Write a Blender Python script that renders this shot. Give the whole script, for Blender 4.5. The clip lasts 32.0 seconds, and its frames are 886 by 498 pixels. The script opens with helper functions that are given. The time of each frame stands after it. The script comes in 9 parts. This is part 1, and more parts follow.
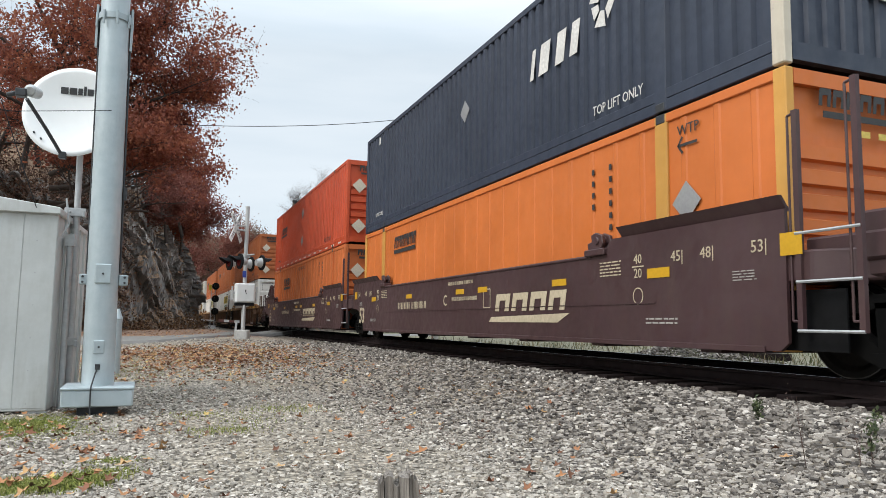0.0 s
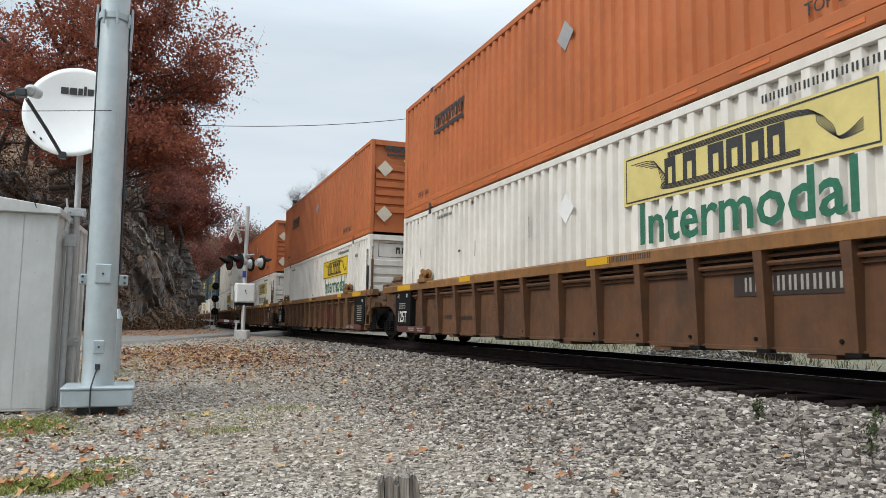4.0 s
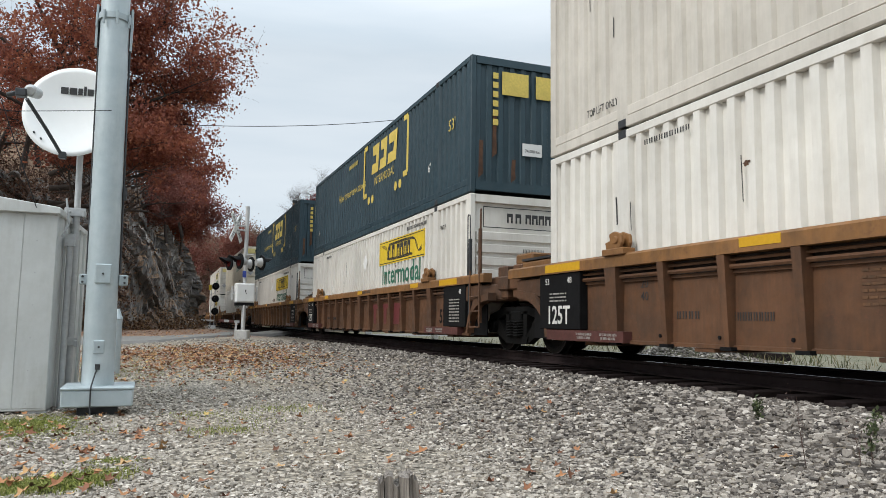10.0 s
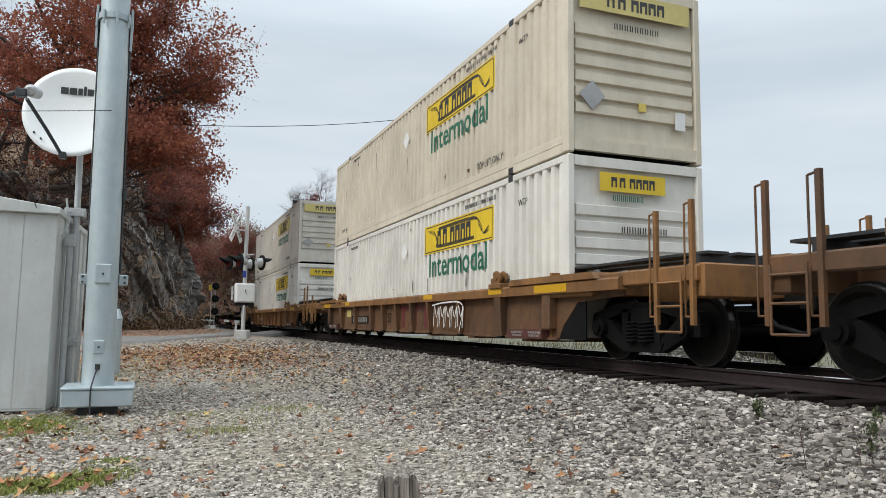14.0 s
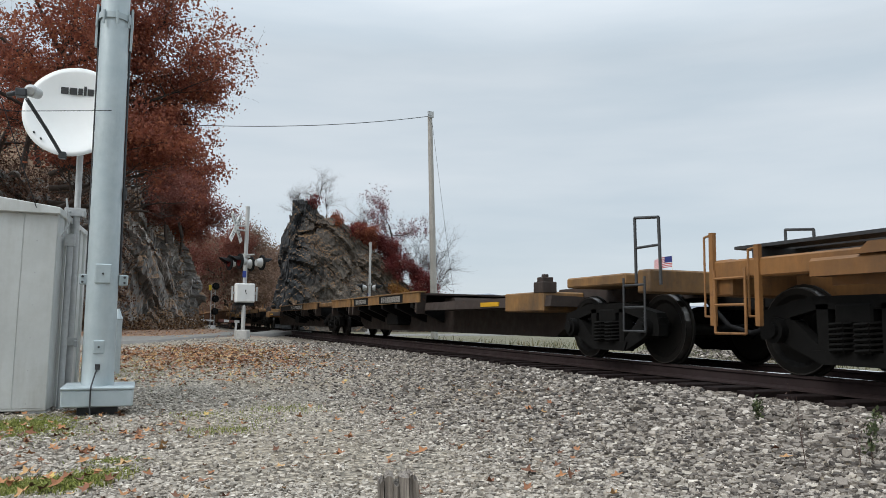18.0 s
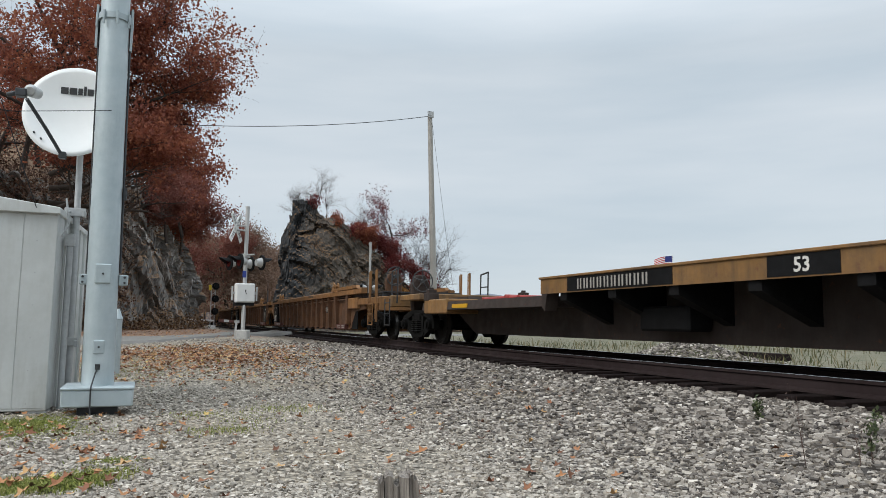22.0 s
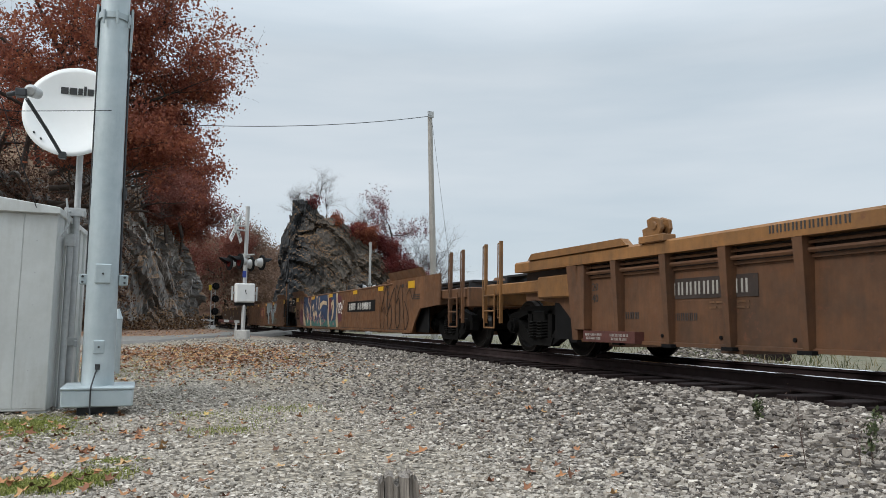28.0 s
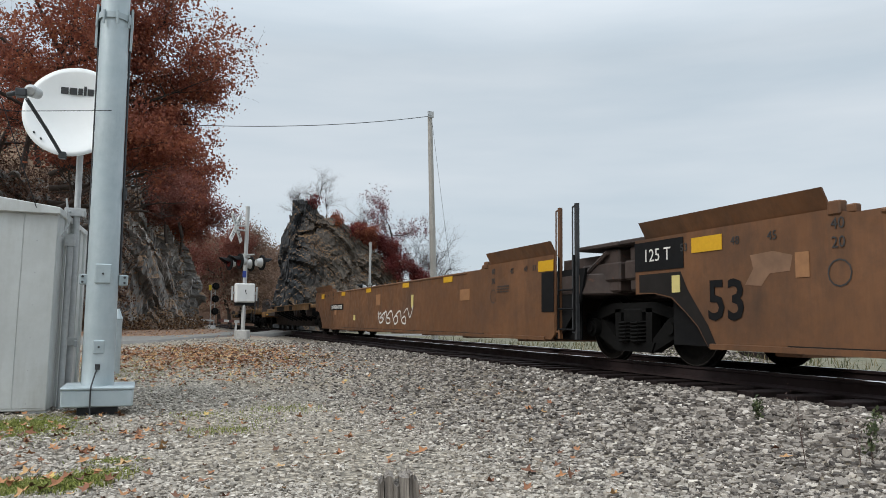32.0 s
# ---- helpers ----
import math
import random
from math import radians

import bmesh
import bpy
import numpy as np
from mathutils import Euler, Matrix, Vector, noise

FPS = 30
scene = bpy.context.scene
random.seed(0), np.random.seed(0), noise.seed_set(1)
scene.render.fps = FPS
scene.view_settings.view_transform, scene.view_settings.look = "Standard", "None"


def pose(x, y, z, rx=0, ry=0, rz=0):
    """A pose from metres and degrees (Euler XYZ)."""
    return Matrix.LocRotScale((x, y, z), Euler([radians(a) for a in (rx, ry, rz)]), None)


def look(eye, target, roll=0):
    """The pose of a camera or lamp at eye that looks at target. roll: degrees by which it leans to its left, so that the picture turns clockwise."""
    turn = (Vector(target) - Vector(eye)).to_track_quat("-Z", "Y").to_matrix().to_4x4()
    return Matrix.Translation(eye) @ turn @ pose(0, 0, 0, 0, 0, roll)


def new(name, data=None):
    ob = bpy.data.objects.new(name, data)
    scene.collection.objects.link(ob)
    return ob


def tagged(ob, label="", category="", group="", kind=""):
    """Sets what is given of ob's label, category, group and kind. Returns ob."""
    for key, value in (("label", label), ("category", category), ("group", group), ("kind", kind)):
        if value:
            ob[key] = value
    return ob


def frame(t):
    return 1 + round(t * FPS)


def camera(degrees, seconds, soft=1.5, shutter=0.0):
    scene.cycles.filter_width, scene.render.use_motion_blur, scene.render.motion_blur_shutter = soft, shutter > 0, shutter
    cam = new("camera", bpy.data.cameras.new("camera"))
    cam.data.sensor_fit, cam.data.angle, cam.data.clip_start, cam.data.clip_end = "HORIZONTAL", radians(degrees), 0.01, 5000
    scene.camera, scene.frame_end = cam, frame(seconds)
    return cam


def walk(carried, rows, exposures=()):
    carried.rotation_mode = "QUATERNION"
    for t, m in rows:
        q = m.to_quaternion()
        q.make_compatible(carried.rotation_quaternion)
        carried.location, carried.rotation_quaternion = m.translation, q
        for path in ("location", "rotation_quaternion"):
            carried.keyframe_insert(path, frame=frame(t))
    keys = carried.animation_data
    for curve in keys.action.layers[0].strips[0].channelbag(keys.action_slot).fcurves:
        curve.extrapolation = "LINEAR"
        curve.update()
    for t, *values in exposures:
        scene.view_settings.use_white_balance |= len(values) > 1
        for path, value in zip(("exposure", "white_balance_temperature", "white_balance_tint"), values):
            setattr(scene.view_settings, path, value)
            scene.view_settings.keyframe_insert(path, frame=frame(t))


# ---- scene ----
# The camera stands beside the track; rail tops are at z = 0, the track runs along y.
TRACK_X = 7.08
cam = camera(62.65, 32.0, soft=0.5, shutter=0.02)
EYE = Vector((0.0, 0.0, 0.485))
YAW, PITCH, ROLL = radians(21.146), radians(5.829), 0.789
AIM = EYE + Vector((math.sin(YAW) * math.cos(PITCH), math.cos(YAW) * math.cos(PITCH), math.sin(PITCH)))
# the clip's camera opens up a little while the tall train fills the view
walk(cam, [(0.0, look(EYE, AIM, ROLL)), (32.0, look(EYE, AIM, ROLL))], exposures=[(0.0, 0.32), (1.2, 0.32), (2.0, 0.28), (3.0, 0.2), (5.0, 0.18), (7.0, 0.2), (9.0, 0.14), (10.0, 0.2), (11.0, 0.28), (12.0, 0.27), (13.0, 0.27), (14.0, 0.12), (17.0, 0.1), (18.5, 0.0), (32.0, 0.0)])

# ---- sky, sun, exposure ----
SUN_EL, SUN_AZ = radians(42), radians(256)
world = bpy.data.worlds.new("overcast_sky")
scene.world = world
world.use_nodes = True
wn, wl = world.node_tree.nodes, world.node_tree.links
wn.clear()
sky = wn.new("ShaderNodeTexSky")
sky.sky_type, sky.sun_disc, sky.sun_elevation, sky.sun_rotation = "NISHITA", False, SUN_EL, SUN_AZ
sky_gain = wn.new("ShaderNodeMixRGB")
sky_gain.blend_type = "MULTIPLY"
sky_gain.inputs[0].default_value = 1.0
sky_gain.inputs[2].default_value = (0.10, 0.10, 0.10, 1)
wl.new(sky.outputs[0], sky_gain.inputs[1])
way = wn.new("ShaderNodeTexCoord")
flat = wn.new("ShaderNodeMapping")
flat.inputs["Rotation"].default_value = (0, 0, radians(-20))
flat.inputs["Scale"].default_value = (1.2, 1.6, 9.0)
wl.new(way.outputs["Generated"], flat.inputs[0])
streaks = wn.new("ShaderNodeTexNoise")
streaks.inputs["Scale"].default_value, streaks.inputs["Detail"].default_value = 1.6, 5.0
streaks.inputs["Roughness"].default_value = 0.5
wl.new(flat.outputs[0], streaks.inputs["Vector"])
ramp = wn.new("ShaderNodeValToRGB")
ramp.color_ramp.elements[0].position, ramp.color_ramp.elements[0].color = 0.30, (0.575, 0.66, 0.73, 1)
ramp.color_ramp.elements[1].position, ramp.color_ramp.elements[1].color = 0.70, (0.715, 0.775, 0.825, 1)
wl.new(streaks.outputs[0], ramp.inputs[0])
veil = wn.new("ShaderNodeMixRGB")
veil.inputs[0].default_value = 0.9
wl.new(sky_gain.outputs[0], veil.inputs[1])
wl.new(ramp.outputs[0], veil.inputs[2])
back = wn.new("ShaderNodeBackground")
back.inputs[1].default_value = 1.0
# an overcast sky is brighter overhead than at the horizon
up = wn.new("ShaderNodeSeparateXYZ")
wl.new(way.outputs["Generated"], up.inputs[0])
zenith = wn.new("ShaderNodeMapRange")
zenith.inputs["From Min"].default_value, zenith.inputs["From Max"].default_value = 0.35, 1.0
zenith.inputs["To Min"].default_value, zenith.inputs["To Max"].default_value = 1.0, 3.0
wl.new(up.outputs["Z"], zenith.inputs["Value"])
over = wn.new("ShaderNodeVectorMath")
over.operation = "SCALE"
wl.new(veil.outputs[0], over.inputs[0])
wl.new(zenith.outputs[0], over.inputs["Scale"])
wl.new(over.outputs[0], back.inputs[0])
wout = wn.new("ShaderNodeOutputWorld")
wl.new(back.outputs[0], wout.inputs[0])
sun = new("sun", bpy.data.lights.new("sun", "SUN"))
sun.data.energy, sun.data.angle, sun.data.color = 1.75, radians(24), (1.0, 0.96, 0.90)
sun.matrix_world = look((0, 0, 0), (-math.sin(SUN_AZ) * math.cos(SUN_EL), -math.cos(SUN_AZ) * math.cos(SUN_EL), -math.sin(SUN_EL)))


# ---- mesh helpers ----
def box(bm, x0, x1, y0, y1, z0, z1):
    v = [bm.verts.new((x, y, z)) for x in (x0, x1) for y in (y0, y1) for z in (z0, z1)]
    for a, b, c, d in ((0, 1, 3, 2), (4, 6, 7, 5), (0, 4, 5, 1), (2, 3, 7, 6), (0, 2, 6, 4), (1, 5, 7, 3)):
        bm.faces.new((v[a], v[b], v[c], v[d]))
    return v


def rod(bm, a, b, r, n=8, r2=None):
    """A capped round bar from a to b."""
    a, b = Vector(a), Vector(b)
    q = (b - a).to_track_quat("Z", "Y")
    r2 = r if r2 is None else r2
    lo, hi = [], []
    for i in range(n):
        w = 2 * math.pi * i / n
        d = Vector((math.cos(w), math.sin(w), 0))
        lo.append(bm.verts.new(a + q @ (d * r)))
        hi.append(bm.verts.new(b + q @ (d * r2)))
    for i in range(n):
        f = bm.faces.new((lo[i], lo[(i + 1) % n], hi[(i + 1) % n], hi[i]))
        f.smooth = n > 6
    for cap in (bm.faces.new(lo[::-1]), bm.faces.new(hi)):
        for e in cap.edges:
            e.smooth = False


def bar_path(bm, pts, r, n=6):
    for a, b in zip(pts[:-1], pts[1:]):
        rod(bm, a, b, r, n)


def prism(bm, outline, axis, a, b):
    """Extrudes a 2D outline along axis ('x': outline is y,z; 'y': x,z; 'z': x,y) from a to b."""
    def put(p, w):
        return {"x": (w, p[0], p[1]), "y": (p[0], w, p[1]), "z": (p[0], p[1], w)}[axis]
    lo = [bm.verts.new(put(p, a)) for p in outline]
    hi = [bm.verts.new(put(p, b)) for p in outline]
    n = len(outline)
    for i in range(n):
        bm.faces.new((lo[i], lo[(i + 1) % n], hi[(i + 1) % n], hi[i]))
    bm.faces.new(lo[::-1])
    bm.faces.new(hi)


def bevelled(bm, w):
    bmesh.ops.recalc_face_normals(bm, faces=bm.faces)
    bmesh.ops.bevel(bm, geom=bm.edges[:], offset=w, segments=1, affect="EDGES", clamp_overlap=True)
    return bm


def BM():
    return bmesh.new()


def mesh_of(bm, name, material):
    bmesh.ops.recalc_face_normals(bm, faces=bm.faces)
    me = bpy.data.meshes.new(name)
    bm.to_mesh(me)
    bm.free()
    me.materials.append(material)
    return me


def part(name, bm, material, parent=None, label="", at=None):
    """Links a bmesh as one mesh object, under a thing or a part."""
    ob = new(name, mesh_of(bm, name, material) if isinstance(bm, bmesh.types.BMesh) else bm)
    ob.parent = parent
    if at is not None:
        ob.matrix_basis = at
    return tagged(ob, label)


def thing(name, label, category, group="", kind="", at=None):
    ob = new(name)
    ob.empty_display_size = 0.2
    if at is not None:
        ob.matrix_basis = at
    return tagged(ob, label, category, group, kind)


def one(name, bm, material, label, category, group="", kind="", at=None):
    return tagged(part(name, bm, material, None, "", at), label, category, group, kind)


def bulk(name, verts, faces, material, smooth=False):
    """A mesh from arrays: faces of one size each."""
    me = bpy.data.meshes.new(name)
    verts, faces = np.asarray(verts, "f4"), np.asarray(faces, "i4")
    k = faces.shape[1]
    me.vertices.add(len(verts))
    me.vertices.foreach_set("co", verts.ravel())
    me.loops.add(faces.size)
    me.loops.foreach_set("vertex_index", faces.ravel())
    me.polygons.add(len(faces))
    me.polygons.foreach_set("loop_start", np.arange(0, faces.size, k, dtype="i4"))
    me.polygons.foreach_set("use_smooth", np.full(len(faces), smooth))
    me.update(calc_edges=True)
    me.validate()
    me.materials.append(material)
    return me


SIDE = Matrix(((0, 0, -1, 0), (-1, 0, 0, 0), (0, 1, 0, 0), (0, 0, 0, 1)))   # writing on a face that looks to -x
FRONT = Matrix(((1, 0, 0, 0), (0, 0, -1, 0), (0, 1, 0, 0), (0, 0, 0, 1)))   # writing on a face that looks to -y


def face_at(kind, x, y, z):
    return Matrix.Translation((x, y, z)) @ kind


def lettering(name, words, size, material, parent, at, stretch=1.0, thick=0.0):
    """Words in the built-in font, as a thin mesh."""
    cu = bpy.data.curves.new(name, "FONT")
    cu.body, cu.size, cu.align_x, cu.align_y, cu.extrude, cu.offset = words, size, "CENTER", "CENTER", 0.0015, thick
    cu.resolution_u = 2
    tmp = bpy.data.objects.new(name, cu)
    me = bpy.data.meshes.new_from_object(tmp)
    bpy.data.objects.remove(tmp)
    me.transform(Matrix.Diagonal((stretch, 1, 1, 1)))
    me.materials.clear()
    me.materials.append(material)
    ob = new(name, me)
    ob.parent, ob.matrix_basis = parent, at
    return ob


def bars(name, w, h, n, material, parent, at, gap=0.25, label="", tilt=0.0):
    """Writing that cannot be read: a row of plain bars, each a piece of its own on one mesh."""
    bm = BM()
    pitch = w / n
    for x in (-0.26, 0.18):
        q = [(pitch * x, -h / 2), (pitch * (x + 0.2), -h / 2), (pitch * (x + 0.2) + tilt * h, h / 2), (pitch * x + tilt * h, h / 2)]
        prism(bm, q, "z", -0.0015, 0.0015)
    me = mesh_of(bm, name, material)
    for i in range(n):
        ob = part(name, me, None, parent, label, at @ Matrix.Translation((-w / 2 + (i + 0.5) * pitch, 0, 0)))
    return ob


def lines_of_bars(name, w, h, rows, material, parent, at, seed=0):
    """A block of unreadable small print: rows of short bars."""
    rnd = random.Random(seed)
    bm = BM()
    for r in range(rows):
        y, x = h / 2 - (r + 0.5) * h / rows, -w / 2
        while x < w / 2 - 0.02:
            k = min(rnd.uniform(0.06, 0.16), w / 2 - x)
            box(bm, x, x + k * 0.8, y - 0.2 * h / rows, y + 0.2 * h / rows, -0.0015, 0.0015)
            x += k
    return part(name, bm, material, parent, "", at)


def plate(name, w, h, material, parent, at, label="", thick=0.003):
    bm = BM()
    box(bm, -w / 2, w / 2, -h / 2, h / 2, -thick, thick)
    return part(name, bm, material, parent, label, at)


# ---- materials ----
def nodes_of(name):
    m = bpy.data.materials.new(name)
    m.use_nodes = True
    nt = m.node_tree
    return m, nt, nt.nodes["Principled BSDF"]


def noise_node(nt, vec, scale, detail=4.0, rough=0.55):
    n = nt.nodes.new("ShaderNodeTexNoise")
    n.inputs["Scale"].default_value, n.inputs["Detail"].default_value, n.inputs["Roughness"].default_value = scale, detail, rough
    if vec is not None:
        nt.links.new(vec, n.inputs["Vector"])
    return n.outputs[0]


def stretch_node(nt, vec, sx, sy, sz):
    n = nt.nodes.new("ShaderNodeMapping")
    n.inputs["Scale"].default_value = (sx, sy, sz)
    nt.links.new(vec, n.inputs[0])
    return n.outputs[0]


def ramp_node(nt, val, stops):
    n = nt.nodes.new("ShaderNodeValToRGB")
    e = n.color_ramp.elements
    while len(e) < len(stops):
        e.new(0.5)
    for el, (p, c) in zip(e, stops):
        el.position, el.color = p, (c, c, c, 1) if isinstance(c, (int, float)) else (*c, 1)
    nt.links.new(val, n.inputs[0])
    return n.outputs[0]


def mix_node(nt, fac, a, b, kind="MIX"):
    n = nt.nodes.new("ShaderNodeMixRGB")
    n.blend_type = kind
    for sock, v in zip(n.inputs, (fac, a, b)):
        if isinstance(v, (int, float)):
            sock.default_value = v
        elif isinstance(v, tuple):
            sock.default_value = (*v, 1)
        else:
            nt.links.new(v, sock)
    return n.outputs[0]


def bump_node(nt, bsdf, height, strength, distance):
    n = nt.nodes.new("ShaderNodeBump")
    n.inputs["Strength"].default_value, n.inputs["Distance"].default_value = strength, distance
    nt.links.new(height, n.inputs["Height"])
    nt.links.new(n.outputs[0], bsdf.inputs["Normal"])


def painted(name, color, dirt=(0.10, 0.075, 0.05), amount=0.35, rust=0.15, rough=0.55, metal=0.0, fine=18.0, rust_color=(0.13, 0.05, 0.022)):
    """Weathered paint on steel: fading, grime running down, specks of rust."""
    m, nt, b = nodes_of(name)
    co = nt.nodes.new("ShaderNodeTexCoord").outputs["Object"]
    info = nt.nodes.new("ShaderNodeObjectInfo")
    fade = noise_node(nt, co, 0.55, 5.0, 0.6)
    light = tuple(min(1, c * 1.12 + 0.012) for c in color)
    dark = tuple(c * 0.84 for c in color)
    col = mix_node(nt, ramp_node(nt, fade, [(0.3, 0.0), (0.72, 1.0)]), dark, light)
    runs = noise_node(nt, stretch_node(nt, co, 4.0, 4.0, 0.7), 1.0, 6.0, 0.65)
    blot = noise_node(nt, co, 1.3, 6.0, 0.65)
    both = mix_node(nt, 1.0, ramp_node(nt, runs, [(0.44, 0.0), (0.75, 1.0)]), ramp_node(nt, blot, [(0.35, 0.1), (0.7, 1.0)]), "MULTIPLY")
    gain = mix_node(nt, 1.0, both, (amount, amount, amount), "MULTIPLY")
    fine_runs = noise_node(nt, stretch_node(nt, co, 26.0, 26.0, 2.5), 1.0, 5.0, 0.7)
    col = mix_node(nt, 1.0, col, ramp_node(nt, fine_runs, [(0.3, 1.0 - 0.16 * amount * (0 if metal else 1)), (0.62, 1.0)]), "MULTIPLY")
    film = mix_node(nt, 1.0, gain, ramp_node(nt, noise_node(nt, co, 4.0, 8.0, 0.7), [(0.4, 0.0), (0.85, amount * 0.5)]), "ADD")
    col = mix_node(nt, film, col, dirt)
    if amount > 0.5 and not metal:      # broad grime, thick in places
        col = mix_node(nt, ramp_node(nt, noise_node(nt, co, 0.9, 9.0, 0.72), [(0.46, 0.0), (0.72, 0.85 * amount)]), col, dirt)
    specks = ramp_node(nt, noise_node(nt, co, fine * 0.4, 8.0, 0.72), [(0.66 - rust * 0.25, 0.0), (0.74 - rust * 0.2, 1.0)])
    col = mix_node(nt, mix_node(nt, 1.0, specks, (min(1, rust * 2.5),) * 3, "MULTIPLY"), col, rust_color)
    col = mix_node(nt, 1.0, col, ramp_node(nt, info.outputs["Random"], [(0.0, 0.9), (1.0, 1.0)]), "MULTIPLY")
    nt.links.new(col, b.inputs["Base Color"])
    b.inputs["Metallic"].default_value = metal
    if max(color) < 0.05:
        b.inputs["Specular IOR Level"].default_value = 0.25
    nt.links.new(ramp_node(nt, noise_node(nt, co, 6.0, 5.0), [(0.3, rough - 0.08), (0.7, min(1, rough + 0.18))]), b.inputs["Roughness"])
    bump_node(nt, b, noise_node(nt, co, fine * 2.5, 6.0, 0.6), 0.18, 0.004)
    return m


def plain(name, color, rough=0.6, metal=0.0, vary=0.15, scale=12.0, bump=0.1, dist=0.004):
    m, nt, b = nodes_of(name)
    co = nt.nodes.new("ShaderNodeTexCoord").outputs["Object"]
    n = noise_node(nt, co, scale, 6.0, 0.6)
    n2 = noise_node(nt, co, scale * 0.12, 3.0, 0.5)
    a, c = tuple(x * (1 - vary) for x in color), tuple(min(1, x * (1 + vary)) for x in color)
    col = mix_node(nt, ramp_node(nt, n, [(0.3, 0.0), (0.7, 1.0)]), a, c)
    col = mix_node(nt, ramp_node(nt, n2, [(0.35, 0.0), (0.7, 0.5)]), col, tuple(x * (1 - 1.6 * vary) for x in color))
    nt.links.new(col, b.inputs["Base Color"])
    b.inputs["Roughness"].default_value, b.inputs["Metallic"].default_value = rough, metal
    if max(color) < 0.03:
        b.inputs["Specular IOR Level"].default_value = 0.15        # soot and dry grease
    if bump:
        bump_node(nt, b, n, bump, dist)
    return m


def island_mix(name, stops, rough=0.8, grain=60.0, bump=0.3, sheen=0.0):
    """Loose pieces joined in one mesh, each with a colour of its own."""
    m, nt, b = nodes_of(name)
    geo = nt.nodes.new("ShaderNodeNewGeometry")
    co = nt.nodes.new("ShaderNodeTexCoord").outputs["Object"]
    col = ramp_node(nt, geo.outputs["Random Per Island"], stops)
    n = noise_node(nt, co, grain, 5.0, 0.6)
    col = mix_node(nt, ramp_node(nt, n, [(0.3, 0.35), (0.75, 0.0)]), col, tuple(c * 0.35 for c in stops[0][1]))
    nt.links.new(col, b.inputs["Base Color"])
    b.inputs["Roughness"].default_value = rough
    if bump:
        bump_node(nt, b, n, bump, 0.01)
    return m


M = {}
M["bnsf"] = painted("brown_car_paint", (0.052, 0.020, 0.0225), amount=0.3, rust=0.08, rough=0.5)
M["tan"] = painted("tan_car_paint", (0.160, 0.072, 0.025), dirt=(0.035, 0.023, 0.015), amount=0.95, rust=0.3, rough=0.65)
M["ochre"] = painted("ochre_car_paint", (0.235, 0.098, 0.024), dirt=(0.06, 0.034, 0.018), amount=0.8, rust=0.25, rough=0.62)
M["brown"] = painted("rusty_brown_car_paint", (0.128, 0.051, 0.016), dirt=(0.03, 0.018, 0.011), amount=0.95, rust=0.35, rough=0.68)
M["yellow"] = painted("yellow_chord_paint", (0.255, 0.112, 0.027), dirt=(0.06, 0.034, 0.016), amount=0.8, rust=0.3, rough=0.62)
M["rustbrown"] = painted("smooth_car_paint", (0.152, 0.060, 0.017), dirt=(0.048, 0.024, 0.012), amount=0.95, rust=0.25, rough=0.6)
M["hitchred"] = painted("red_hitch_paint", (0.33, 0.025, 0.02), amount=0.5, rust=0.2, rough=0.6)
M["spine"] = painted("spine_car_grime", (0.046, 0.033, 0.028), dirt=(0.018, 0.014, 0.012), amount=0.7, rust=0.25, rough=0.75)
M["jointgrime"] = painted("grimy_joint_steel", (0.055, 0.032, 0.024), dirt=(0.02, 0.015, 0.013), amount=0.9, rust=0.3, rough=0.7)
M["spinedeck"] = painted("spine_deck_paint", (0.26, 0.13, 0.035), dirt=(0.05, 0.036, 0.024), amount=0.95, rust=0.3, rough=0.65)
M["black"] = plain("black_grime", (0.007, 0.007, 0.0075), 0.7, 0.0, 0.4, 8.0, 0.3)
M["truckiron"] = plain("truck_cast_iron", (0.005, 0.0048, 0.0045), 0.75, 0.0, 0.4, 10.0, 0.4, 0.01)
M["wheel"] = plain("wheel_steel", (0.010, 0.009, 0.008), 0.6, 0.2, 0.35, 20.0, 0.2)
M["tread"] = plain("bright_tread_steel", (0.10, 0.095, 0.09), 0.4, 1.0, 0.1, 30.0, 0.0)
M["orange"] = painted("orange_container_paint", (0.60, 0.15, 0.022), amount=0.10, rust=0.03, rough=0.5)
M["redorange"] = painted("red_orange_container_paint", (0.52, 0.062, 0.010), amount=0.10, rust=0.03, rough=0.5)
M["fadedorange"] = painted("faded_orange_container_paint", (0.52, 0.125, 0.022), amount=0.12, rust=0.04, rough=0.6)
M["dullorange"] = painted("dull_orange_container_paint", (0.44, 0.118, 0.026), amount=0.22, rust=0.06, rough=0.55)
M["post"] = painted("yellow_post_paint", (0.60, 0.30, 0.055), amount=0.2, rust=0.08, rough=0.55)
M["white"] = painted("white_container_paint", (0.70, 0.675, 0.62), dirt=(0.34, 0.28, 0.21), amount=0.34, rust=0.05, rough=0.5)
M["greywhite"] = painted("aged_white_container_paint", (0.59, 0.55, 0.485), dirt=(0.2, 0.17, 0.13), amount=0.35, rust=0.06, rough=0.6)
M["cream"] = painted("cream_container_paint", (0.62, 0.56, 0.45), dirt=(0.3, 0.2, 0.12), amount=0.4, rust=0.15, rough=0.6)
M["navy"] = painted("navy_container_paint", (0.020, 0.030, 0.055), dirt=(0.06, 0.06, 0.06), amount=0.2, rust=0.04, rough=0.5)
M["teal"] = painted("dark_teal_container_paint", (0.012, 0.040, 0.055), dirt=(0.05, 0.05, 0.05), amount=0.2, rust=0.04, rough=0.5)
M["ink"] = plain("black_lettering", (0.03, 0.03, 0.03), 0.6, 0, 0.3, 20.0, 0)
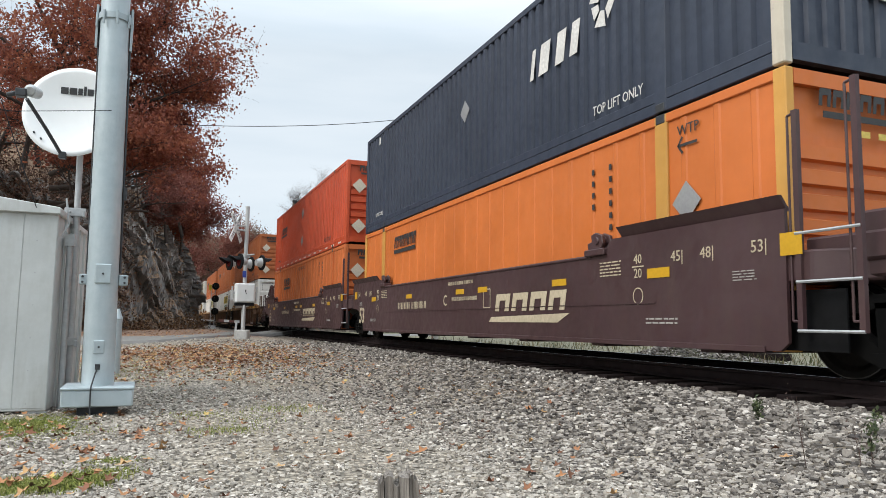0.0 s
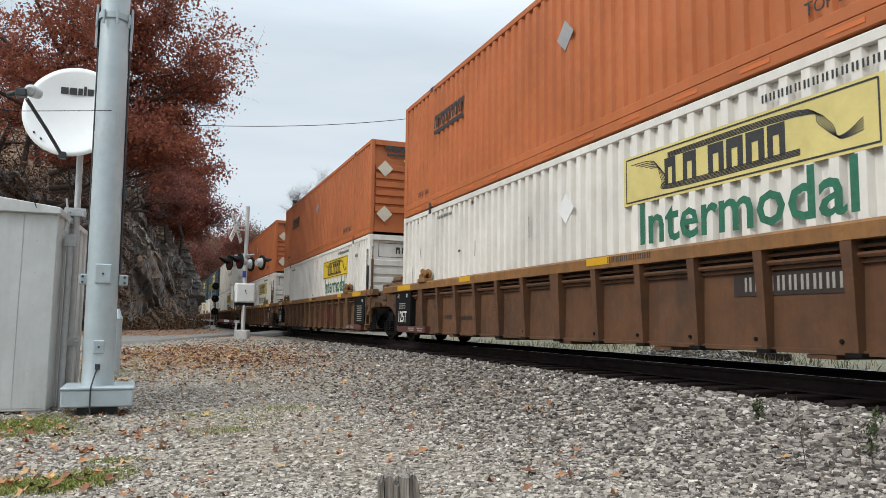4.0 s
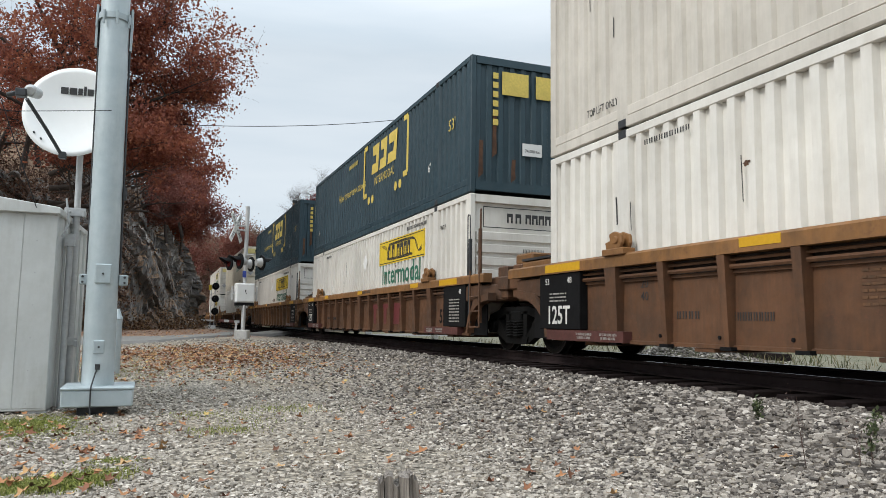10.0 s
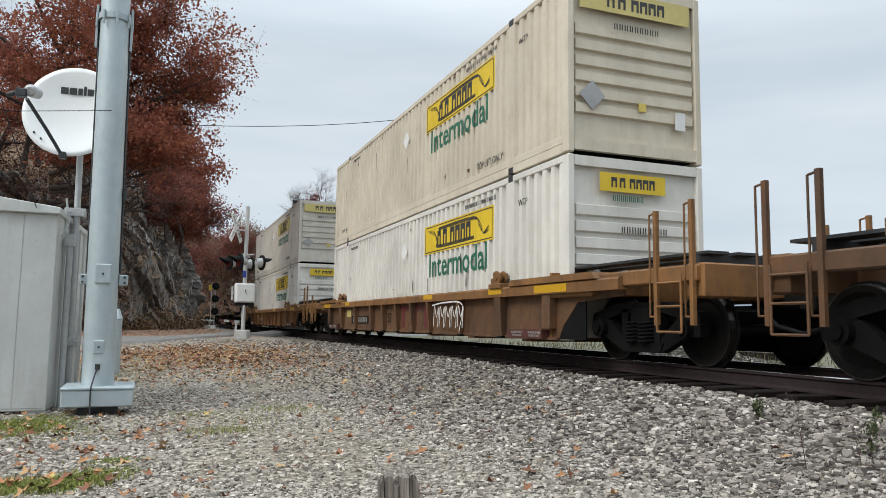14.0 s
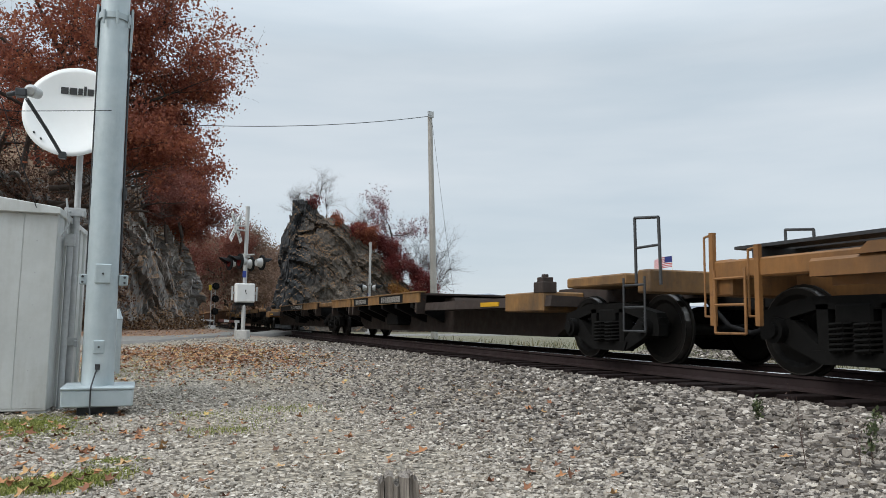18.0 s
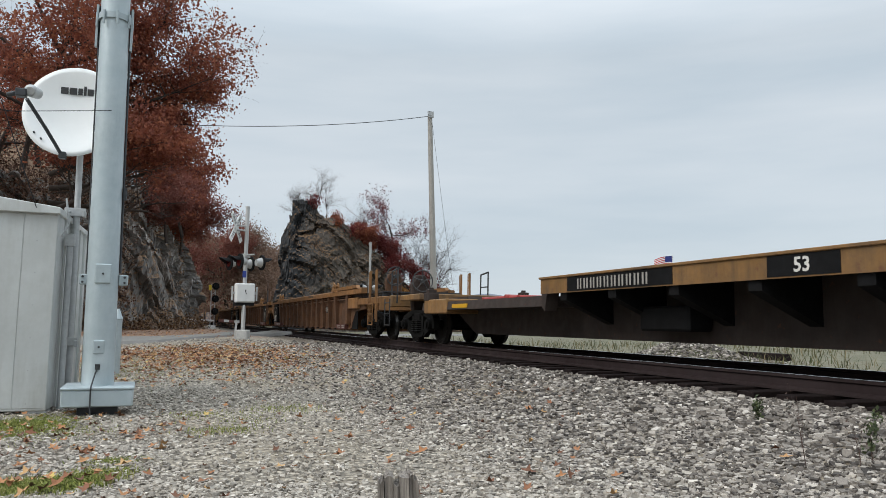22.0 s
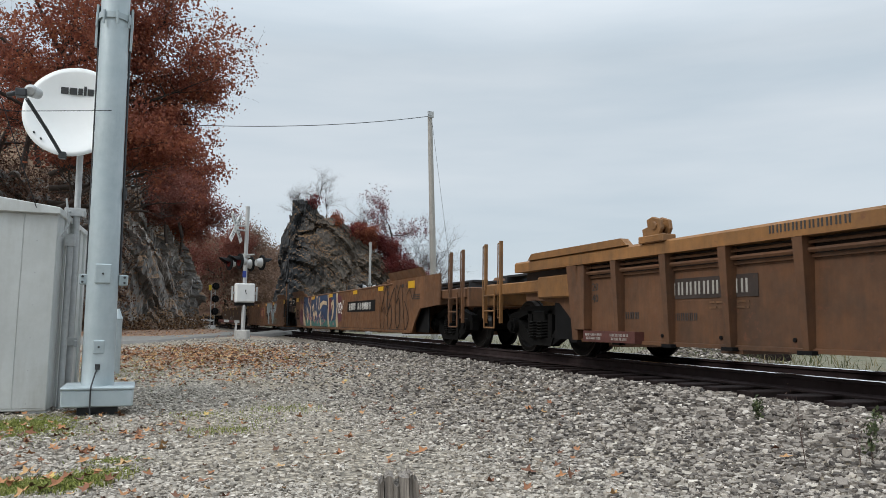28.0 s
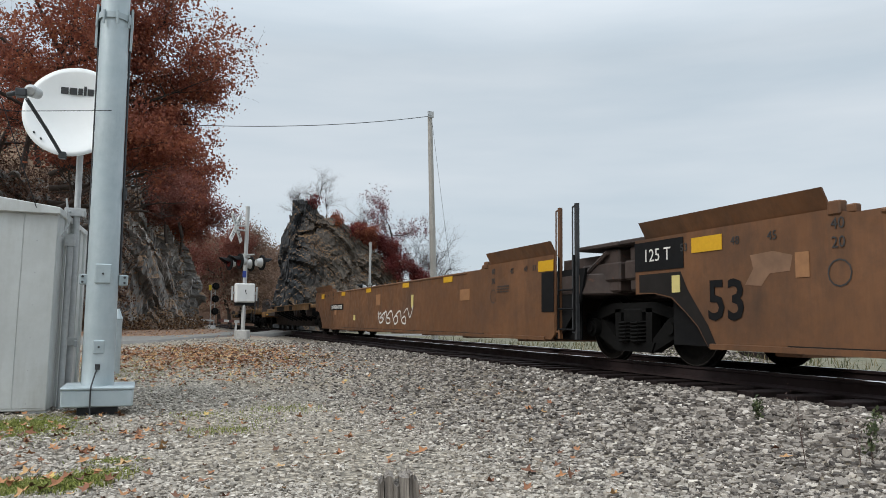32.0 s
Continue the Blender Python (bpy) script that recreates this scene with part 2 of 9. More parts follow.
M["inkwhite"] = plain("white_lettering", (0.66, 0.64, 0.60), 0.6, 0, 0.2, 20.0, 0)
M["inkyellow"] = plain("yellow_lettering", (0.62, 0.47, 0.10), 0.6, 0, 0.2, 20.0, 0)
M["inkgreen"] = plain("green_lettering", (0.02, 0.13, 0.075), 0.6, 0, 0.25, 20.0, 0)
M["sign"] = painted("yellow_panel_paint", (0.72, 0.50, 0.02), amount=0.12, rust=0.02, rough=0.5)
M["signfaded"] = painted("faded_yellow_panel_paint", (0.60, 0.50, 0.18), amount=0.2, rust=0.02, rough=0.5)
M["reflector"] = plain("yellow_reflector", (0.56, 0.31, 0.015), 0.4, 0, 0.1, 20.0, 0)
M["maroon"] = plain("dark_red_lettering", (0.085, 0.026, 0.020), 0.65, 0, 0.3, 14.0, 0)
M["inkmaroon"] = plain("maroon_letter_paint", (0.125, 0.020, 0.022), 0.6, 0, 0.3, 14.0, 0)
M["placard"] = plain("metal_placard", (0.34, 0.34, 0.34), 0.45, 0.3, 0.15, 20.0, 0)
M["paleplacard"] = plain("pale_placard", (0.60, 0.53, 0.42), 0.5, 0.1, 0.15, 20.0, 0)
M["galv"] = painted("galvanised_pole_paint", (0.37, 0.435, 0.46), dirt=(0.60, 0.65, 0.66), amount=0.8, rust=0.0, rough=0.42, metal=0.25)
M["shed"] = painted("aluminium_shed_sheet", (0.53, 0.55, 0.54), dirt=(0.30, 0.29, 0.26), amount=0.7, rust=0.0, rough=0.42, metal=0.15)
M["dish"] = plain("white_dish", (0.78, 0.79, 0.78), 0.45, 0, 0.03, 8.0, 0.02)
M["darkmetal"] = plain("dark_grey_metal", (0.05, 0.052, 0.055), 0.5, 0.4, 0.3, 14.0, 0.1)
M["greymetal"] = plain("grey_conduit", (0.42, 0.43, 0.43), 0.45, 0.3, 0.15, 14.0, 0.1)
M["mast"] = painted("silver_mast_paint", (0.46, 0.46, 0.45), amount=0.2, rust=0.05, rough=0.45)
M["whitepaint"] = painted("white_sign_paint", (0.74, 0.74, 0.72), amount=0.12, rust=0.03, rough=0.5)
M["concrete"] = plain("concrete", (0.42, 0.41, 0.39), 0.85, 0, 0.2, 10.0, 0.3)
M["blue"] = plain("blue_plate", (0.03, 0.06, 0.30), 0.5, 0, 0.1, 20.0, 0)
M["lens"] = plain("dark_red_lens", (0.08, 0.006, 0.006), 0.15, 0, 0.1, 20.0, 0)
M["poleWood"] = plain("weathered_pole_wood", (0.36, 0.34, 0.31), 0.85, 0, 0.2, 20.0, 0.4, 0.01)
M["wire"] = plain("black_cable", (0.02, 0.02, 0.022), 0.6, 0, 0.1, 20.0, 0)
M["rail"] = painted("rusty_rail", (0.024, 0.013, 0.013), dirt=(0.010, 0.008, 0.008), amount=0.4, rust=0.12, rough=0.75)
M["railtop"] = plain("polished_rail_head", (0.62, 0.61, 0.60), 0.22, 1.0, 0.06, 30.0, 0.0)
M["tie"] = plain("creosoted_tie", (0.018, 0.012, 0.0115), 0.9, 0, 0.4, 18.0, 0.5, 0.01)
M["asphalt"] = plain("worn_asphalt", (0.175, 0.168, 0.155), 0.9, 0, 0.2, 30.0, 0.35)
M["galvplate"] = plain("galvanised_plate", (0.37, 0.43, 0.45), 0.5, 0.2, 0.15, 9.0, 0.1)
M["inkdull"] = plain("dulled_white_lettering", (0.34, 0.32, 0.29), 0.7, 0, 0.3, 14.0, 0)
M["ruststain"] = plain("rust_stain", (0.10, 0.045, 0.022), 0.85, 0, 0.5, 9.0, 0)
M["redpaint"] = plain("red_marking_paint", (0.50, 0.03, 0.02), 0.6, 0, 0.2, 14.0, 0)


def grained(name, dark, light):
    """Grey weathered timber: fibres and checks along z."""
    m, nt, b = nodes_of(name)
    co = nt.nodes.new("ShaderNodeTexCoord").outputs["Object"]
    n = noise_node(nt, stretch_node(nt, co, 150.0, 150.0, 5.0), 1.0, 6.0, 0.7)
    col = mix_node(nt, ramp_node(nt, n, [(0.36, 0.0), (0.62, 1.0)]), dark, light)
    col = mix_node(nt, ramp_node(nt, noise_node(nt, co, 18.0, 4.0), [(0.45, 0.0), (0.7, 0.5)]), col, dark)
    nt.links.new(col, b.inputs["Base Color"])
    b.inputs["Roughness"].default_value = 0.9
    bump_node(nt, b, n, 0.8, 0.004)
    return m


M["stake"] = grained("split_grey_timber", (0.075, 0.062, 0.052), (0.30, 0.265, 0.23))


# ---- ground, track, road ----
def smooth(t):
    t = min(1.0, max(0.0, t))
    return t * t * (3 - 2 * t)


def ground_z(x, y):
    base = -0.57 + 0.45 * smooth((y - 9) / 16)
    k = smooth((x - 3.0) / 2.3) * (1 - smooth((x - 9.0) / 2.5))
    z = base * (1 - k) + -0.245 * k
    if x > 9:
        z = z * (1 - smooth((x - 9) / 3)) + -0.42 * smooth((x - 9) / 3)
    return z


def spaced(edges):
    out = []
    for a, b, n in edges:
        out += [a + (b - a) * i / n for i in range(n)]
    return np.array(out + [edges[-1][1]])


gx = spaced([(-2500, -200, 8), (-200, -20, 12), (-20, -4, 16), (-4, 7, 90), (7, 14, 20), (14, 60, 20), (60, 400, 14), (400, 2500, 8)])
gy = spaced([(-2500, -60, 8), (-60, 1, 14), (1, 14, 100), (14, 40, 60), (40, 120, 40), (120, 500, 20), (500, 2500, 8)])
gv = [(x, y, ground_z(x, y) + (0.02 * noise.noise((x * 0.9, y * 0.9, 0)) + 0.012 * noise.noise((x * 4, y * 4, 3)) if abs(x) < 30 and 0 < y < 60 else 0)) for y in gy for x in gx]
nx = len(gx)
gf = [(j * nx + i, j * nx + i + 1, (j + 1) * nx + i + 1, (j + 1) * nx + i) for j in range(len(gy) - 1) for i in range(nx - 1)]


def gravel_ground():
    m, nt, b = nodes_of("gravel_and_leaves")
    co = nt.nodes.new("ShaderNodeTexCoord").outputs["Object"]
    v = nt.nodes.new("ShaderNodeTexVoronoi")
    v.inputs["Scale"].default_value = 26.0
    nt.links.new(co, v.inputs["Vector"])
    sep = nt.nodes.new("ShaderNodeSeparateColor")
    nt.links.new(v.outputs["Color"], sep.inputs[0])
    col = ramp_node(nt, sep.outputs[0], [(0.0, (0.15, 0.137, 0.117)), (0.5, (0.31, 0.285, 0.245)), (1.0, (0.54, 0.50, 0.44))])
    crack = ramp_node(nt, v.outputs["Distance"], [(0.25, 1.0), (0.8, 0.4)])
    col = mix_node(nt, 1.0, col, crack, "MULTIPLY")
    col = mix_node(nt, 1.0, col, (1.02, 0.965, 0.89), "MULTIPLY")
    soil = ramp_node(nt, noise_node(nt, co, 0.45, 6.0, 0.6), [(0.46, 0.0), (0.62, 0.75)])
    col = mix_node(nt, soil, col, mix_node(nt, noise_node(nt, co, 9.0), (0.15, 0.12, 0.08), (0.30, 0.245, 0.17)))
    bed = nt.nodes.new("ShaderNodeSeparateXYZ")
    nt.links.new(co, bed.inputs[0])
    # leaf-strewn soil behind the road, rough grassland across the track
    place = nt.nodes.new("ShaderNodeSeparateXYZ")
    wob = nt.nodes.new("ShaderNodeVectorMath")
    wob.operation = "ADD"
    shake = nt.nodes.new("ShaderNodeTexNoise")
    shake.inputs["Scale"].default_value = 0.8
    nt.links.new(co, shake.inputs["Vector"])
    nt.links.new(co, wob.inputs[0])
    nt.links.new(shake.outputs["Color"], wob.inputs[1])
    nt.links.new(wob.outputs[0], place.inputs[0])

    def edge(sock, lo, hi):
        n = nt.nodes.new("ShaderNodeMapRange")
        n.inputs["From Min"].default_value, n.inputs["From Max"].default_value = lo, hi
        nt.links.new(sock, n.inputs["Value"])
        return n.outputs[0]
    patch = noise_node(nt, co, 3.0, 7.0, 0.7)
    litter = mix_node(nt, ramp_node(nt, patch, [(0.35, 0.0), (0.65, 1.0)]), (0.10, 0.06, 0.038), (0.30, 0.18, 0.11))
    # darker stone along the rails
    col = mix_node(nt, edge(bed.outputs["X"], 3.2, 5.4), col, mix_node(nt, 1.0, col, (0.50, 0.46, 0.42), "MULTIPLY"))
    far_left = mix_node(nt, 1.0, edge(place.outputs["Y"], 27.5, 29.5), edge(place.outputs["X"], 5.2, 3.4), "MULTIPLY")
    col = mix_node(nt, far_left, col, litter)
    meadow = mix_node(nt, ramp_node(nt, patch, [(0.35, 0.0), (0.65, 1.0)]), (0.06, 0.062, 0.028), (0.19, 0.17, 0.115))
    col = mix_node(nt, edge(place.outputs["X"], 10.0, 11.6), col, meadow)
    nt.links.new(col, b.inputs["Base Color"])
    b.inputs["Roughness"].default_value = 0.9
    bump_node(nt, b, crack, 0.6, 0.02)
    return m


M["ground"] = gravel_ground()
ground = new("ground", bulk("ground", gv, gf, M["ground"], True))
tagged(ground, "grey crushed stone ground with dry grass and leaves", "ground", kind="structure")


def rail_outline(x):
    return [(x - 0.07, -0.172), (x + 0.07, -0.172), (x + 0.07, -0.155), (x + 0.012, -0.13), (x + 0.012, -0.05), (x + 0.034, -0.035),
            (x + 0.034, -0.006), (x - 0.034, -0.006), (x - 0.034, -0.035), (x - 0.012, -0.05), (x - 0.012, -0.13), (x - 0.07, -0.155)]


for side, offset in (("near", -0.7525), ("far", 0.7525)):
    bm = BM()
    prism(bm, rail_outline(TRACK_X + offset), "y", -40, 260)
    r = one("rail", bm, M["rail"], "rusty brown steel rail with a polished running face", "rail", "rails of the track", "structure")
    bm = BM()
    prism(bm, [(TRACK_X + offset - 0.032, -0.007), (TRACK_X + offset + 0.032, -0.007), (TRACK_X + offset + 0.026, 0.0), (TRACK_X + offset - 0.026, 0.0)], "y", -40, 260)
    part("running_surface", bm, M["railtop"], r, "shiny worn top of the rail")
bm = BM()
box(bm, -1.34, 1.34, -0.115, 0.115, -0.36, -0.178)
tie_mesh = mesh_of(bevelled(bm, 0.008), "tie", M["tie"])
track_bed = thing("track_ties", "dark creosoted wooden ties half buried in ballast", "railway ties", kind="structure", at=pose(TRACK_X, 0, 0))
rnd = random.Random(4)
for i in range(190):
    part("tie", tie_mesh, None, track_bed, at=pose(rnd.uniform(-0.05, 0.05), -8 + i * 0.52, rnd.uniform(-0.008, 0.006), 0, 0, rnd.uniform(-1, 1)))

# The road that crosses the track
def road_near(x):
    pts = [(-60, 14.0), (-0.9, 20.5), (0.8, 23.2), (2.4, 28.3), (3.6, 32.5), (8, 40), (14, 46), (60, 70)]
    for (xa, ya), (xb, yb) in zip(pts[:-1], pts[1:]):
        if x <= xb:
            return ya + (yb - ya) * (x - xa) / (xb - xa)
    return pts[-1][1]


bm = BM()
xs = [-60 + 1.5 * i for i in range(81)]
rows = []
for x in xs:
    ya = road_near(x)
    rows.append([bm.verts.new((x, ya + w, ground_z(x, ya + w) + (0.07 if 0 < k < 3 else -0.05) if not 5.4 < x < 8.8 else (-0.03 if 0 < k < 3 else -0.2))) for k, w in enumerate((0, 0.3, 3.7 if x < 2 else 5.2, 3.9 if x < 2 else 5.5))])
for a, b in zip(rows[:-1], rows[1:]):
    for k in range(3):
        bm.faces.new((a[k], b[k], b[k + 1], a[k + 1]))
one("road", bm, M["asphalt"], "worn grey asphalt road across the track", "road", kind="structure")


# ---- the train ----
# Speeds at these times; the train runs towards -y.
SPEED_T, SPEED_V = [0, 4, 8, 12, 16, 20, 24, 28, 32], [11.43, 11.574, 11.686, 11.663, 11.534, 11.389, 11.277, 11.203, 11.131]


def run(t):
    """How far the train has gone at t seconds."""
    s, n = 0.0, 200
    if t <= 0:
        return 0.0
    v = np.interp(np.linspace(0, t, n + 1), SPEED_T, SPEED_V)
    return float(((v[1:] + v[:-1]) / 2).sum() * t / n)


RUN_TIMES = [2.0 * i for i in range(17)]
RUN = [run(t) for t in RUN_TIMES]
rolling, turning = [], []          # (thing, place in the train, height), (wheelset, place in the train)


def on_train(ob, c, z=0.0):
    ob.matrix_basis = pose(TRACK_X, c, z)
    rolling.append((ob, c, z))
    return ob


# -- bogies --
def wheelset_mesh():
    """Axle, two dished wheels and their bright treads, in one mesh."""
    bm = BM()
    rod(bm, (-0.95, 0, 0), (0.95, 0, 0), 0.075, 10)
    for s in (-1, 1):
        w = bmesh.new()
        for xa, xb, ra, rb in ((0.69, 0.72, 0.495, 0.495), (0.72, 0.81, 0.462, 0.455)):
            rod(w, (s * xa, 0, 0), (s * xb, 0, 0), ra, 28, rb)
        for f in [f for f in w.faces if len(f.verts) > 4]:
            bmesh.ops.inset_region(w, faces=[f], thickness=0.07, depth=0.0)
            bmesh.ops.inset_region(w, faces=[f], thickness=0.05, depth=-0.035)
        rod(w, (s * 0.66, 0, 0), (s * 0.86, 0, 0), 0.13, 14)
        me = bpy.data.meshes.new("tmp")
        w.to_mesh(me)
        w.free()
        bm.from_mesh(me)
        bpy.data.meshes.remove(me)
    bmesh.ops.recalc_face_normals(bm, faces=bm.faces)
    ring = 28
    for s in (-1, 1):
        for i in range(ring):
            a, b = 2 * math.pi * i / ring, 2 * math.pi * (i + 1) / ring
            for quad in (((0.725, 0.465), (0.805, 0.459)), ((0.8115, 0.457), (0.8115, 0.446))):
                (x0, r0), (x1, r1) = quad
                q = [bm.verts.new((s * x, r * math.cos(t), r * math.sin(t))) for x, r, t in ((x0, r0, a), (x1, r1, a), (x1, r1, b), (x0, r0, b))]
                bm.faces.new(q).material_index = 1
    me = mesh_of(bm, "wheelset", M["wheel"])
    me.materials.append(M["tread"])
    return me


WHEELSET = wheelset_mesh()


def sideframe_mesh():
    """A cast side frame: arched top member, slanting struts round open windows, axle boxes."""
    bm = BM()
    prism(bm, [(-1.16, 0.50), (-1.12, 0.66), (-0.48, 0.80), (0.48, 0.80), (1.12, 0.66), (1.16, 0.50), (0.96, 0.54), (0.42, 0.67), (-0.42, 0.67), (-0.96, 0.54)], "x", -0.08, 0.07)
    prism(bm, [(-0.47, 0.27), (-0.40, 0.14), (0.40, 0.14), (0.47, 0.27)], "x", -0.09, 0.08)
    for s in (-1, 1):
        prism(bm, [(s * 1.0, 0.40), (s * 0.80, 0.58), (s * 0.70, 0.56), (s * 0.34, 0.26), (s * 0.42, 0.15)], "x", -0.07, 0.06)
        prism(bm, [(s * 0.28, 0.2), (s * 0.40, 0.2), (s * 0.42, 0.72), (s * 0.28, 0.72)], "x", -0.08, 0.06)
        prism(bm, [(s * 0.76, 0.36), (s * 1.14, 0.36), (s * 1.16, 0.60), (s * 0.74, 0.62)], "x", -0.07, 0.07)
        rod(bm, (-0.16, s * 0.9, 0.46), (0.1, s * 0.9, 0.46), 0.135, 12)
        rod(bm, (-0.20, s * 0.9, 0.46), (-0.15, s * 0.9, 0.46), 0.085, 10)
    bmesh.ops.triangulate(bm, faces=[f for f in bm.faces if len(f.verts) > 8])
    return mesh_of(bm, "sideframe", M["truckiron"])


def spring_mesh():
    """Two rows of coil springs between the columns."""
    bm = BM()
    for x in (-0.05, 0.06):
        for y in (-0.14, 0.13):
            turns, steps = 6, 10
            pts = [(x + 0.0 + 0.10 * math.cos(2 * math.pi * k / steps), y + 0.125 * math.sin(2 * math.pi * k / steps), 0.26 + 0.29 * k / (turns * steps)) for k in range(turns * steps + 1)]
            bar_path(bm, pts[::2], 0.019, 4)
            rod(bm, (x, y, 0.25), (x, y, 0.55), 0.05, 6)
    return mesh_of(bm, "spring_nest", M["truckiron"])


def bolster_mesh():
    bm = BM()
    box(bm, -1.1, 1.1, -0.2, 0.2, 0.53, 0.72)
    box(bm, -0.22, 0.22, -0.22, 0.22, 0.72, 0.86)
    for y in (-0.45, 0.45):
        box(bm, -0.7, 0.7, y - 0.06, y + 0.06, 0.33, 0.45)
    return mesh_of(bevelled(bm, 0.02), "bolster", M["truckiron"])


SIDEFRAME, SPRINGS, BOLSTER = sideframe_mesh(), spring_mesh(), bolster_mesh()


def truck(car, c_car, y):
    t = part("truck", BOLSTER, None, car, "black cast-iron bogie", pose(0, y, 0))
    for s in (-1, 1):
        part("sideframe", SIDEFRAME, None, t, at=pose(s * 1.0, 0, 0, 0, 0, 0 if s < 0 else 180))
        part("spring_nest", SPRINGS, None, t, at=pose(s * 1.03, 0, 0))
    for a in (-0.9, 0.9):
        w = part("wheelset", WHEELSET, None, t, "wheels with shiny treads", pose(0, a, 0.457))
        turning.append((w, c_car + y + a, a))
    return t


def mirrored(s, x0, x1):
    return (x0, x1) if s < 0 else (-x1, -x0)


def side_outline(lo, hi, art_lo, art_hi, z_mid, z_end, step=2.9, bottom=0.26, square=0.0):
    """The side wall in y, z: cut away over the bogies, raised at the ends."""
    a = lo + (0.62 if art_lo else 2.0)
    a2 = lo + (1.32 if art_lo else 3.55)
    b = hi - (0.62 if art_hi else 2.0)
    b2 = hi - (1.75 if art_hi else 3.55)
    za, zb = (0.88, 0.88)
    if square:                       # this kind stops square behind its ladders
        a, a2 = (lo + square, lo + square + 0.08) if art_lo else (lo + 1.7, lo + 3.35)
    pts = [(a, z_end), (a, za), (a + 0.1, za), (a2 - 0.4, za - 0.06), (a2 - 0.18, za - 0.25), (a2, bottom + 0.22), (a2 + 0.16, bottom)]
    pts += [(b2 - 0.16, bottom), (b2, bottom + 0.22), (b2 + 0.18, zb - 0.25), (b2 + 0.45, zb - 0.06), (b - 0.35, zb), (b, zb), (b, z_end)]
    if square and art_lo:
        pts = [(a, z_end), (a, bottom + 0.08), (a + 0.1, bottom)] + pts[7:]
    if z_end > z_mid:
        near = 4.25 if square and not art_lo else step - (0.35 if square > 1.2 else 0.0)
        pts += [(b - step, z_end), (b - step - 0.22, z_mid), (a + near + 0.22, z_mid), (a + near, z_end)]
    return pts, a, a2, b, b2


def handrail(car, x, y, z0, z1, mat, wide=0.34, axis="y"):
    """An upright stanchion with a hooped grab iron beside it."""
    bm = BM()
    box(bm, x - 0.025, x + 0.025, y - 0.03, y + 0.03, z0, z1)
    d = Vector((0, wide, 0)) if axis == "y" else Vector((wide, 0, 0))
    p = Vector((x, y, 0))
    bar_path(bm, [p + Vector((0, 0, z1 - 0.02)), p + d + Vector((0, 0, z1 - 0.04)), p + d + Vector((0, 0, z0 + 0.1)), p + Vector((0, 0, z0 + 0.1))], 0.013)
    return part("grab_rail", bm, mat, car, "upright steel grab rail")


def hoop_post(car, x, y, z0, z1, top, mat, side):
    """A slim post with a closed grab loop that rises above it."""
    bm = BM()
    box(bm, x - 0.03, x + 0.03, y - 0.032, y + 0.032, z0, z1)
    post = part("stanchion", bevelled(bm, 0.008), mat, car)
    bm = BM()
    low = z1 - 0.75
    bar_path(bm, [(x, y, low), (x, y - side, low - 0.05), (x, y - side * 1.1, top - 0.05), (x, y - side * 0.9, top), (x, y - side * 0.2, top - 0.02), (x, y, z1 - 0.1)], 0.013)
    part("grab_loop", bm, mat, post)


def joint_frame(car, y, sgn, mat):
    """Box columns and bearers where two units share a bogie."""
    bm = BM()
    for x in (-1.05, 1.05):
        box(bm, x - 0.16, x + 0.16, *sorted((y + sgn * 0.12, y + sgn * 0.5)), 0.95, 1.55)
        box(bm, x - 0.2, x + 0.2, *sorted((y + sgn * 0.05, y + sgn * 1.0)), 1.1, 1.36)
    box(bm, -0.9, 0.9, *sorted((y + sgn * 0.2, y + sgn * 0.42)), 1.30, 1.55)
    part("joint_frame", bevelled(bm, 0.025), mat, car, "boxed steel frame over the shared bogie")


def step_ladder(car, s, y, mat, z_top=1.1):
    bm = BM()
    x = s * 1.5
    for dy in (-0.22, 0.22):
        bar_path(bm, [(x, y + dy, z_top), (x, y + dy, 0.42)], 0.016)
    for z in (0.42, 0.72, 1.0):
        bar_path(bm, [(x, y - 0.22, z), (x, y + 0.22, z)], 0.016)
    return part("step_ladder", bm, mat, car, "bent steel bar steps")


def brake_wheel(car, y, z, mat, x=-0.85):
    bm = BM()
    n = 20
    for i in range(n):
        a, b = 2 * math.pi * i / n, 2 * math.pi * (i + 1) / n
        rod(bm, (x + 0.27 * math.cos(a), y, z + 0.27 * math.sin(a)), (x + 0.27 * math.cos(b), y, z + 0.27 * math.sin(b)), 0.016, 6)
    for i in range(5):
        a = 2 * math.pi * i / 5 + 0.3
        rod(bm, (x, y, z), (x + 0.27 * math.cos(a), y + 0.02, z + 0.27 * math.sin(a)), 0.013, 5)
    rod(bm, (x, y - 0.05, z), (x, y + 0.1, z), 0.05, 8)
    w = part("brake_wheel", bm, M["darkmetal"], car, "spoked hand brake wheel")
    bm = BM()
    prism(bm, [(x - 0.22, z - 0.75), (x + 0.22, z - 0.75), (x + 0.25, z - 0.1), (x + 0.12, z + 0.16), (x - 0.12, z + 0.16), (x - 0.25, z - 0.1)], "y", y + 0.1, y + 0.3)
    part("brake_housing", bevelled(bm, 0.03), mat, car, "rounded hand brake housing")
    return w


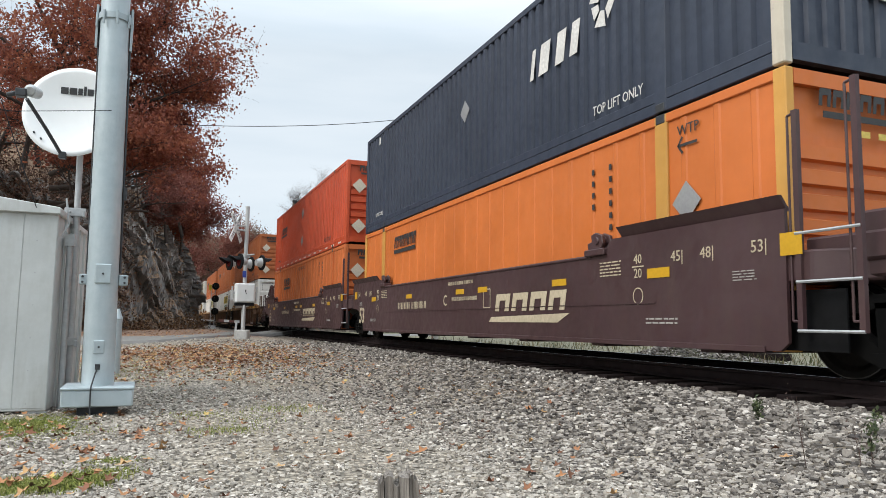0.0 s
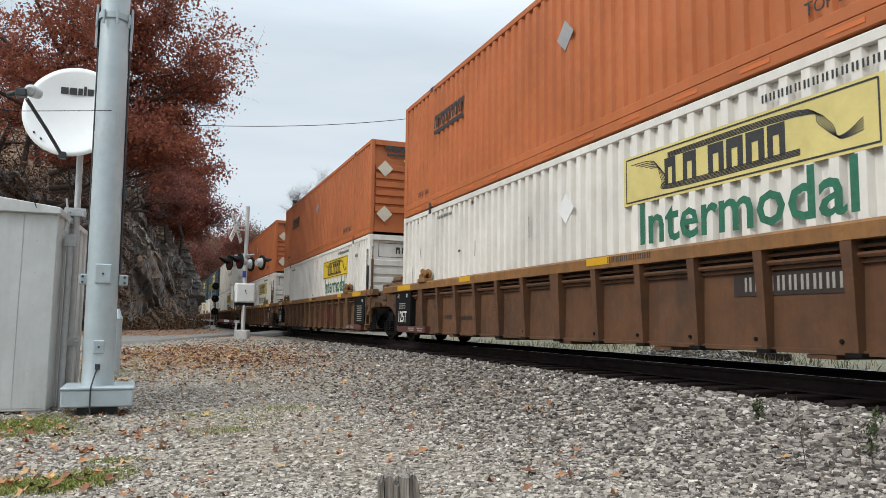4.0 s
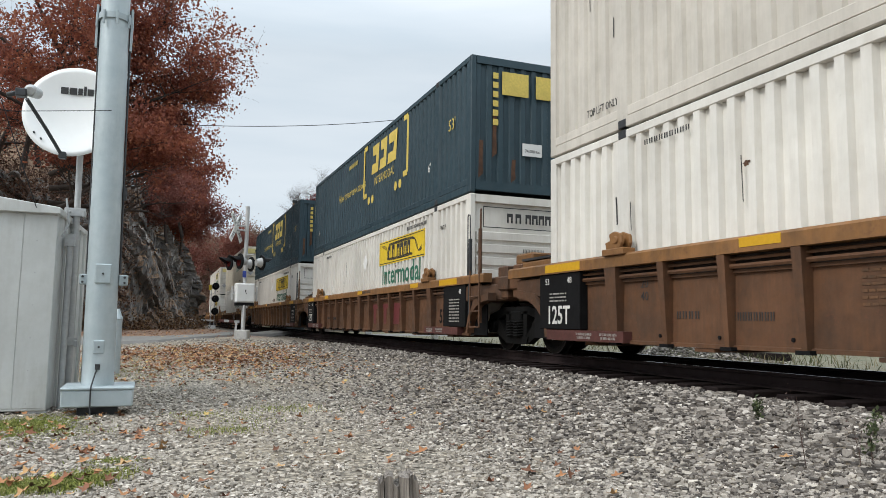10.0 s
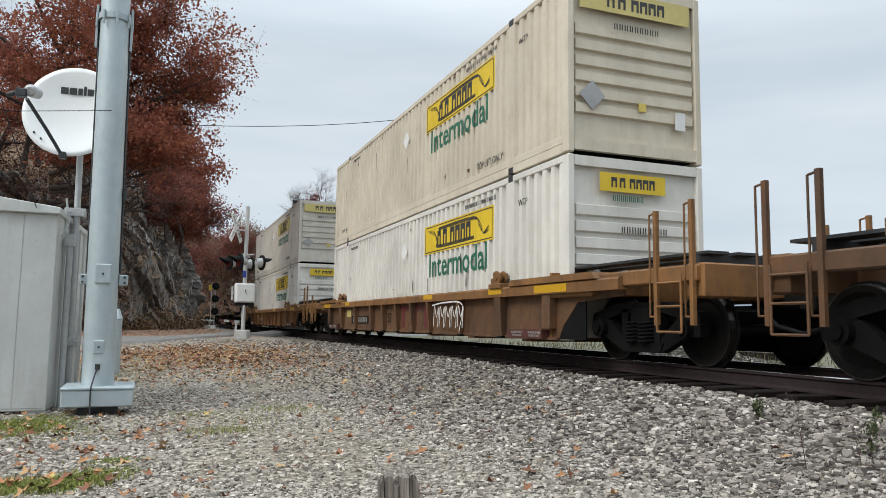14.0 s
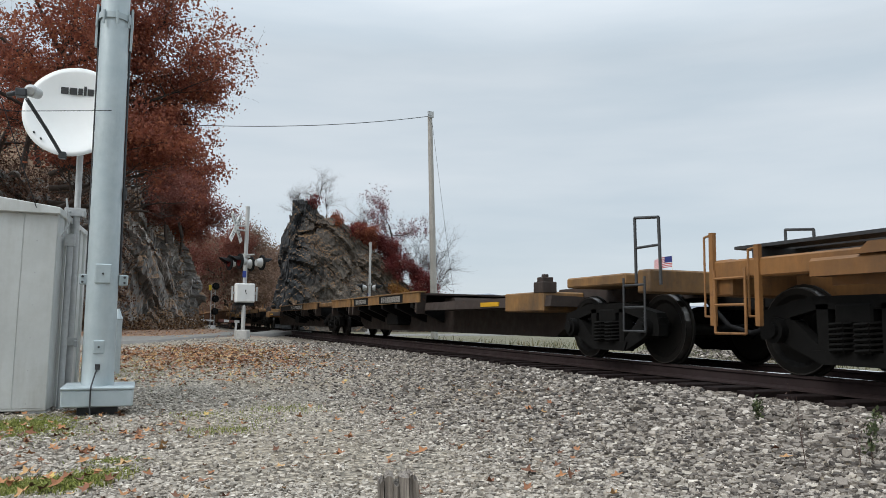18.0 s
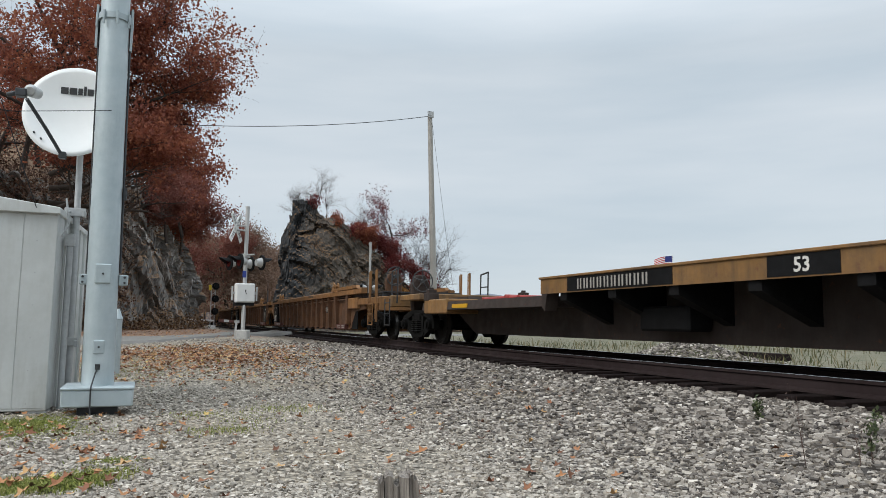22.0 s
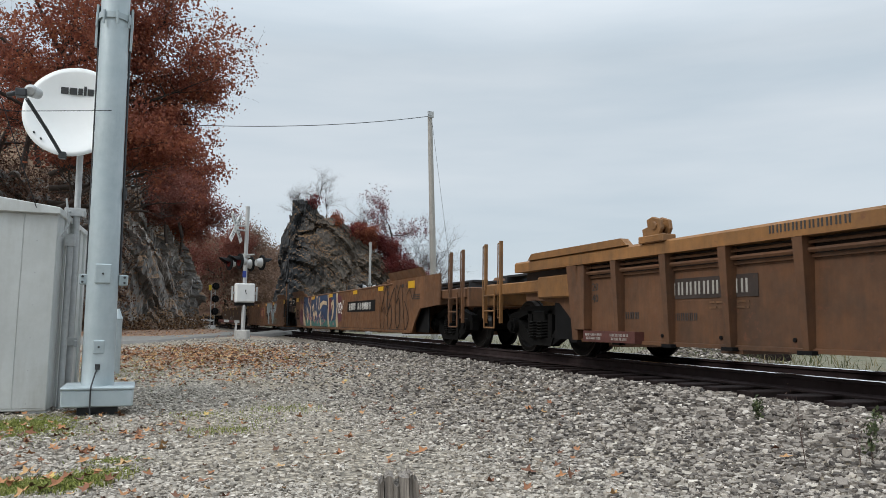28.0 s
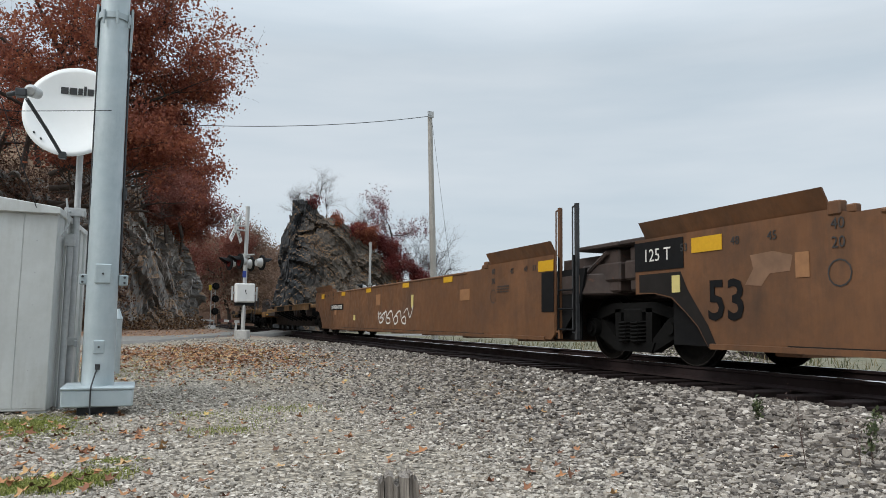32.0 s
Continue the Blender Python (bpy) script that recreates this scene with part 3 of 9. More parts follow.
def coupler(car, y, sgn):
    bm = BM()
    box(bm, -0.16, 0.16, min(y, y + sgn * 1.0), max(y, y + sgn * 1.0), 0.72, 1.0)
    box(bm, -0.2, 0.2, y - 0.02, y + 0.22 if sgn > 0 else y + 0.02, 0.68, 1.04)
    part("coupler", bevelled(bm, 0.03), M["truckiron"], car, "cast steel coupler")
    bm = BM()
    bar_path(bm, [(-0.35, y + sgn * 0.8, 0.85), (-0.38, y + sgn * 0.35, 0.5), (-0.36, y, 0.42)], 0.03, 8)
    part("air_hose", bm, M["black"], car)


def end_platform(car, y, sgn, art, mat, kit, low=False):
    """The car's end over its bogie: deck, cross beams, walkway, rails. sgn points into the car."""
    bm = BM()
    if art:
        prism(bm, [(-1.15, y + sgn * 0.25), (1.15, y + sgn * 0.25), (1.45, y + sgn * 0.75), (1.45, y + sgn * 1.9), (-1.45, y + sgn * 1.9), (-1.45, y + sgn * 0.75)], "z", 0.92, 1.22)
        box(bm, -0.5, 0.5, min(y, y + sgn * 0.6), max(y, y + sgn * 0.6), 0.86, 1.15)
    else:
        box(bm, -1.35, 1.35, *sorted((y + sgn * 0.45, y + sgn * 0.75)), 0.82, 1.22)
        box(bm, -0.42, 0.42, *sorted((y + sgn * 0.6, y + sgn * 3.6)), 0.80, 1.12)
        box(bm, -1.45, 1.45, *sorted((y + sgn * 2.6, y + sgn * 3.9)), 0.9, 1.24)
        box(bm, -1.42, -1.25, *sorted((y + sgn * 0.5, y + sgn * 3.0)), 1.0, 1.2)
        box(bm, 1.25, 1.42, *sorted((y + sgn * 0.5, y + sgn * 3.0)), 1.0, 1.2)
    part("end_platform", bevelled(bm, 0.02), mat, car, "boxed steel end deck over the bogie")
    if art and kit == "well":
        joint_frame(car, y, sgn, mat)
    # bulkhead that closes the well
    bm = BM()
    yb = y + sgn * (1.9 if art else 3.9)
    box(bm, -1.36, 1.36, yb - 0.03, yb + 0.03, 0.25, 1.3)
    part("bulkhead", bm, M["black"] if kit == "spine" else mat, car)
    if not art:
        yy = sorted((y + sgn * 0.6, y + sgn * 3.9))
        for x in (-1.0, -0.55, 0.0, 0.55, 1.0):
            bm = BM()
            box(bm, x - 0.16, x + 0.16, *yy, 1.34, 1.375)
            part("walkway_board", bm, M["darkmetal"], car, "grated crossover walkway")
        bm = BM()
        box(bm, -1.2, 1.2, yy[0] + 0.1, yy[0] + 0.16, 1.22, 1.34)
        part("walkway_bearer", bm, M["darkmetal"], car)
        bm = BM()
        box(bm, -1.2, 1.2, yy[1] - 0.4, yy[1] - 0.3, 1.22, 1.34)
        part("walkway_bearer", bm, M["darkmetal"], car)
        coupler(car, y, sgn)
        for s in (-1, 1):
            tall = (1.97, 1.97) if not low else ((1.95, 1.90) if sgn > 0 else (1.52, 1.33))
            handrail(car, s * 1.42, y + sgn * 0.55, 0.5, tall[0], mat, 0.13)
            handrail(car, s * 1.42, y + sgn * 1.2, 0.5, tall[1], mat, 0.13)
            step_ladder(car, s, y + sgn * 0.88, mat)


def floor_beams(car, a, b, mat):
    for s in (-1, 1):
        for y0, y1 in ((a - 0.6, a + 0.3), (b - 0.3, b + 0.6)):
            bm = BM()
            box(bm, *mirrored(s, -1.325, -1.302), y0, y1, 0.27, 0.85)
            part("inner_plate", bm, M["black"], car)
    n = 7
    for i in range(n):
        y = a + (b - a) * (i + 0.5) / n
        bm = BM()
        box(bm, -1.36, 1.36, y - 0.16, y + 0.16, 0.205, 0.246)
        part("floor_beam", bm, mat, car)


def guide(car, s, y, mat, z, long=2.4):
    """A sloped loading guide on the top of the side."""
    bm = BM()
    x0, x1 = mirrored(s, -1.52, -1.40)
    prism(bm, [(y - long / 2, z), (y + long / 2, z), (y + long / 2 - 0.12, z + 0.10), (y - long / 2 + 0.12, z + 0.10)], "x", x0, x1)
    part("loading_guide", bm, mat, car)


def cone_lock(car, s, y, z, mat):
    """A rusty hooked container lock that stands up from the top chord."""
    bm = BM()
    x = s * 1.43
    box(bm, x - 0.11, x + 0.09, y - 0.24, y + 0.24, z - 0.02, z + 0.07)
    for dx in (-0.09, 0.04):
        prism(bm, [(y - 0.14, z + 0.06), (y + 0.17, z + 0.06), (y + 0.19, z + 0.16), (y + 0.08, z + 0.18), (y + 0.1, z + 0.27), (y - 0.02, z + 0.3), (y - 0.17, z + 0.25), (y - 0.19, z + 0.14)], "x", x + dx, x + dx + 0.05)
    rod(bm, (x - 0.11, y - 0.06, z + 0.18), (x + 0.11, y - 0.06, z + 0.18), 0.055, 10)
    part("container_lock", bevelled(bm, 0.01), mat, car, "rusty hooked container lock")


def jack_notes(car, y, z, parent=None):
    bars("stencil", 0.42, 0.035, 7, M["inkdull"], parent or car, face_at(SIDE, -1.478, y, z + 0.05))
    bars("stencil", 0.36, 0.035, 6, M["inkdull"], parent or car, face_at(SIDE, -1.478, y, z))


def ribbed_car(c_lo, c_hi, art_lo, art_hi, paint, chord, label, brake=0, z_mid=1.43):
    """A well unit with upright ribs along its sides and a slot with pipes under its top chord."""
    mid = (c_lo + c_hi) / 2
    lo, hi = c_lo - mid, c_hi - mid
    car = on_train(thing("well_car", label, "rail car", "cars of the freight train"), mid)
    z_top = z_mid
    for s in (-1, 1):
        pts, a, a2, b, b2 = side_outline(lo, hi, art_lo, art_hi, z_top - (0.35 if z_mid > 1.2 else 0.03), z_top - (0.35 if z_mid > 1.2 else 0.03))
        bm = BM()
        prism(bm, pts, "x", *mirrored(s, -1.335, -1.305))
        side = part("side_sheet", bm, M[paint], car, "stained steel side sheet")
        bm = BM()
        prism(bm, [(-1.50, z_top - 0.17), (-1.32, z_top - 0.17), (-1.32, z_top), (-1.47, z_top), (-1.50, z_top - 0.03)] if s < 0 else
              [(1.32, z_top - 0.17), (1.50, z_top - 0.17), (1.50, z_top - 0.03), (1.47, z_top), (1.32, z_top)], "y", a - 0.1, b + 0.1)
        part("top_chord", bm, M[chord], car, "yellowed top chord")
        if z_mid > 1.2:
            # dark sheet added to give the slot the chord's shade by colour
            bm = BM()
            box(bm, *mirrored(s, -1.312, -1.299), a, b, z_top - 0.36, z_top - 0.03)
            part("slot_back", bm, M["spine"], side, "dark sheet standing in for the shade under the chord")
            bm = BM()
            box(bm, *mirrored(s, -1.37, -1.30), a + 0.1, b - 0.1, z_top - 0.37, z_top - 0.335)
            part("slot_ledge", bm, M[paint], side)
            for z, r in ((z_top - 0.30, 0.028), (z_top - 0.225, 0.018)):
                bm = BM()
                rod(bm, (s * 1.40, a2, z), (s * 1.40, b2, z), r, 6)
                part("air_pipe", bm, M[paint], car)
        bm = BM()
        x0, x1 = mirrored(s, -1.37, -1.33)
        prism(bm, [(x0, 0.25), (x1, 0.25), (x1, 0.30), (x0, 0.29)], "y", a2 + 0.16, b2 - 0.16)
        part("bottom_sill", bm, M[paint], car)
        centre = lo + 11.67 if not art_lo else ((lo + hi) / 2 if art_hi else lo + 9.95)
        half = ((1.2, 0), (2.4, 0), (4.2, 0), (6.07, 1)) if z_mid < 1.2 else ((1.08, 0), (2.08, 0), (3.08, 0), (4.08, 0), (5.1, 0), (6.15, 1))
        for off, wide in [(0.0, z_mid > 1.2)] + [(k * o, w) for o, w in half for k in (-1, 1)]:
            y = centre + off
            w = 0.13 if wide else 0.06
            bm = BM()
            v = box(bm, *mirrored(s, -1.495, -1.33), y - w, y + w, 0.27, z_top - 0.17)
            for q in v:
                if q.co.z < 0.5:
                    q.co.y = y + (q.co.y - y) * 0.55
                    q.co.x = s * (abs(q.co.x) - 0.07) if abs(q.co.x) > 1.45 else q.co.x
            part("rib", bm, M[paint], side)
            if s < 0:
                bm = BM()
                box(bm, -1.45, -1.36, y - 0.085, y + 0.085, 0.235, 0.275)
                part("rib_foot", bm, M["black"], side)
                bm = BM()
                rod(bm, (-1.352, y + 0.2, 0.37), (-1.33, y + 0.2, 0.37), 0.022, 8)
                part("rivet", bm, M["black"], side)
        for e, yy, art in ((1, a, art_lo), (-1, b, art_hi)):
            bm = BM()
            box(bm, *mirrored(s, -1.475, -1.33), *sorted((yy + e * ((0.82 if e > 0 else 0.98) if art else 1.75), yy + e * ((2.0 if e > 0 else 2.15) if art else 2.0))), 0.42, z_top - 0.17)
            part("end_panel", bevelled(bm, 0.01), M["black" if art else paint], side, "dark repainted end panel" if art else "")
            bm = BM()
            box(bm, *mirrored(s, -1.475, -1.33), *sorted((yy + e * (1.2 if art else 2.0), yy + e * 3.2)), 0.262, 0.41)
            part("jacking_pad", bm, M["maroon"], side, "dark red jacking pad")
            if s < 0:
                jack_notes(car, yy + e * 2.25, 0.31)
                jack_notes(car, yy + e * 2.85, 0.31)
            cone_lock(car, s, yy + e * (3.06 if art else 3.62), z_top, M[chord])
            if not art:
                guide(car, s, yy + e * 1.75, M[chord], z_top, 2.7)
            if art and z_mid > 1.48:
                bm = BM()
                box(bm, *mirrored(s, -1.506, -1.318), *sorted((yy + e * 0.5, yy + e * 2.1)), z_top - 0.085, z_top + 0.02)
                part("chord_end", bevelled(bm, 0.008), M["black"], car, "black painted end of the top chord")
            if art:
                bm = BM()
                y1 = a2 if e > 0 else b2
                arch = [(y1 - e * (0.95 - 0.95 * math.sin(q * math.pi / 16)), 0.30 + 0.62 * math.cos(q * math.pi / 16)) for q in range(9)]
                prism(bm, arch + [(y1 + e * 0.1, 0.30), (y1 - e * 0.02, 0.62), (y1 - e * 0.32, 0.98), (y1 - e * 0.95, 1.06)], "x", *mirrored(s, -1.472, -1.30))
                part("fender", bm, M[chord if z_mid > 1.48 else paint], side, "arched steel plate over the wheel")
            bm = BM()
            box(bm, *mirrored(s, -1.503, -1.45), *sorted((yy + e * 1.2, yy + e * 2.2)), z_top - 0.15, z_top - 0.03)
            part("reflector", bm, M["reflector" if z_mid < 1.48 else chord], side, "yellow reflector strip")
    floor_beams(car, a2, b2, M[paint])
    for y, sgn, art in ((lo, 1, art_lo), (hi, -1, art_hi)):
        end_platform(car, y, sgn, art, M[chord] if z_top < 1.2 or z_top > 1.48 else M[paint], "well", z_top < 1.2)
    if art_lo:
        bm = BM()
        for x in (-0.85, 0.85):
            box(bm, x - 0.14, x + 0.14, lo - 0.42, lo + 0.16, 1.25, 1.56)
        box(bm, -1.0, 1.0, lo - 0.45, lo + 0.18, 1.56, 1.76)
        part("portal_frame", bevelled(bm, 0.03), M[chord], car, "boxed steel portal over the joint")
    if art_hi:
        bm = BM()
        box(bm, -1.3, 1.3, hi - 1.6, hi - 0.66, 1.36, z_top + 0.12)
        hump = part("end_hump", bevelled(bm, 0.03), M[chord], car, "boxed end of the unit beside the joint")
        bm = BM()
        box(bm, -1.3, 1.3, hi - 1.62, hi - 0.64, z_top + 0.13, z_top + 0.17)
        part("hump_plate", bm, M["darkmetal"], hump)
    if art_lo:
        hoop_post(car, -1.44, lo + 0.80, 0.5, 2.3, 2.68, M[paint], 0.03)
        hoop_post(car, -1.44, lo + 1.28, 0.5, 2.15, 2.64, M["darkmetal"], -0.12)
        step_ladder(car, -1, lo + 0.92, M[paint], 1.5)
    truck(car, mid, lo + (2.0 if not art_lo else 0.0))
    if not art_hi:
        truck(car, mid, hi - 2.0)
    if brake:
        brake_wheel(car, (lo + 0.6) if brake < 0 else (hi - 1.6), 1.80, M[paint])
    return car, lo, hi, a, a2, b, b2


def smooth_car(c_lo, c_hi, art_lo, art_hi, paint, label, z_mid=1.46, z_end=1.64, flare=False, brake=0):
    """A well unit with smooth sheet sides, raised at the ends."""
    mid = (c_lo + c_hi) / 2
    lo, hi = c_lo - mid, c_hi - mid
    car = on_train(thing("well_car", label, "rail car", "cars of the freight train"), mid)
    for s in (-1, 1):
        pts, a, a2, b, b2 = side_outline(lo, hi, art_lo, art_hi, z_mid, z_end, square=1.42 if flare else 1.02)
        bm = BM()
        prism(bm, pts, "x", *mirrored(s, -1.48, -1.44))
        side = part("side_sheet", bm, M[paint], car, "painted steel side sheet")
        bm = BM()
        x0, x1 = mirrored(s, -1.50, -1.40)
        prism(bm, [(x0, 0.245), (x1, 0.245), (x1, 0.33), (x0, 0.30)], "y", a2 + 0.2, b2 - 0.2)
        part("bottom_sill", bm, M[paint], car)
        bm = BM()
        box(bm, *mirrored(s, -1.50, -1.36), a + 3.4, b - 3.4, z_mid - 0.05, z_mid)
        part("top_rail", bevelled(bm, 0.015), M[paint], car)
        for e, yy in ((1, a), (-1, b)):
            bm = BM()
            out = 0.95 if flare and e > 0 and not art_lo else 0.0
            ya, yb = sorted((yy + out, yy + e * (2.35 if flare and art_lo and e > 0 else 2.7) + out))
            if flare and e < 0 and art_hi:
                ya, yb = ya - 0.18, yb - 0.18
            if flare:
                prism(bm, [(-1.44, z_end - 0.02), (-1.42, z_end - 0.02), (-1.54, z_end + 0.2), (-1.56, z_end + 0.2)] if s < 0 else
                      [(1.44, z_end - 0.02), (1.42, z_end - 0.02), (1.54, z_end + 0.2), (1.56, z_end + 0.2)], "y", ya, yb)
            else:
                q = [(-1.44, z_end - 0.02), (-1.40, z_end - 0.02), (-1.51, z_end + 0.13), (-1.55, z_end + 0.13)]
                prism(bm, [(x * -s, z) for x, z in q], "y", ya, yb)
            part("loading_guide", bm, M[paint], car)
            if flare:
                lock = 2.5 if art_lo and e > 0 else 2.95 if art_hi and e < 0 else 2.85
                bm = BM()
                box(bm, *mirrored(s, -1.50, -1.40), *sorted((yy + out + e * (lock - 0.07), yy + out + e * (lock + 0.07))), z_mid, z_mid + 0.13)
                box(bm, *mirrored(s, -1.48, -1.40), *sorted((yy + out + e * (lock + 0.11), yy + out + e * (lock + 0.21))), z_mid, z_mid + 0.08)
                part("container_lock", bevelled(bm, 0.012), M[paint], car, "small steel container lock")
            else:
                cone_lock(car, s, yy + e * 3.25, z_mid, M[paint])
    if flare:
        for y, sgn, art in ((lo, 1, art_lo), (hi, -1, art_hi)):
            if art:
                bm = BM()
                box(bm, -1.12, 1.12, *sorted((y + sgn * 0.75, y + sgn * 1.75)), 1.20, 1.50)
                box(bm, -0.5, 0.5, *sorted((y + sgn * 0.3, y + sgn * 0.75)), 1.15, 1.58)
                box(bm, -1.3, 1.3, *sorted((y + sgn * 0.02, y + sgn * 1.1)), 1.575, 1.635)
                part("joint_cover", bevelled(bm, 0.012), M["jointgrime"], car, "dark plated deck over the joint")
                for s in (-1, 1):
                    bm = BM()
                    rod(bm, (s * 1.25, y + sgn * 1.3, 1.02), (s * 1.25, y + sgn * 0.35, 1.5), 0.035, 6)
                    part("brace", bm, M["jointgrime"], car)
        if art_lo:
            for s in (-1, 1):
                bm = BM()
                prism(bm, [(lo + 1.45, 1.3), (lo + 1.45, 0.29), (lo + 1.32, 0.29), (lo + 0.75, 0.82), (lo + 0.6, 1.3)], "x", *mirrored(s, -1.445, -1.41))
                part("fender", bm, M["black"], car, "black plate that slants over the wheel")
    floor_beams(car, a2, b2, M[paint])
    for y, sgn, art in ((lo, 1, art_lo), (hi, -1, art_hi)):
        end_platform(car, y, sgn, art, M["jointgrime" if flare and art else paint], "well")
    truck(car, mid, lo + (2.0 if not art_lo else 0.0))
    if not art_hi:
        truck(car, mid, hi - 2.0)
    if art_lo:
        for s in (-1, 1):
            if flare:
                handrail(car, s * 1.46, lo + 0.80, 0.28, 2.26, M["darkmetal"], 0.12)
                handrail(car, s * 1.46, lo + 1.28, 0.28, 2.26, M[paint], 0.12)
                step_ladder(car, s, lo + 1.04, M["black"], 1.5)
            else:
                for y, top in ((0.22, 2.72), (0.87, 2.58)):
                    handrail(car, s * 1.46, lo + y, 0.45, top, M[paint], 0.10)
                for z in (0.46, 0.92, 1.38):
                    bm = BM()
                    rod(bm, (s * 1.48, lo + 0.2, z), (s * 1.48, lo + 0.9, z), 0.016, 6)
                    part("ladder_rung", bm, M["greymetal"], car, "worn bare steel rung")
    if brake:
        brake_wheel(car, (lo + 1.5) if brake < 0 else (hi - 1.6), 1.82, M[paint])
    return car, lo, hi, a, a2, b, b2


def spine_car(c_lo, c_hi, art_lo, art_hi, label, flip=1, patches=((7.4, 9.8), (5.1, 5.95))):
    """A low skeleton unit: a deep centre beam, wings with yellow-edged sills over one part and a bare deck over the rest."""
    mid = (c_lo + c_hi) / 2
    lo, hi = c_lo - mid, c_hi - mid
    car = on_train(thing("spine_car", label, "rail car", "cars of the freight train"), mid)
    base = lo if flip > 0 else hi
    d0, d1 = (0.1 if art_lo else 0.7), (0.1 if art_hi else 0.7)
    u0, u1 = (1.4 if art_lo else 3.1), (1.4 if art_hi else 3.1)
    bm = BM()
    bare = sorted((base + flip * 10.7, base + flip * 15.6))
    prism(bm, [(lo + d0, 1.10), (lo + d0, 0.86), (lo + u0, 0.84), (lo + u0 + 1.3, 0.27), (hi - u1 - 1.3, 0.27), (hi - u1, 0.84), (hi - d1, 0.86), (hi - d1, 1.10), (bare[1], 1.10), (bare[1] - 0.1, 0.93), (bare[0] + 0.1, 0.93), (bare[0], 1.10)], "x", -0.55, 0.55)
    part("centre_beam", bm, M["spine"], car, "deep grimy centre beam")
    def span(p, q):
        return sorted((base + flip * p, base + flip * q))
    for s in (-1, 1):
        for p, q in ((1.35, 4.05), (4.25, 10.62)):
            a, b = span(p, q)
            bm = BM()
            prism(bm, [(-1.42, 0.97), (-1.38, 0.97), (-1.38, 1.20), (-1.42, 1.20)] if s < 0 else [(1.38, 0.97), (1.42, 0.97), (1.42, 1.20), (1.38, 1.20)], "y", a, b)
            sill = part("side_sill", bm, M["spinedeck"], car, "dirty yellow side sill")
            bm = BM()
            box(bm, *mirrored(s, -1.445, -1.25), a - 0.03, b + 0.03, 1.20, 1.235)
            part("sill_edge", bevelled(bm, 0.006), M["spinedeck"], sill, "yellow top edge of the sill")
            for u, v in patches if q > 5 else ():
                bm = BM()
                box(bm, *mirrored(s, -1.426, -1.40), *span(u, v), 0.985, 1.195)
                part("sill_panel", bm, M["black"], sill, "black painted number panel")
            for y in (a + 0.15, b - 0.15):
                bm = BM()
                prism(bm, [(y - 0.1, 1.19), (y + 0.1, 1.19), (y + 0.14, 0.78), (y + 0.02, 0.7)], "x", *mirrored(s, -1.419, -1.2))
                part("wing_bracket", bm, M["spine"], car)
            n = 2 if q < 5 else 5
            for i in range(n):
                y = a + (b - a) * (i + 0.5) / n
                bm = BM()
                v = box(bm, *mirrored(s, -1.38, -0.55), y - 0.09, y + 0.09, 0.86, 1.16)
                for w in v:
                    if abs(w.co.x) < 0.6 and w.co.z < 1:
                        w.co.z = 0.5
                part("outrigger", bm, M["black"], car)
        a, b = span(10.7, 16.6)
        bm = BM()
        prism(bm, [(-1.30, 0.78), (-0.55, 0.78), (-0.55, 0.94), (-1.27, 0.955)] if s < 0 else [(0.55, 0.78), (1.30, 0.78), (1.27, 0.955), (0.55, 0.94)], "y", a, b)
        tray = part("wheel_tray", bm, M["spine"], car, "low rusty wheel tray")
        bm = BM()
        box(bm, *mirrored(s, -1.306, -1.28), *span(13.9, 14.7), 0.81, 0.89)
        part("reflector", bm, M["reflector"], tray)
    bm = BM()
    box(bm, -1.38, 1.38, *span(1.9, 10.6), 1.15, 1.19)
    part("deck", bm, M["spine"], car)
    for y in (lo + (0.9 if art_lo else 2.0), hi - (0.9 if art_hi else 2.0)):
        bm = BM()
        box(bm, -1.3, 1.3, y - 0.75, y + 0.75, 1.04, 1.19)
        part("end_deck", bevelled(bm, 0.02), M["spinedeck"], car)
    bm = BM()
    y0, y1 = span(15.0, 16.4)
    box(bm, -1.32, -0.55, y0, y1, 0.70, 1.02)
    box(bm, 0.55, 1.32, y0, y1, 0.70, 1.02)
    part("end_bracket", bevelled(bm, 0.02), M["spinedeck"], car, "boxed bracket at the end of the deck")
    y = base + flip * 16.25
    for x in (-1.2, 1.2):
        bm = BM()
        box(bm, x - 0.13, x + 0.13, y - 0.16, y + 0.16, 1.0, 1.18)
        box(bm, x - 0.1, x + 0.1, y - 0.1, y + 0.1, 1.17, 1.26)
        rod(bm, (x, y, 1.25), (x, y, 1.31), 0.06, 8)
        part("container_pedestal", bevelled(bm, 0.01), M["spine"], car, "capped container pedestal")
    # the trailer hitch, folded down along the deck
    bm = BM()
    y0, y1 = span(13.4, 15.4)
    box(bm, -0.42, 0.42, y0, y1, 0.93, 0.99)
    for x in (-0.34, 0.34):
        rod(bm, (x, y0 + 0.1, 1.02), (x, y1 - 0.3, 1.02), 0.06, 8)
    rod(bm, (-0.45, y0 + 0.5, 1.03), (0.45, y0 + 0.5, 1.03), 0.07, 10)
    box(bm, -0.3, 0.3, y1 - 0.5, y1, 0.98, 1.08)
    part("trailer_hitch", bevelled(bm, 0.01), M["hitchred"], car, "red trailer hitch folded flat")
    truck(car, mid, lo + (2.0 if not art_lo else 0.0))
    if not art_hi:
        truck(car, mid, hi - 2.0)
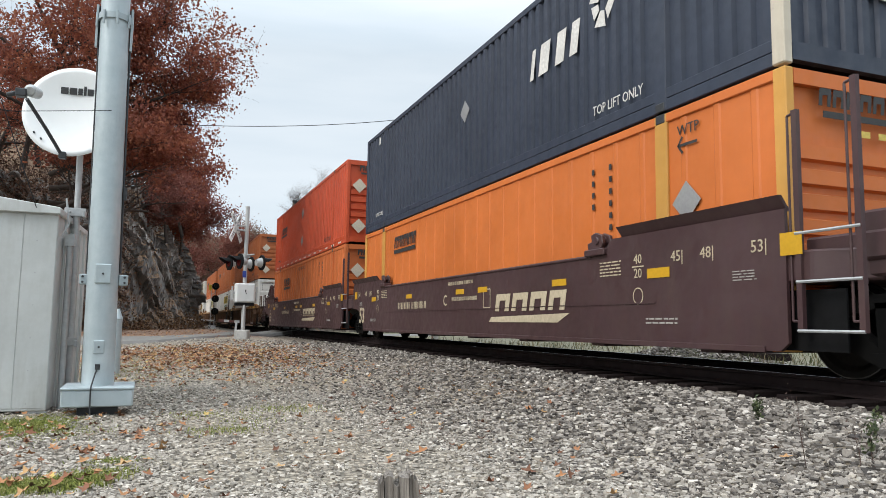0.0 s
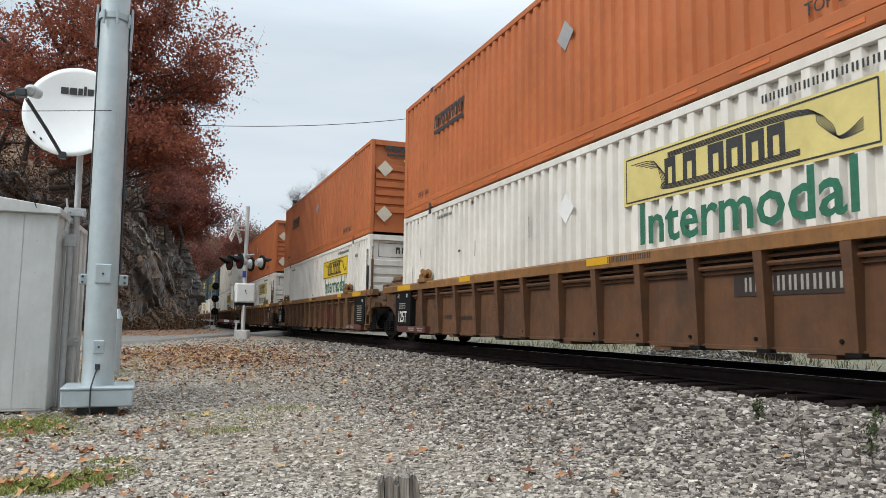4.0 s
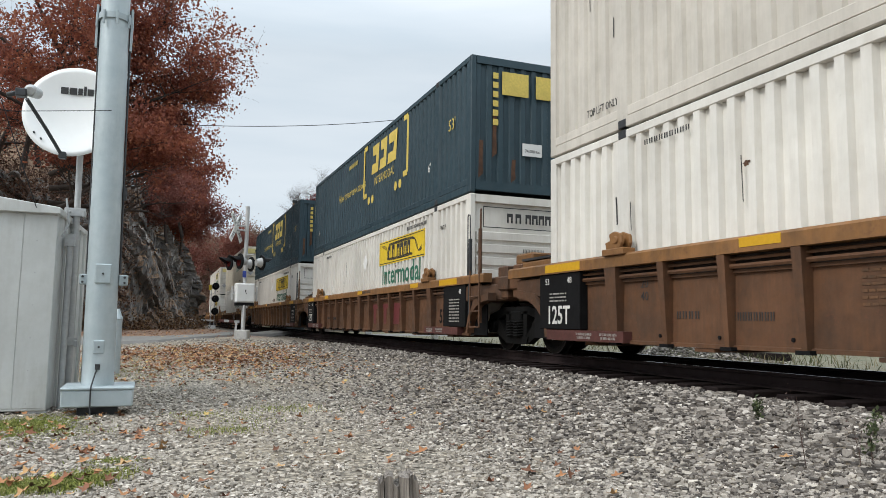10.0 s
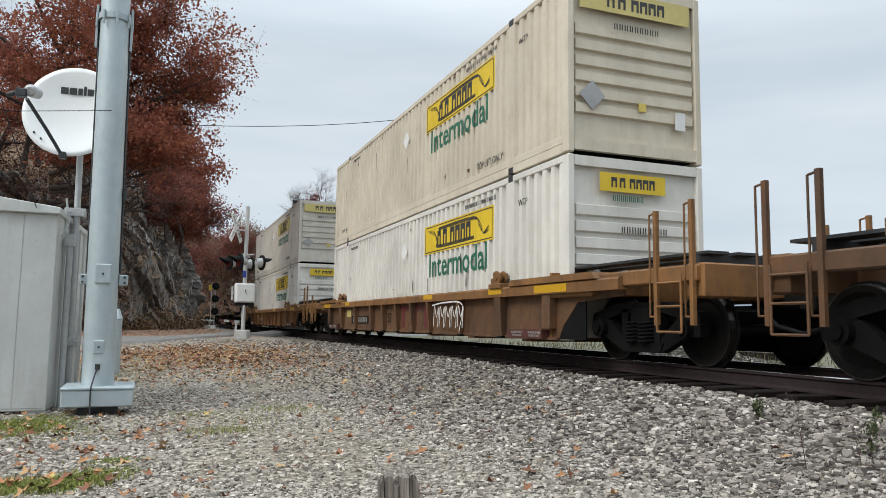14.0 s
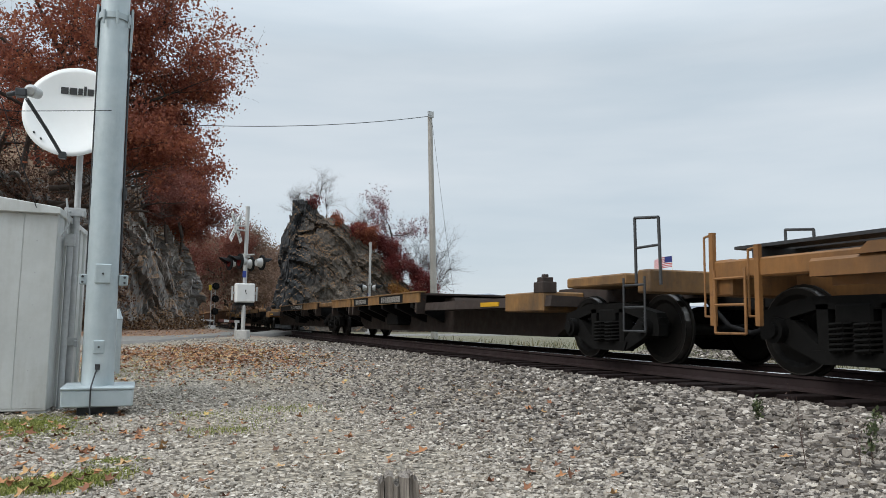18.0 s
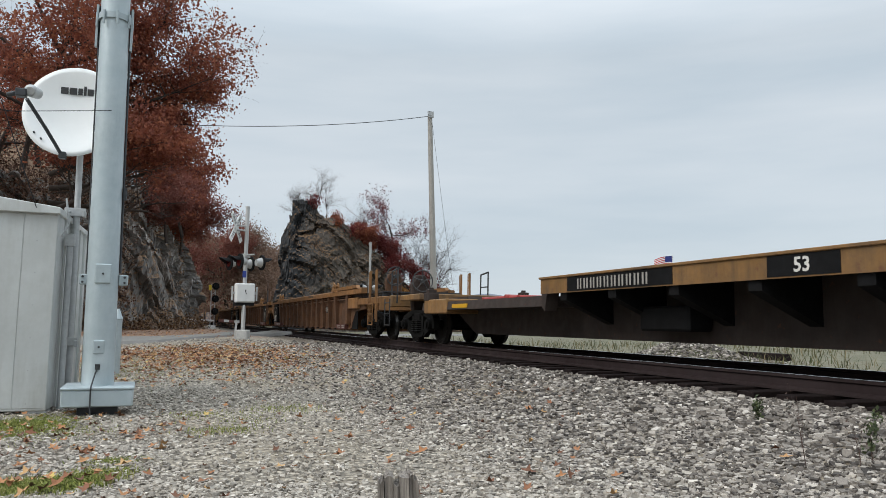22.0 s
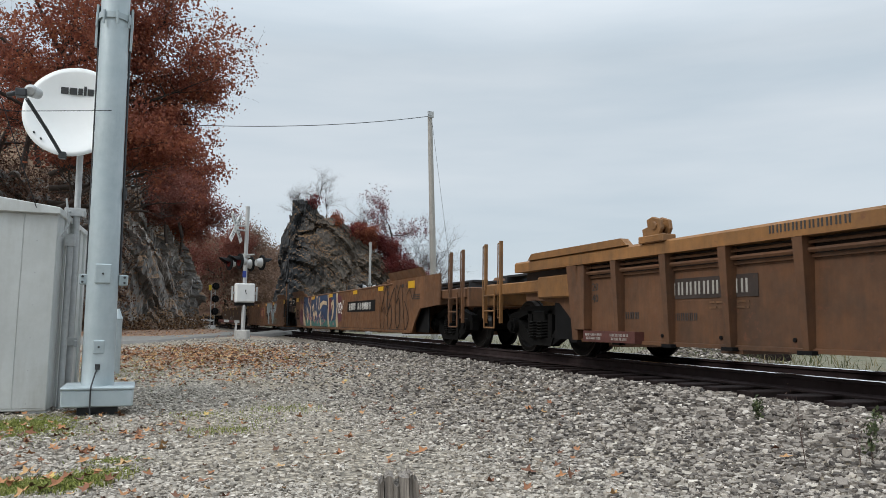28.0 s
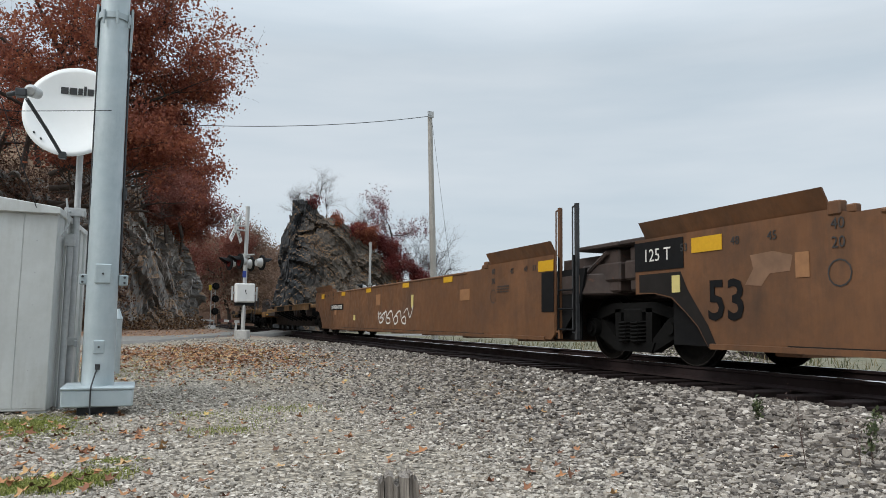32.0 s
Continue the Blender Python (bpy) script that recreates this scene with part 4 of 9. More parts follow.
    for y, sgn, art in ((lo, 1, art_lo), (hi, -1, art_hi)):
        if not art:
            coupler(car, y, sgn)
            for s in (-1, 1):
                bm = BM()
                x = s * 1.3
                bar_path(bm, [(x, y + sgn * 0.5, 1.0), (x, y + sgn * 0.53, 1.85), (x, y + sgn * 1.02, 1.9), (x, y + sgn * 1.0, 1.0)], 0.022)
                bar_path(bm, [(x, y + sgn * 0.52, 1.5), (x, y + sgn * 1.01, 1.5)], 0.018)
                part("grab_rail", bm, M["darkmetal"], car)
                step_ladder(car, s, y + sgn * 0.78, M["darkmetal"])
            bm = BM()
            box(bm, -1.4, 1.4, *sorted((y + sgn * 0.6, y + sgn * 0.85)), 0.9, 1.2)
            part("end_sill", bevelled(bm, 0.02), M["spinedeck"], car)
            if sgn < 0:
                brake_wheel(car, y - 1.7, 1.55, M["spine"])
    return car, lo, hi


CL, CW, CH = 16.15, 2.59, 2.896
FOLD = (0.40, 0.50, 0.90)          # where the folds of a corrugated wall lie in each repeat


def corrugated(bm, y0, y1, z0, z1, x, depth, pitch):
    """A folded sheet in the plane x, its folds upright; depth goes to +x."""
    n = max(1, round((y1 - y0) / pitch))
    p = (y1 - y0) / n
    ys = []
    for i in range(n):
        a = y0 + i * p
        ys += [(a, 0), (a + FOLD[0] * p, 0), (a + FOLD[1] * p, depth), (a + FOLD[2] * p, depth)]
    ys.append((y1, 0))
    lo = [bm.verts.new((x + d, y, z0)) for y, d in ys]
    hi = [bm.verts.new((x + d, y, z1)) for y, d in ys]
    for i in range(len(ys) - 1):
        bm.faces.new((lo[i], lo[i + 1], hi[i + 1], hi[i]))


def battened(bm, y0, y1, z0, z1, x, rise, pitch):
    """A flat sheet in the plane x with narrow upright battens, which rise outwards."""
    n = max(1, round((y1 - y0) / pitch))
    p = (y1 - y0) / n
    ys = [(y0, 0)]
    for i in range(n):
        m = y0 + (i + 0.5) * p
        ys += [(m - 0.06, 0), (m - 0.035, rise), (m + 0.035, rise), (m + 0.06, 0)]
    ys.append((y1, 0))
    lo = [bm.verts.new((x + d, y, z0)) for y, d in ys]
    hi = [bm.verts.new((x + d, y, z1)) for y, d in ys]
    for i in range(len(ys) - 1):
        bm.faces.new((lo[i], lo[i + 1], hi[i + 1], hi[i]))


def container(c, z, paint, label, pitch=0.278, post=None, depth=0.046, end_ribs=6):
    """A 53-foot container: folded side walls, rails, posts at its ends and at the lifting points, ribbed end walls."""
    post = post or paint
    box_ob = on_train(thing("container", label, "container", "containers on the train"), c, z)
    h, w = CL / 2, CW / 2
    for s in (-1, 1):
        bm = BM()
        for a, b in ((-h + 0.16, -6.22), (-5.98, 5.98), (6.22, h - 0.16)):
            if pitch > 0.4:
                battened(bm, a, b, 0.28, CH - 0.12, s * (w - 0.03), s * depth, pitch)
            else:
                corrugated(bm, a, b, 0.28, CH - 0.12, s * (w - 0.012), -s * depth, pitch)
        part("side_wall", bm, M[paint], box_ob)
        bm = BM()
        box(bm, *sorted((s * w, s * (w - 0.08))), -h + 0.16, h - 0.16, CH - 0.12, CH - 0.004)
        part("top_rail", bevelled(bm, 0.01), M[paint], box_ob)
        bm = BM()
        box(bm, *sorted((s * w, s * (w - 0.08))), -h + 0.16, h - 0.16, 0.0, 0.15)
        part("bottom_rail", bevelled(bm, 0.01), M[paint], box_ob)
        bm = BM()
        box(bm, *sorted((s * (w - 0.006), s * (w - 0.08))), -h + 0.16, h - 0.16, 0.156, 0.29)
        part("rail_ledge", bevelled(bm, 0.008), M[paint], box_ob)
        for y in (-6.1, 6.1):
            bm = BM()
            box(bm, *sorted((s * (w + 0.004), s * (w - 0.09))), y - 0.12, y + 0.12, 0.004, CH - 0.004)
            part("stacking_post", bevelled(bm, 0.012), M[post], box_ob)
            for zz in (0.0, CH - 0.12):
                bm = BM()
                box(bm, *sorted((s * (w + 0.012), s * (w - 0.1))), y - 0.09, y + 0.09, zz, zz + 0.12)
                part("corner_casting", bevelled(bm, 0.01), M["darkmetal"], box_ob)
        for y in (-h, h):
            bm = BM()
            e = 1 if y > 0 else -1
            box(bm, *sorted((s * (w + 0.002), s * (w - 0.12))), *sorted((y, y - e * 0.17)), 0.002, CH - 0.002)
            part("corner_post", bevelled(bm, 0.015), M["cream" if paint == "navy" and e < 0 else post], box_ob)
    for e in (-1, 1):
        bm = BM()
        if paint in ("teal", "navy"):           # upright folds
            corrugated(bm, -w + 0.12, w - 0.12, 0.2, CH - 0.15, 0.0, 0.04, 0.26)
            for v in bm.verts:
                v.co = (v.co.y, e * (h - 0.03 - v.co.x), v.co.z)
            part("end_wall", bm, M[paint], box_ob)
            ribs = 0
            bm = BM()
        else:
            ribs = end_ribs
        box(bm, -w + 0.12, w - 0.12, *sorted((e * (h - 0.085), e * (h - 0.10))), 0.1, CH - 0.1)
        wall = part("end_wall" if ribs else "end_lining", bm, M[paint], box_ob)
        for i in range(ribs):
            z0 = 0.75 + (CH - 0.85 - 0.75) * i / (end_ribs - 1)
            q = [(e * (h - 0.09), z0 - 0.11), (e * (h - 0.03), z0 - 0.085), (e * (h - 0.03), z0 + 0.065), (e * (h - 0.09), z0 + 0.085)]
            rib = BM()
            prism(rib, q, "x", -w + 0.16, w - 0.16)
            part("end_rib", rib, M[paint], wall)
        bm = BM()
        box(bm, -w + 0.12, w - 0.12, *sorted((e * (h - 0.005), e * (h - 0.1))), CH - 0.17, CH - 0.01)
        part("end_header", bm, M[paint], box_ob)
        bm = BM()
        box(bm, -w + 0.12, w - 0.12, *sorted((e * (h - 0.005), e * (h - 0.1))), 0.05, 0.24)
        part("end_sill", bm, M[paint], box_ob)
    bm = BM()
    box(bm, -w + 0.06, w - 0.06, -h + 0.05, h - 0.05, CH - 0.06, CH - 0.03)
    part("roof", bm, M[paint], box_ob)
    bm = BM()
    box(bm, -w + 0.06, w - 0.06, -h + 0.05, h - 0.05, 0.06, 0.12)
    part("floor", bm, M["black"], box_ob)
    return box_ob


Z_LOW, Z_HIGH = 0.248, 3.174
NEAR_X = -CW / 2 + 0.008


def flat_words(words, size, stretch=1.0, thick=0.0, lean=0.0):
    """The outlines of words as flat faces."""
    cu = bpy.data.curves.new("words", "FONT")
    cu.body, cu.size, cu.align_x, cu.align_y, cu.offset = words, size, "CENTER", "CENTER", thick
    cu.resolution_u = 2
    tmp = bpy.data.objects.new("words", cu)
    me = bpy.data.meshes.new_from_object(tmp)
    bpy.data.objects.remove(tmp)
    bm = BM()
    bm.from_mesh(me)
    bpy.data.meshes.remove(me)
    bmesh.ops.transform(bm, matrix=Matrix(((stretch, lean, 0, 0), (0, 1, 0, 0), (0, 0, 1, 0), (0, 0, 0, 1))), verts=bm.verts)
    return bm


WALL_X = -CW / 2 + 0.012          # the outer plane of a corrugated wall on the side of the yard
SHARED = {}


def wall_paint(name, ob, material, y0, z, layer, build, label="", key=None):
    """A painted shape on the crests of a wall; shapes with the same key share one mesh."""
    me = SHARED.get(key) if key else None
    if me is None:
        bm = BM()
        built = build(bm)
        bm = built if isinstance(built, bmesh.types.BMesh) else bm
        me = mesh_of(bm, name, material)
        if key:
            SHARED[key] = me
    return part(name, me, None, ob, label, face_at(SIDE, WALL_X - 0.0015 - 0.0015 * layer, y0, z))


def placard(ob, y, z, size=0.42, end=False, mat="placard"):
    bm = BM()
    prism(bm, [(-size * 0.7, 0), (0, -size * 0.7), (size * 0.7, 0), (0, size * 0.7)], "z", -0.004, 0.004)
    at = face_at(FRONT, y, -CL / 2 - 0.004, z) if end else face_at(SIDE, NEAR_X - 0.002, y, z)
    return part("placard_holder", bm, M[mat], ob, "diamond placard holder", at)


# -- the cars, in order of passing --
J = [4.3, 22.75, 44.09, 65.4, 85.0, 106.33, 127.7, 147.05, 168.65, 192.0, 215.55, 235.4, 253.85, 273.4, 294.7, 314.9, 334.7, 355.65, 374.75, 395.0, 414.5, 433.0]
CAR = {}
for i in (0, 1):
    CAR[i] = smooth_car(J[i], J[i + 1], True, i == 0, "bnsf", "dark brown smooth-sided well car under two containers", brake=0)
for i, (al, ah) in ((2, (0, 1)), (3, (1, 1)), (4, (1, 0)), (5, (0, 1)), (6, (1, 1)), (7, (1, 0))):
    CAR[i] = ribbed_car(J[i], J[i + 1], al, ah, "tan" if i in (3, 4, 7) else "brown", "yellow", "weathered tan ribbed well car under two containers", brake=(-1 if i in (2, 5) else 0))
for i in (8, 9):
    CAR[i] = ribbed_car(J[i], J[i + 1], 0, 0, "tan" if i == 8 else "ochre", "yellow", "low rusty ribbed single well car under two containers", z_mid=1.13)
for i, (al, ah) in ((10, (0, 1)), (11, (1, 1)), (12, (1, 0))):
    CAR[i] = spine_car(J[i], J[i + 1], al, ah, "empty grimy black spine car with yellow sill edges", -1 if i == 10 else 1, ((4.3, 10.2),) if i == 11 else ((4.5, 6.15), (7.3, 9.4)) if i == 10 else ((7.4, 9.8), (5.1, 5.95)))
for i, (al, ah) in ((13, (0, 1)), (14, (1, 1)), (15, (1, 0))):
    CAR[i] = ribbed_car(J[i], J[i + 1], al, ah, "brown", "yellow", "empty rusty brown ribbed container well car", brake=(-1 if i == 13 else 0), z_mid=1.52)
for i, (al, ah) in ((16, (0, 1)), (17, (1, 1)), (18, (1, 1))):
    CAR[i] = smooth_car(J[i], J[i + 1], al, ah, "rustbrown", "empty orange-brown smooth well car with spray-painted sides", 1.50, 1.56, True)
for i, (al, ah) in ((19, (1, 0)), (20, (0, 1))):
    CAR[i] = spine_car(J[i], J[i + 1], al, ah, "empty grimy black spine car with yellow sill edges")

CENTRE = [13.5, 32.25, 55.73, 75.18, 94.75, 118.0, 137.42, 157.2, 180.2, 203.87]
KINDS = {"orange": "bright orange container with yellow corner posts", "navy": "dark navy blue container with white lettering", "fadedorange": "faded orange smooth-panelled container", "redorange": "red-orange corrugated container with white reflectors",
         "white": "white corrugated container with green lettering", "dullorange": "dull orange corrugated container with dark lettering", "greywhite": "aged greyish white corrugated container", "teal": "dark teal corrugated container with yellow lettering", "cream": "rust-stained cream corrugated container"}
LOADS = [("orange", "navy"), ("fadedorange", "redorange"), ("white", "dullorange"), ("white", "dullorange"), ("white", "dullorange"),
         ("white", "greywhite"), ("white", "teal"), ("white", "teal"), ("white", "cream"), ("white", "greywhite")]
BOX = {}
for i, (low, high) in enumerate(LOADS):
    wide = 0.61 if low in ("orange", "fadedorange") else 0.278
    BOX[i, 0] = container(CENTRE[i], Z_LOW, low, KINDS[low] + " on a well car", wide, post="post" if low == "orange" else None, depth=(0.012 if low == "orange" else 0.026) if wide > 0.4 else 0.07)
    BOX[i, 1] = container(CENTRE[i], Z_HIGH, high, KINDS[high] + ", stacked on another", 0.278)


# -- writing and markings on the train --
def ribbon(bm, pts, w, z=0.0015):
    """A flat painted stroke along points in the xy plane."""
    pts = [Vector((p[0], p[1], 0)) for p in pts]
    n = len(pts)
    rows = []
    for i in range(n):
        d = (pts[min(i + 1, n - 1)] - pts[max(i - 1, 0)])
        d = d.normalized() if d.length > 1e-6 else Vector((1, 0, 0))
        s = Vector((-d.y, d.x, 0)) * (w / 2)
        rows.append((bm.verts.new(pts[i] + s + Vector((0, 0, z))), bm.verts.new(pts[i] - s + Vector((0, 0, z)))))
    for a, b in zip(rows[:-1], rows[1:]):
        bm.faces.new((a[0], b[0], b[1], a[1]))


def poly(bm, pts):
    bm.faces.new([bm.verts.new((x, y, 0)) for x, y in pts])


def curve_pts(ctrl, n=8):
    """A smooth line through the control points."""
    out = []
    c = [Vector((x, y, 0)) for x, y in ctrl]
    for i in range(len(c) - 1):
        p0, p1, p2, p3 = c[max(i - 1, 0)], c[i], c[i + 1], c[min(i + 2, len(c) - 1)]
        for k in range(n):
            t = k / n
            out.append(0.5 * ((2 * p1) + (p2 - p0) * t + (2 * p0 - 5 * p1 + 4 * p2 - p3) * t * t + (3 * p1 - p0 - 3 * p2 + p3) * t ** 3))
    out.append(c[-1])
    return [(p.x, p.y) for p in out]


def frame_strokes(bm, w, h, r):
    ribbon(bm, [(-w / 2, -h / 2), (w / 2, -h / 2)], r)
    ribbon(bm, [(-w / 2, h / 2), (w / 2, h / 2)], r)
    ribbon(bm, [(-w / 2, -h / 2), (-w / 2, h / 2)], r)
    ribbon(bm, [(w / 2, -h / 2), (w / 2, h / 2)], r)


def word_bars(ob, at, w, h, widths, mat, tilt=0.0):
    """A brand word as a row of plain blocks of its letters' widths."""
    total = sum(abs(k) for k in widths)
    x = -w / 2
    for k in widths:
        step = w * abs(k) / total
        if k > 0:
            bm = BM()
            e = step * 0.42
            prism(bm, [(-e, -h / 2), (-e * 0.42, -h / 2), (-e * 0.42 + tilt * h * 0.6, h * 0.12), (e * 0.42 + tilt * h * 0.6, h * 0.12), (e * 0.42, -h / 2), (e, -h / 2), (e + tilt * h, h / 2), (-e + tilt * h, h / 2)], "z", -0.0015, 0.0015)
            part("logo_block", bm, M[mat], ob, "", at @ Matrix.Translation((x + step / 2, 0, 0)))
        x += step


def hauler_marks(ob, panel="sign", green="inkgreen", seed=0):
    """The yellow name panel and the green word below it on a white container."""
    y, x = -3.44, NEAR_X - 0.002
    upper = ob.location.z > 2
    sheet = [(-1.925, -0.33), (1.925, -0.33), (1.925, 0.33), (-1.925, 0.33)]
    wall_paint("name_panel", ob, M[panel], y, 2.16, 0, lambda bm: poly(bm, sheet), "yellow name panel", ("panel", panel, upper))
    wall_paint("panel_outline", ob, M["ink"], y, 2.16, 1, lambda bm: frame_strokes(bm, 3.72, 0.58, 0.02), "", ("outline", upper))
    # a banner that curls at both ends, drawn in close lines
    for k in range(5):
        o = 0.03 + k * 0.028
        low = curve_pts([(-1.75 + 0.1 * k, 0.24 - o), (-1.3 + o, 0.2 - o), (-1.15 + o, -0.1), (-0.95, -0.24 + o * 0.5), (1.0, -0.24 + o * 0.5)], 5)
        top = curve_pts([(-1.0, 0.24 - o * 0.5), (0.95, 0.24 - o * 0.5), (1.2 + o, 0.02), (1.45, -0.14 - 0.2 * o), (1.7, 0.0 - o)], 5)
        wall_paint("panel_line", ob, M["ink"], y, 2.16, 1, lambda bm: (ribbon(bm, low, 0.011), ribbon(bm, top, 0.011)), "", ("line", k, upper))
    at = -1.08
    for k, w in enumerate((0.24, -0.1, 0.27, -0.16, 0.29, 0.29, 0.30, 0.27)):
        if w > 0:
            e, h = w * 0.43, 0.17
            cx = at + w / 2
            block = [(cx - e, -h), (cx - e * 0.35, -h), (cx - e * 0.35, h * 0.3), (cx + e * 0.35, h * 0.3), (cx + e * 0.35, -h), (cx + e, -h), (cx + e, h), (cx - e, h)]
            wall_paint("logo_block", ob, M["ink"], y, 2.15, 2, lambda bm: poly(bm, block), "", ("block", k, upper))
        at += abs(w)
    wall_paint("word", ob, M[green], y - 0.02, 1.52, 0, lambda bm: flat_words("Intermodal", 0.74, 1.0, 0.012), "", ("word", upper))
    rnd = random.Random(seed)
    bars("stencil", 1.5, 0.085, 14, M["ink"], ob, face_at(SIDE, x, -4.7, 2.62), 0.4)
    bars("stencil", 0.9, 0.07, 9, M["ink"], ob, face_at(SIDE, x, 5.2, 2.62), 0.4)
    lettering("stencil_word", "WTP", 0.16, M["ink"], ob, face_at(SIDE, x, -6.55, 2.35))
    placard(ob, 0.0, 2.03, 0.34, mat="whitepaint")
    for _ in range(5):
        yy = rnd.uniform(-7.4, 7.4)
        bm = BM()
        ribbon(bm, [(0, 0), (rnd.uniform(-0.02, 0.02), rnd.uniform(0.2, 0.6))], rnd.uniform(0.012, 0.03))
        part("scratch", bm, M["ink"], ob, "", face_at(SIDE, x, yy, rnd.uniform(0.9, 2.0)))


def end_marks(ob, kind):
    """Marks on the end wall that looks down the track."""
    y = -CL / 2 - 0.004
    if kind == "white_panel":
        bm = BM()
        frame_strokes(bm, 2.0, 0.42, 0.018)
        part("panel_outline", bm, M["ink"], ob, "", face_at(FRONT, 0, y, 2.42))
        word_bars(ob, face_at(FRONT, 0.05, y, 2.42), 1.05, 0.20, [1, -0.25, 1, -0.5, 1, 1, 1, 1], "ink")
        bars("stencil", 0.5, 0.08, 7, M["ink"], ob, face_at(FRONT, 0.15, y, 1.75), 0.35)
        lettering("stencil_word", "53", 0.14, M["ink"], ob, face_at(FRONT, 0.15, y, 1.2))
    elif kind == "yellow_panel":
        p = plate("name_panel", 1.25, 0.30, M["sign"], ob, face_at(FRONT, -0.1, y, 2.5), "small yellow name panel")
        word_bars(p, pose(0, 0, 0.005), 0.85, 0.16, [1, -0.25, 1, -0.5, 1, 1, 1, 1], "ink")
        bars("stencil", 0.9, 0.10, 9, M["ink"], ob, face_at(FRONT, 0.1, y, 1.75), 0.35)
        bars("word_bars", 0.6, 0.1, 8, M["inkgreen"], ob, face_at(FRONT, -0.2, y, 2.25), 0.3)
    elif kind == "wide_yellow":
        p = plate("name_panel", 2.15, 0.36, M["signfaded"], ob, face_at(FRONT, 0, y, 2.55), "wide faded yellow name panel")
        word_bars(p, pose(0, 0, 0.005), 1.15, 0.20, [1, -0.25, 1, -0.5, 1, 1, 1, 1], "ink")
        bars("stencil", 0.9, 0.10, 9, M["ink"], ob, face_at(FRONT, 0.0, y, 2.15), 0.35)
    elif kind == "orange":
        word_bars(ob, face_at(FRONT, 0, y, 2.62), 1.75, 0.19, [1] * 9, "ink", 0.12)
        plate("underline", 1.7, 0.07, M["ink"], ob, face_at(FRONT, 0.05, y, 2.44))
        for x, z in () if ob == BOX[0, 0] else ((-0.85, 2.0), (-0.85, 0.6)):
            placard(ob, x, z, 0.36, True, "paleplacard")
        for x, w in ((-0.1, 0.22), (0.92, 0.2)):
            p = plate("document_holder", w, 0.36, M["whitepaint"], ob, face_at(FRONT, x, y - 0.004, 0.55), "white document holder")
        for x in (-0.2, 0.05, 0.3):
            plate("label_mark", 0.12, 0.07, M["inkyellow"], ob, face_at(FRONT, x, y, 2.28))
    elif kind == "dark":
        plate("label_mark", 0.42, 0.30, M["inkwhite"], ob, face_at(FRONT, 0.2, y, 1.05))
        lettering("stencil_word", "53", 0.3, M["inkwhite"], ob, face_at(FRONT, 0.6, y, 2.3))
    elif kind == "teal":
        for x, w in ((-0.28, 0.62), (0.42, 0.42)):
            plate("name_patch", w, 0.50, M["inkyellow"], ob, face_at(FRONT, x, y, 2.36), "yellow block of a painted-over name")
        for k in range(6):
            plate("code_bar", 0.12, 0.13, M["inkyellow"], ob, face_at(FRONT, -0.74, y, 2.5 - 0.2 * k))
        plate("load_label", 0.46, 0.27, M["whitepaint"], ob, face_at(FRONT, 0.12, y - 0.003, 0.98), "white load label")
        lettering("stencil_word", "74,000 lbs", 0.10, M["ink"], ob, face_at(FRONT, 0.12, y - 0.008, 0.95), 0.85)
        for x, z, hh in ((-0.74, 1.25, 1.0), (0.78, 1.5, 1.9), (0.98, 1.2, 1.5), (-1.05, 0.7, 0.8), (-0.3, 0.5, 0.5)):
            bm = BM()
            poly_pts = [(-0.06, -hh / 2), (0.05, -hh / 2 + 0.1), (0.035, 0), (0.05, hh / 2), (-0.04, hh / 2), (-0.05, 0.1)]
            bm.faces.new([bm.verts.new((px, pz, 0)) for px, pz in poly_pts])
            part("rust_streak", bm, M["ruststain"], ob, "rust running down the end wall", face_at(FRONT, x, y + 0.033, z))
    if kind not in ("dark", "orange", "teal"):
        placard(ob, -0.85, 0.95, 0.34, True)
        plate("label_mark", 0.14, 0.14, M["inkyellow"], ob, face_at(FRONT, 0.1, y, 0.85))
        plate("document_holder", 0.2, 0.3, M["whitepaint"], ob, face_at(FRONT, 0.85, y - 0.004, 0.7))


def carrier_word(ob, y, z, w, h, mat="ink", line=True):
    word_bars(ob, face_at(SIDE, NEAR_X - 0.002, y, z), w, h, [1] * 9, mat, 0.15)
    if line:
        plate("underline", w * 0.98, h * 0.32, M[mat], ob, face_at(SIDE, NEAR_X - 0.002, y, z - h * 0.82))


def top_lift(ob, mat, y=-5.15, z=0.42):
    lettering("stencil_word", "TOP LIFT ONLY", 0.20, M[mat], ob, face_at(SIDE, NEAR_X - 0.002, y, z), 0.85)
    lettering("stencil_word", "TOP LIFT ONLY", 0.16, M[mat], ob, face_at(SIDE, NEAR_X - 0.002, 6.6, z), 0.7)


def reflector_row(ob, mat):
    for k in range(14):
        plate("reflector", 0.42, 0.05, M[mat], ob, face_at(SIDE, -CW / 2 - 0.003, -7.2 + k * 1.1, 0.085))


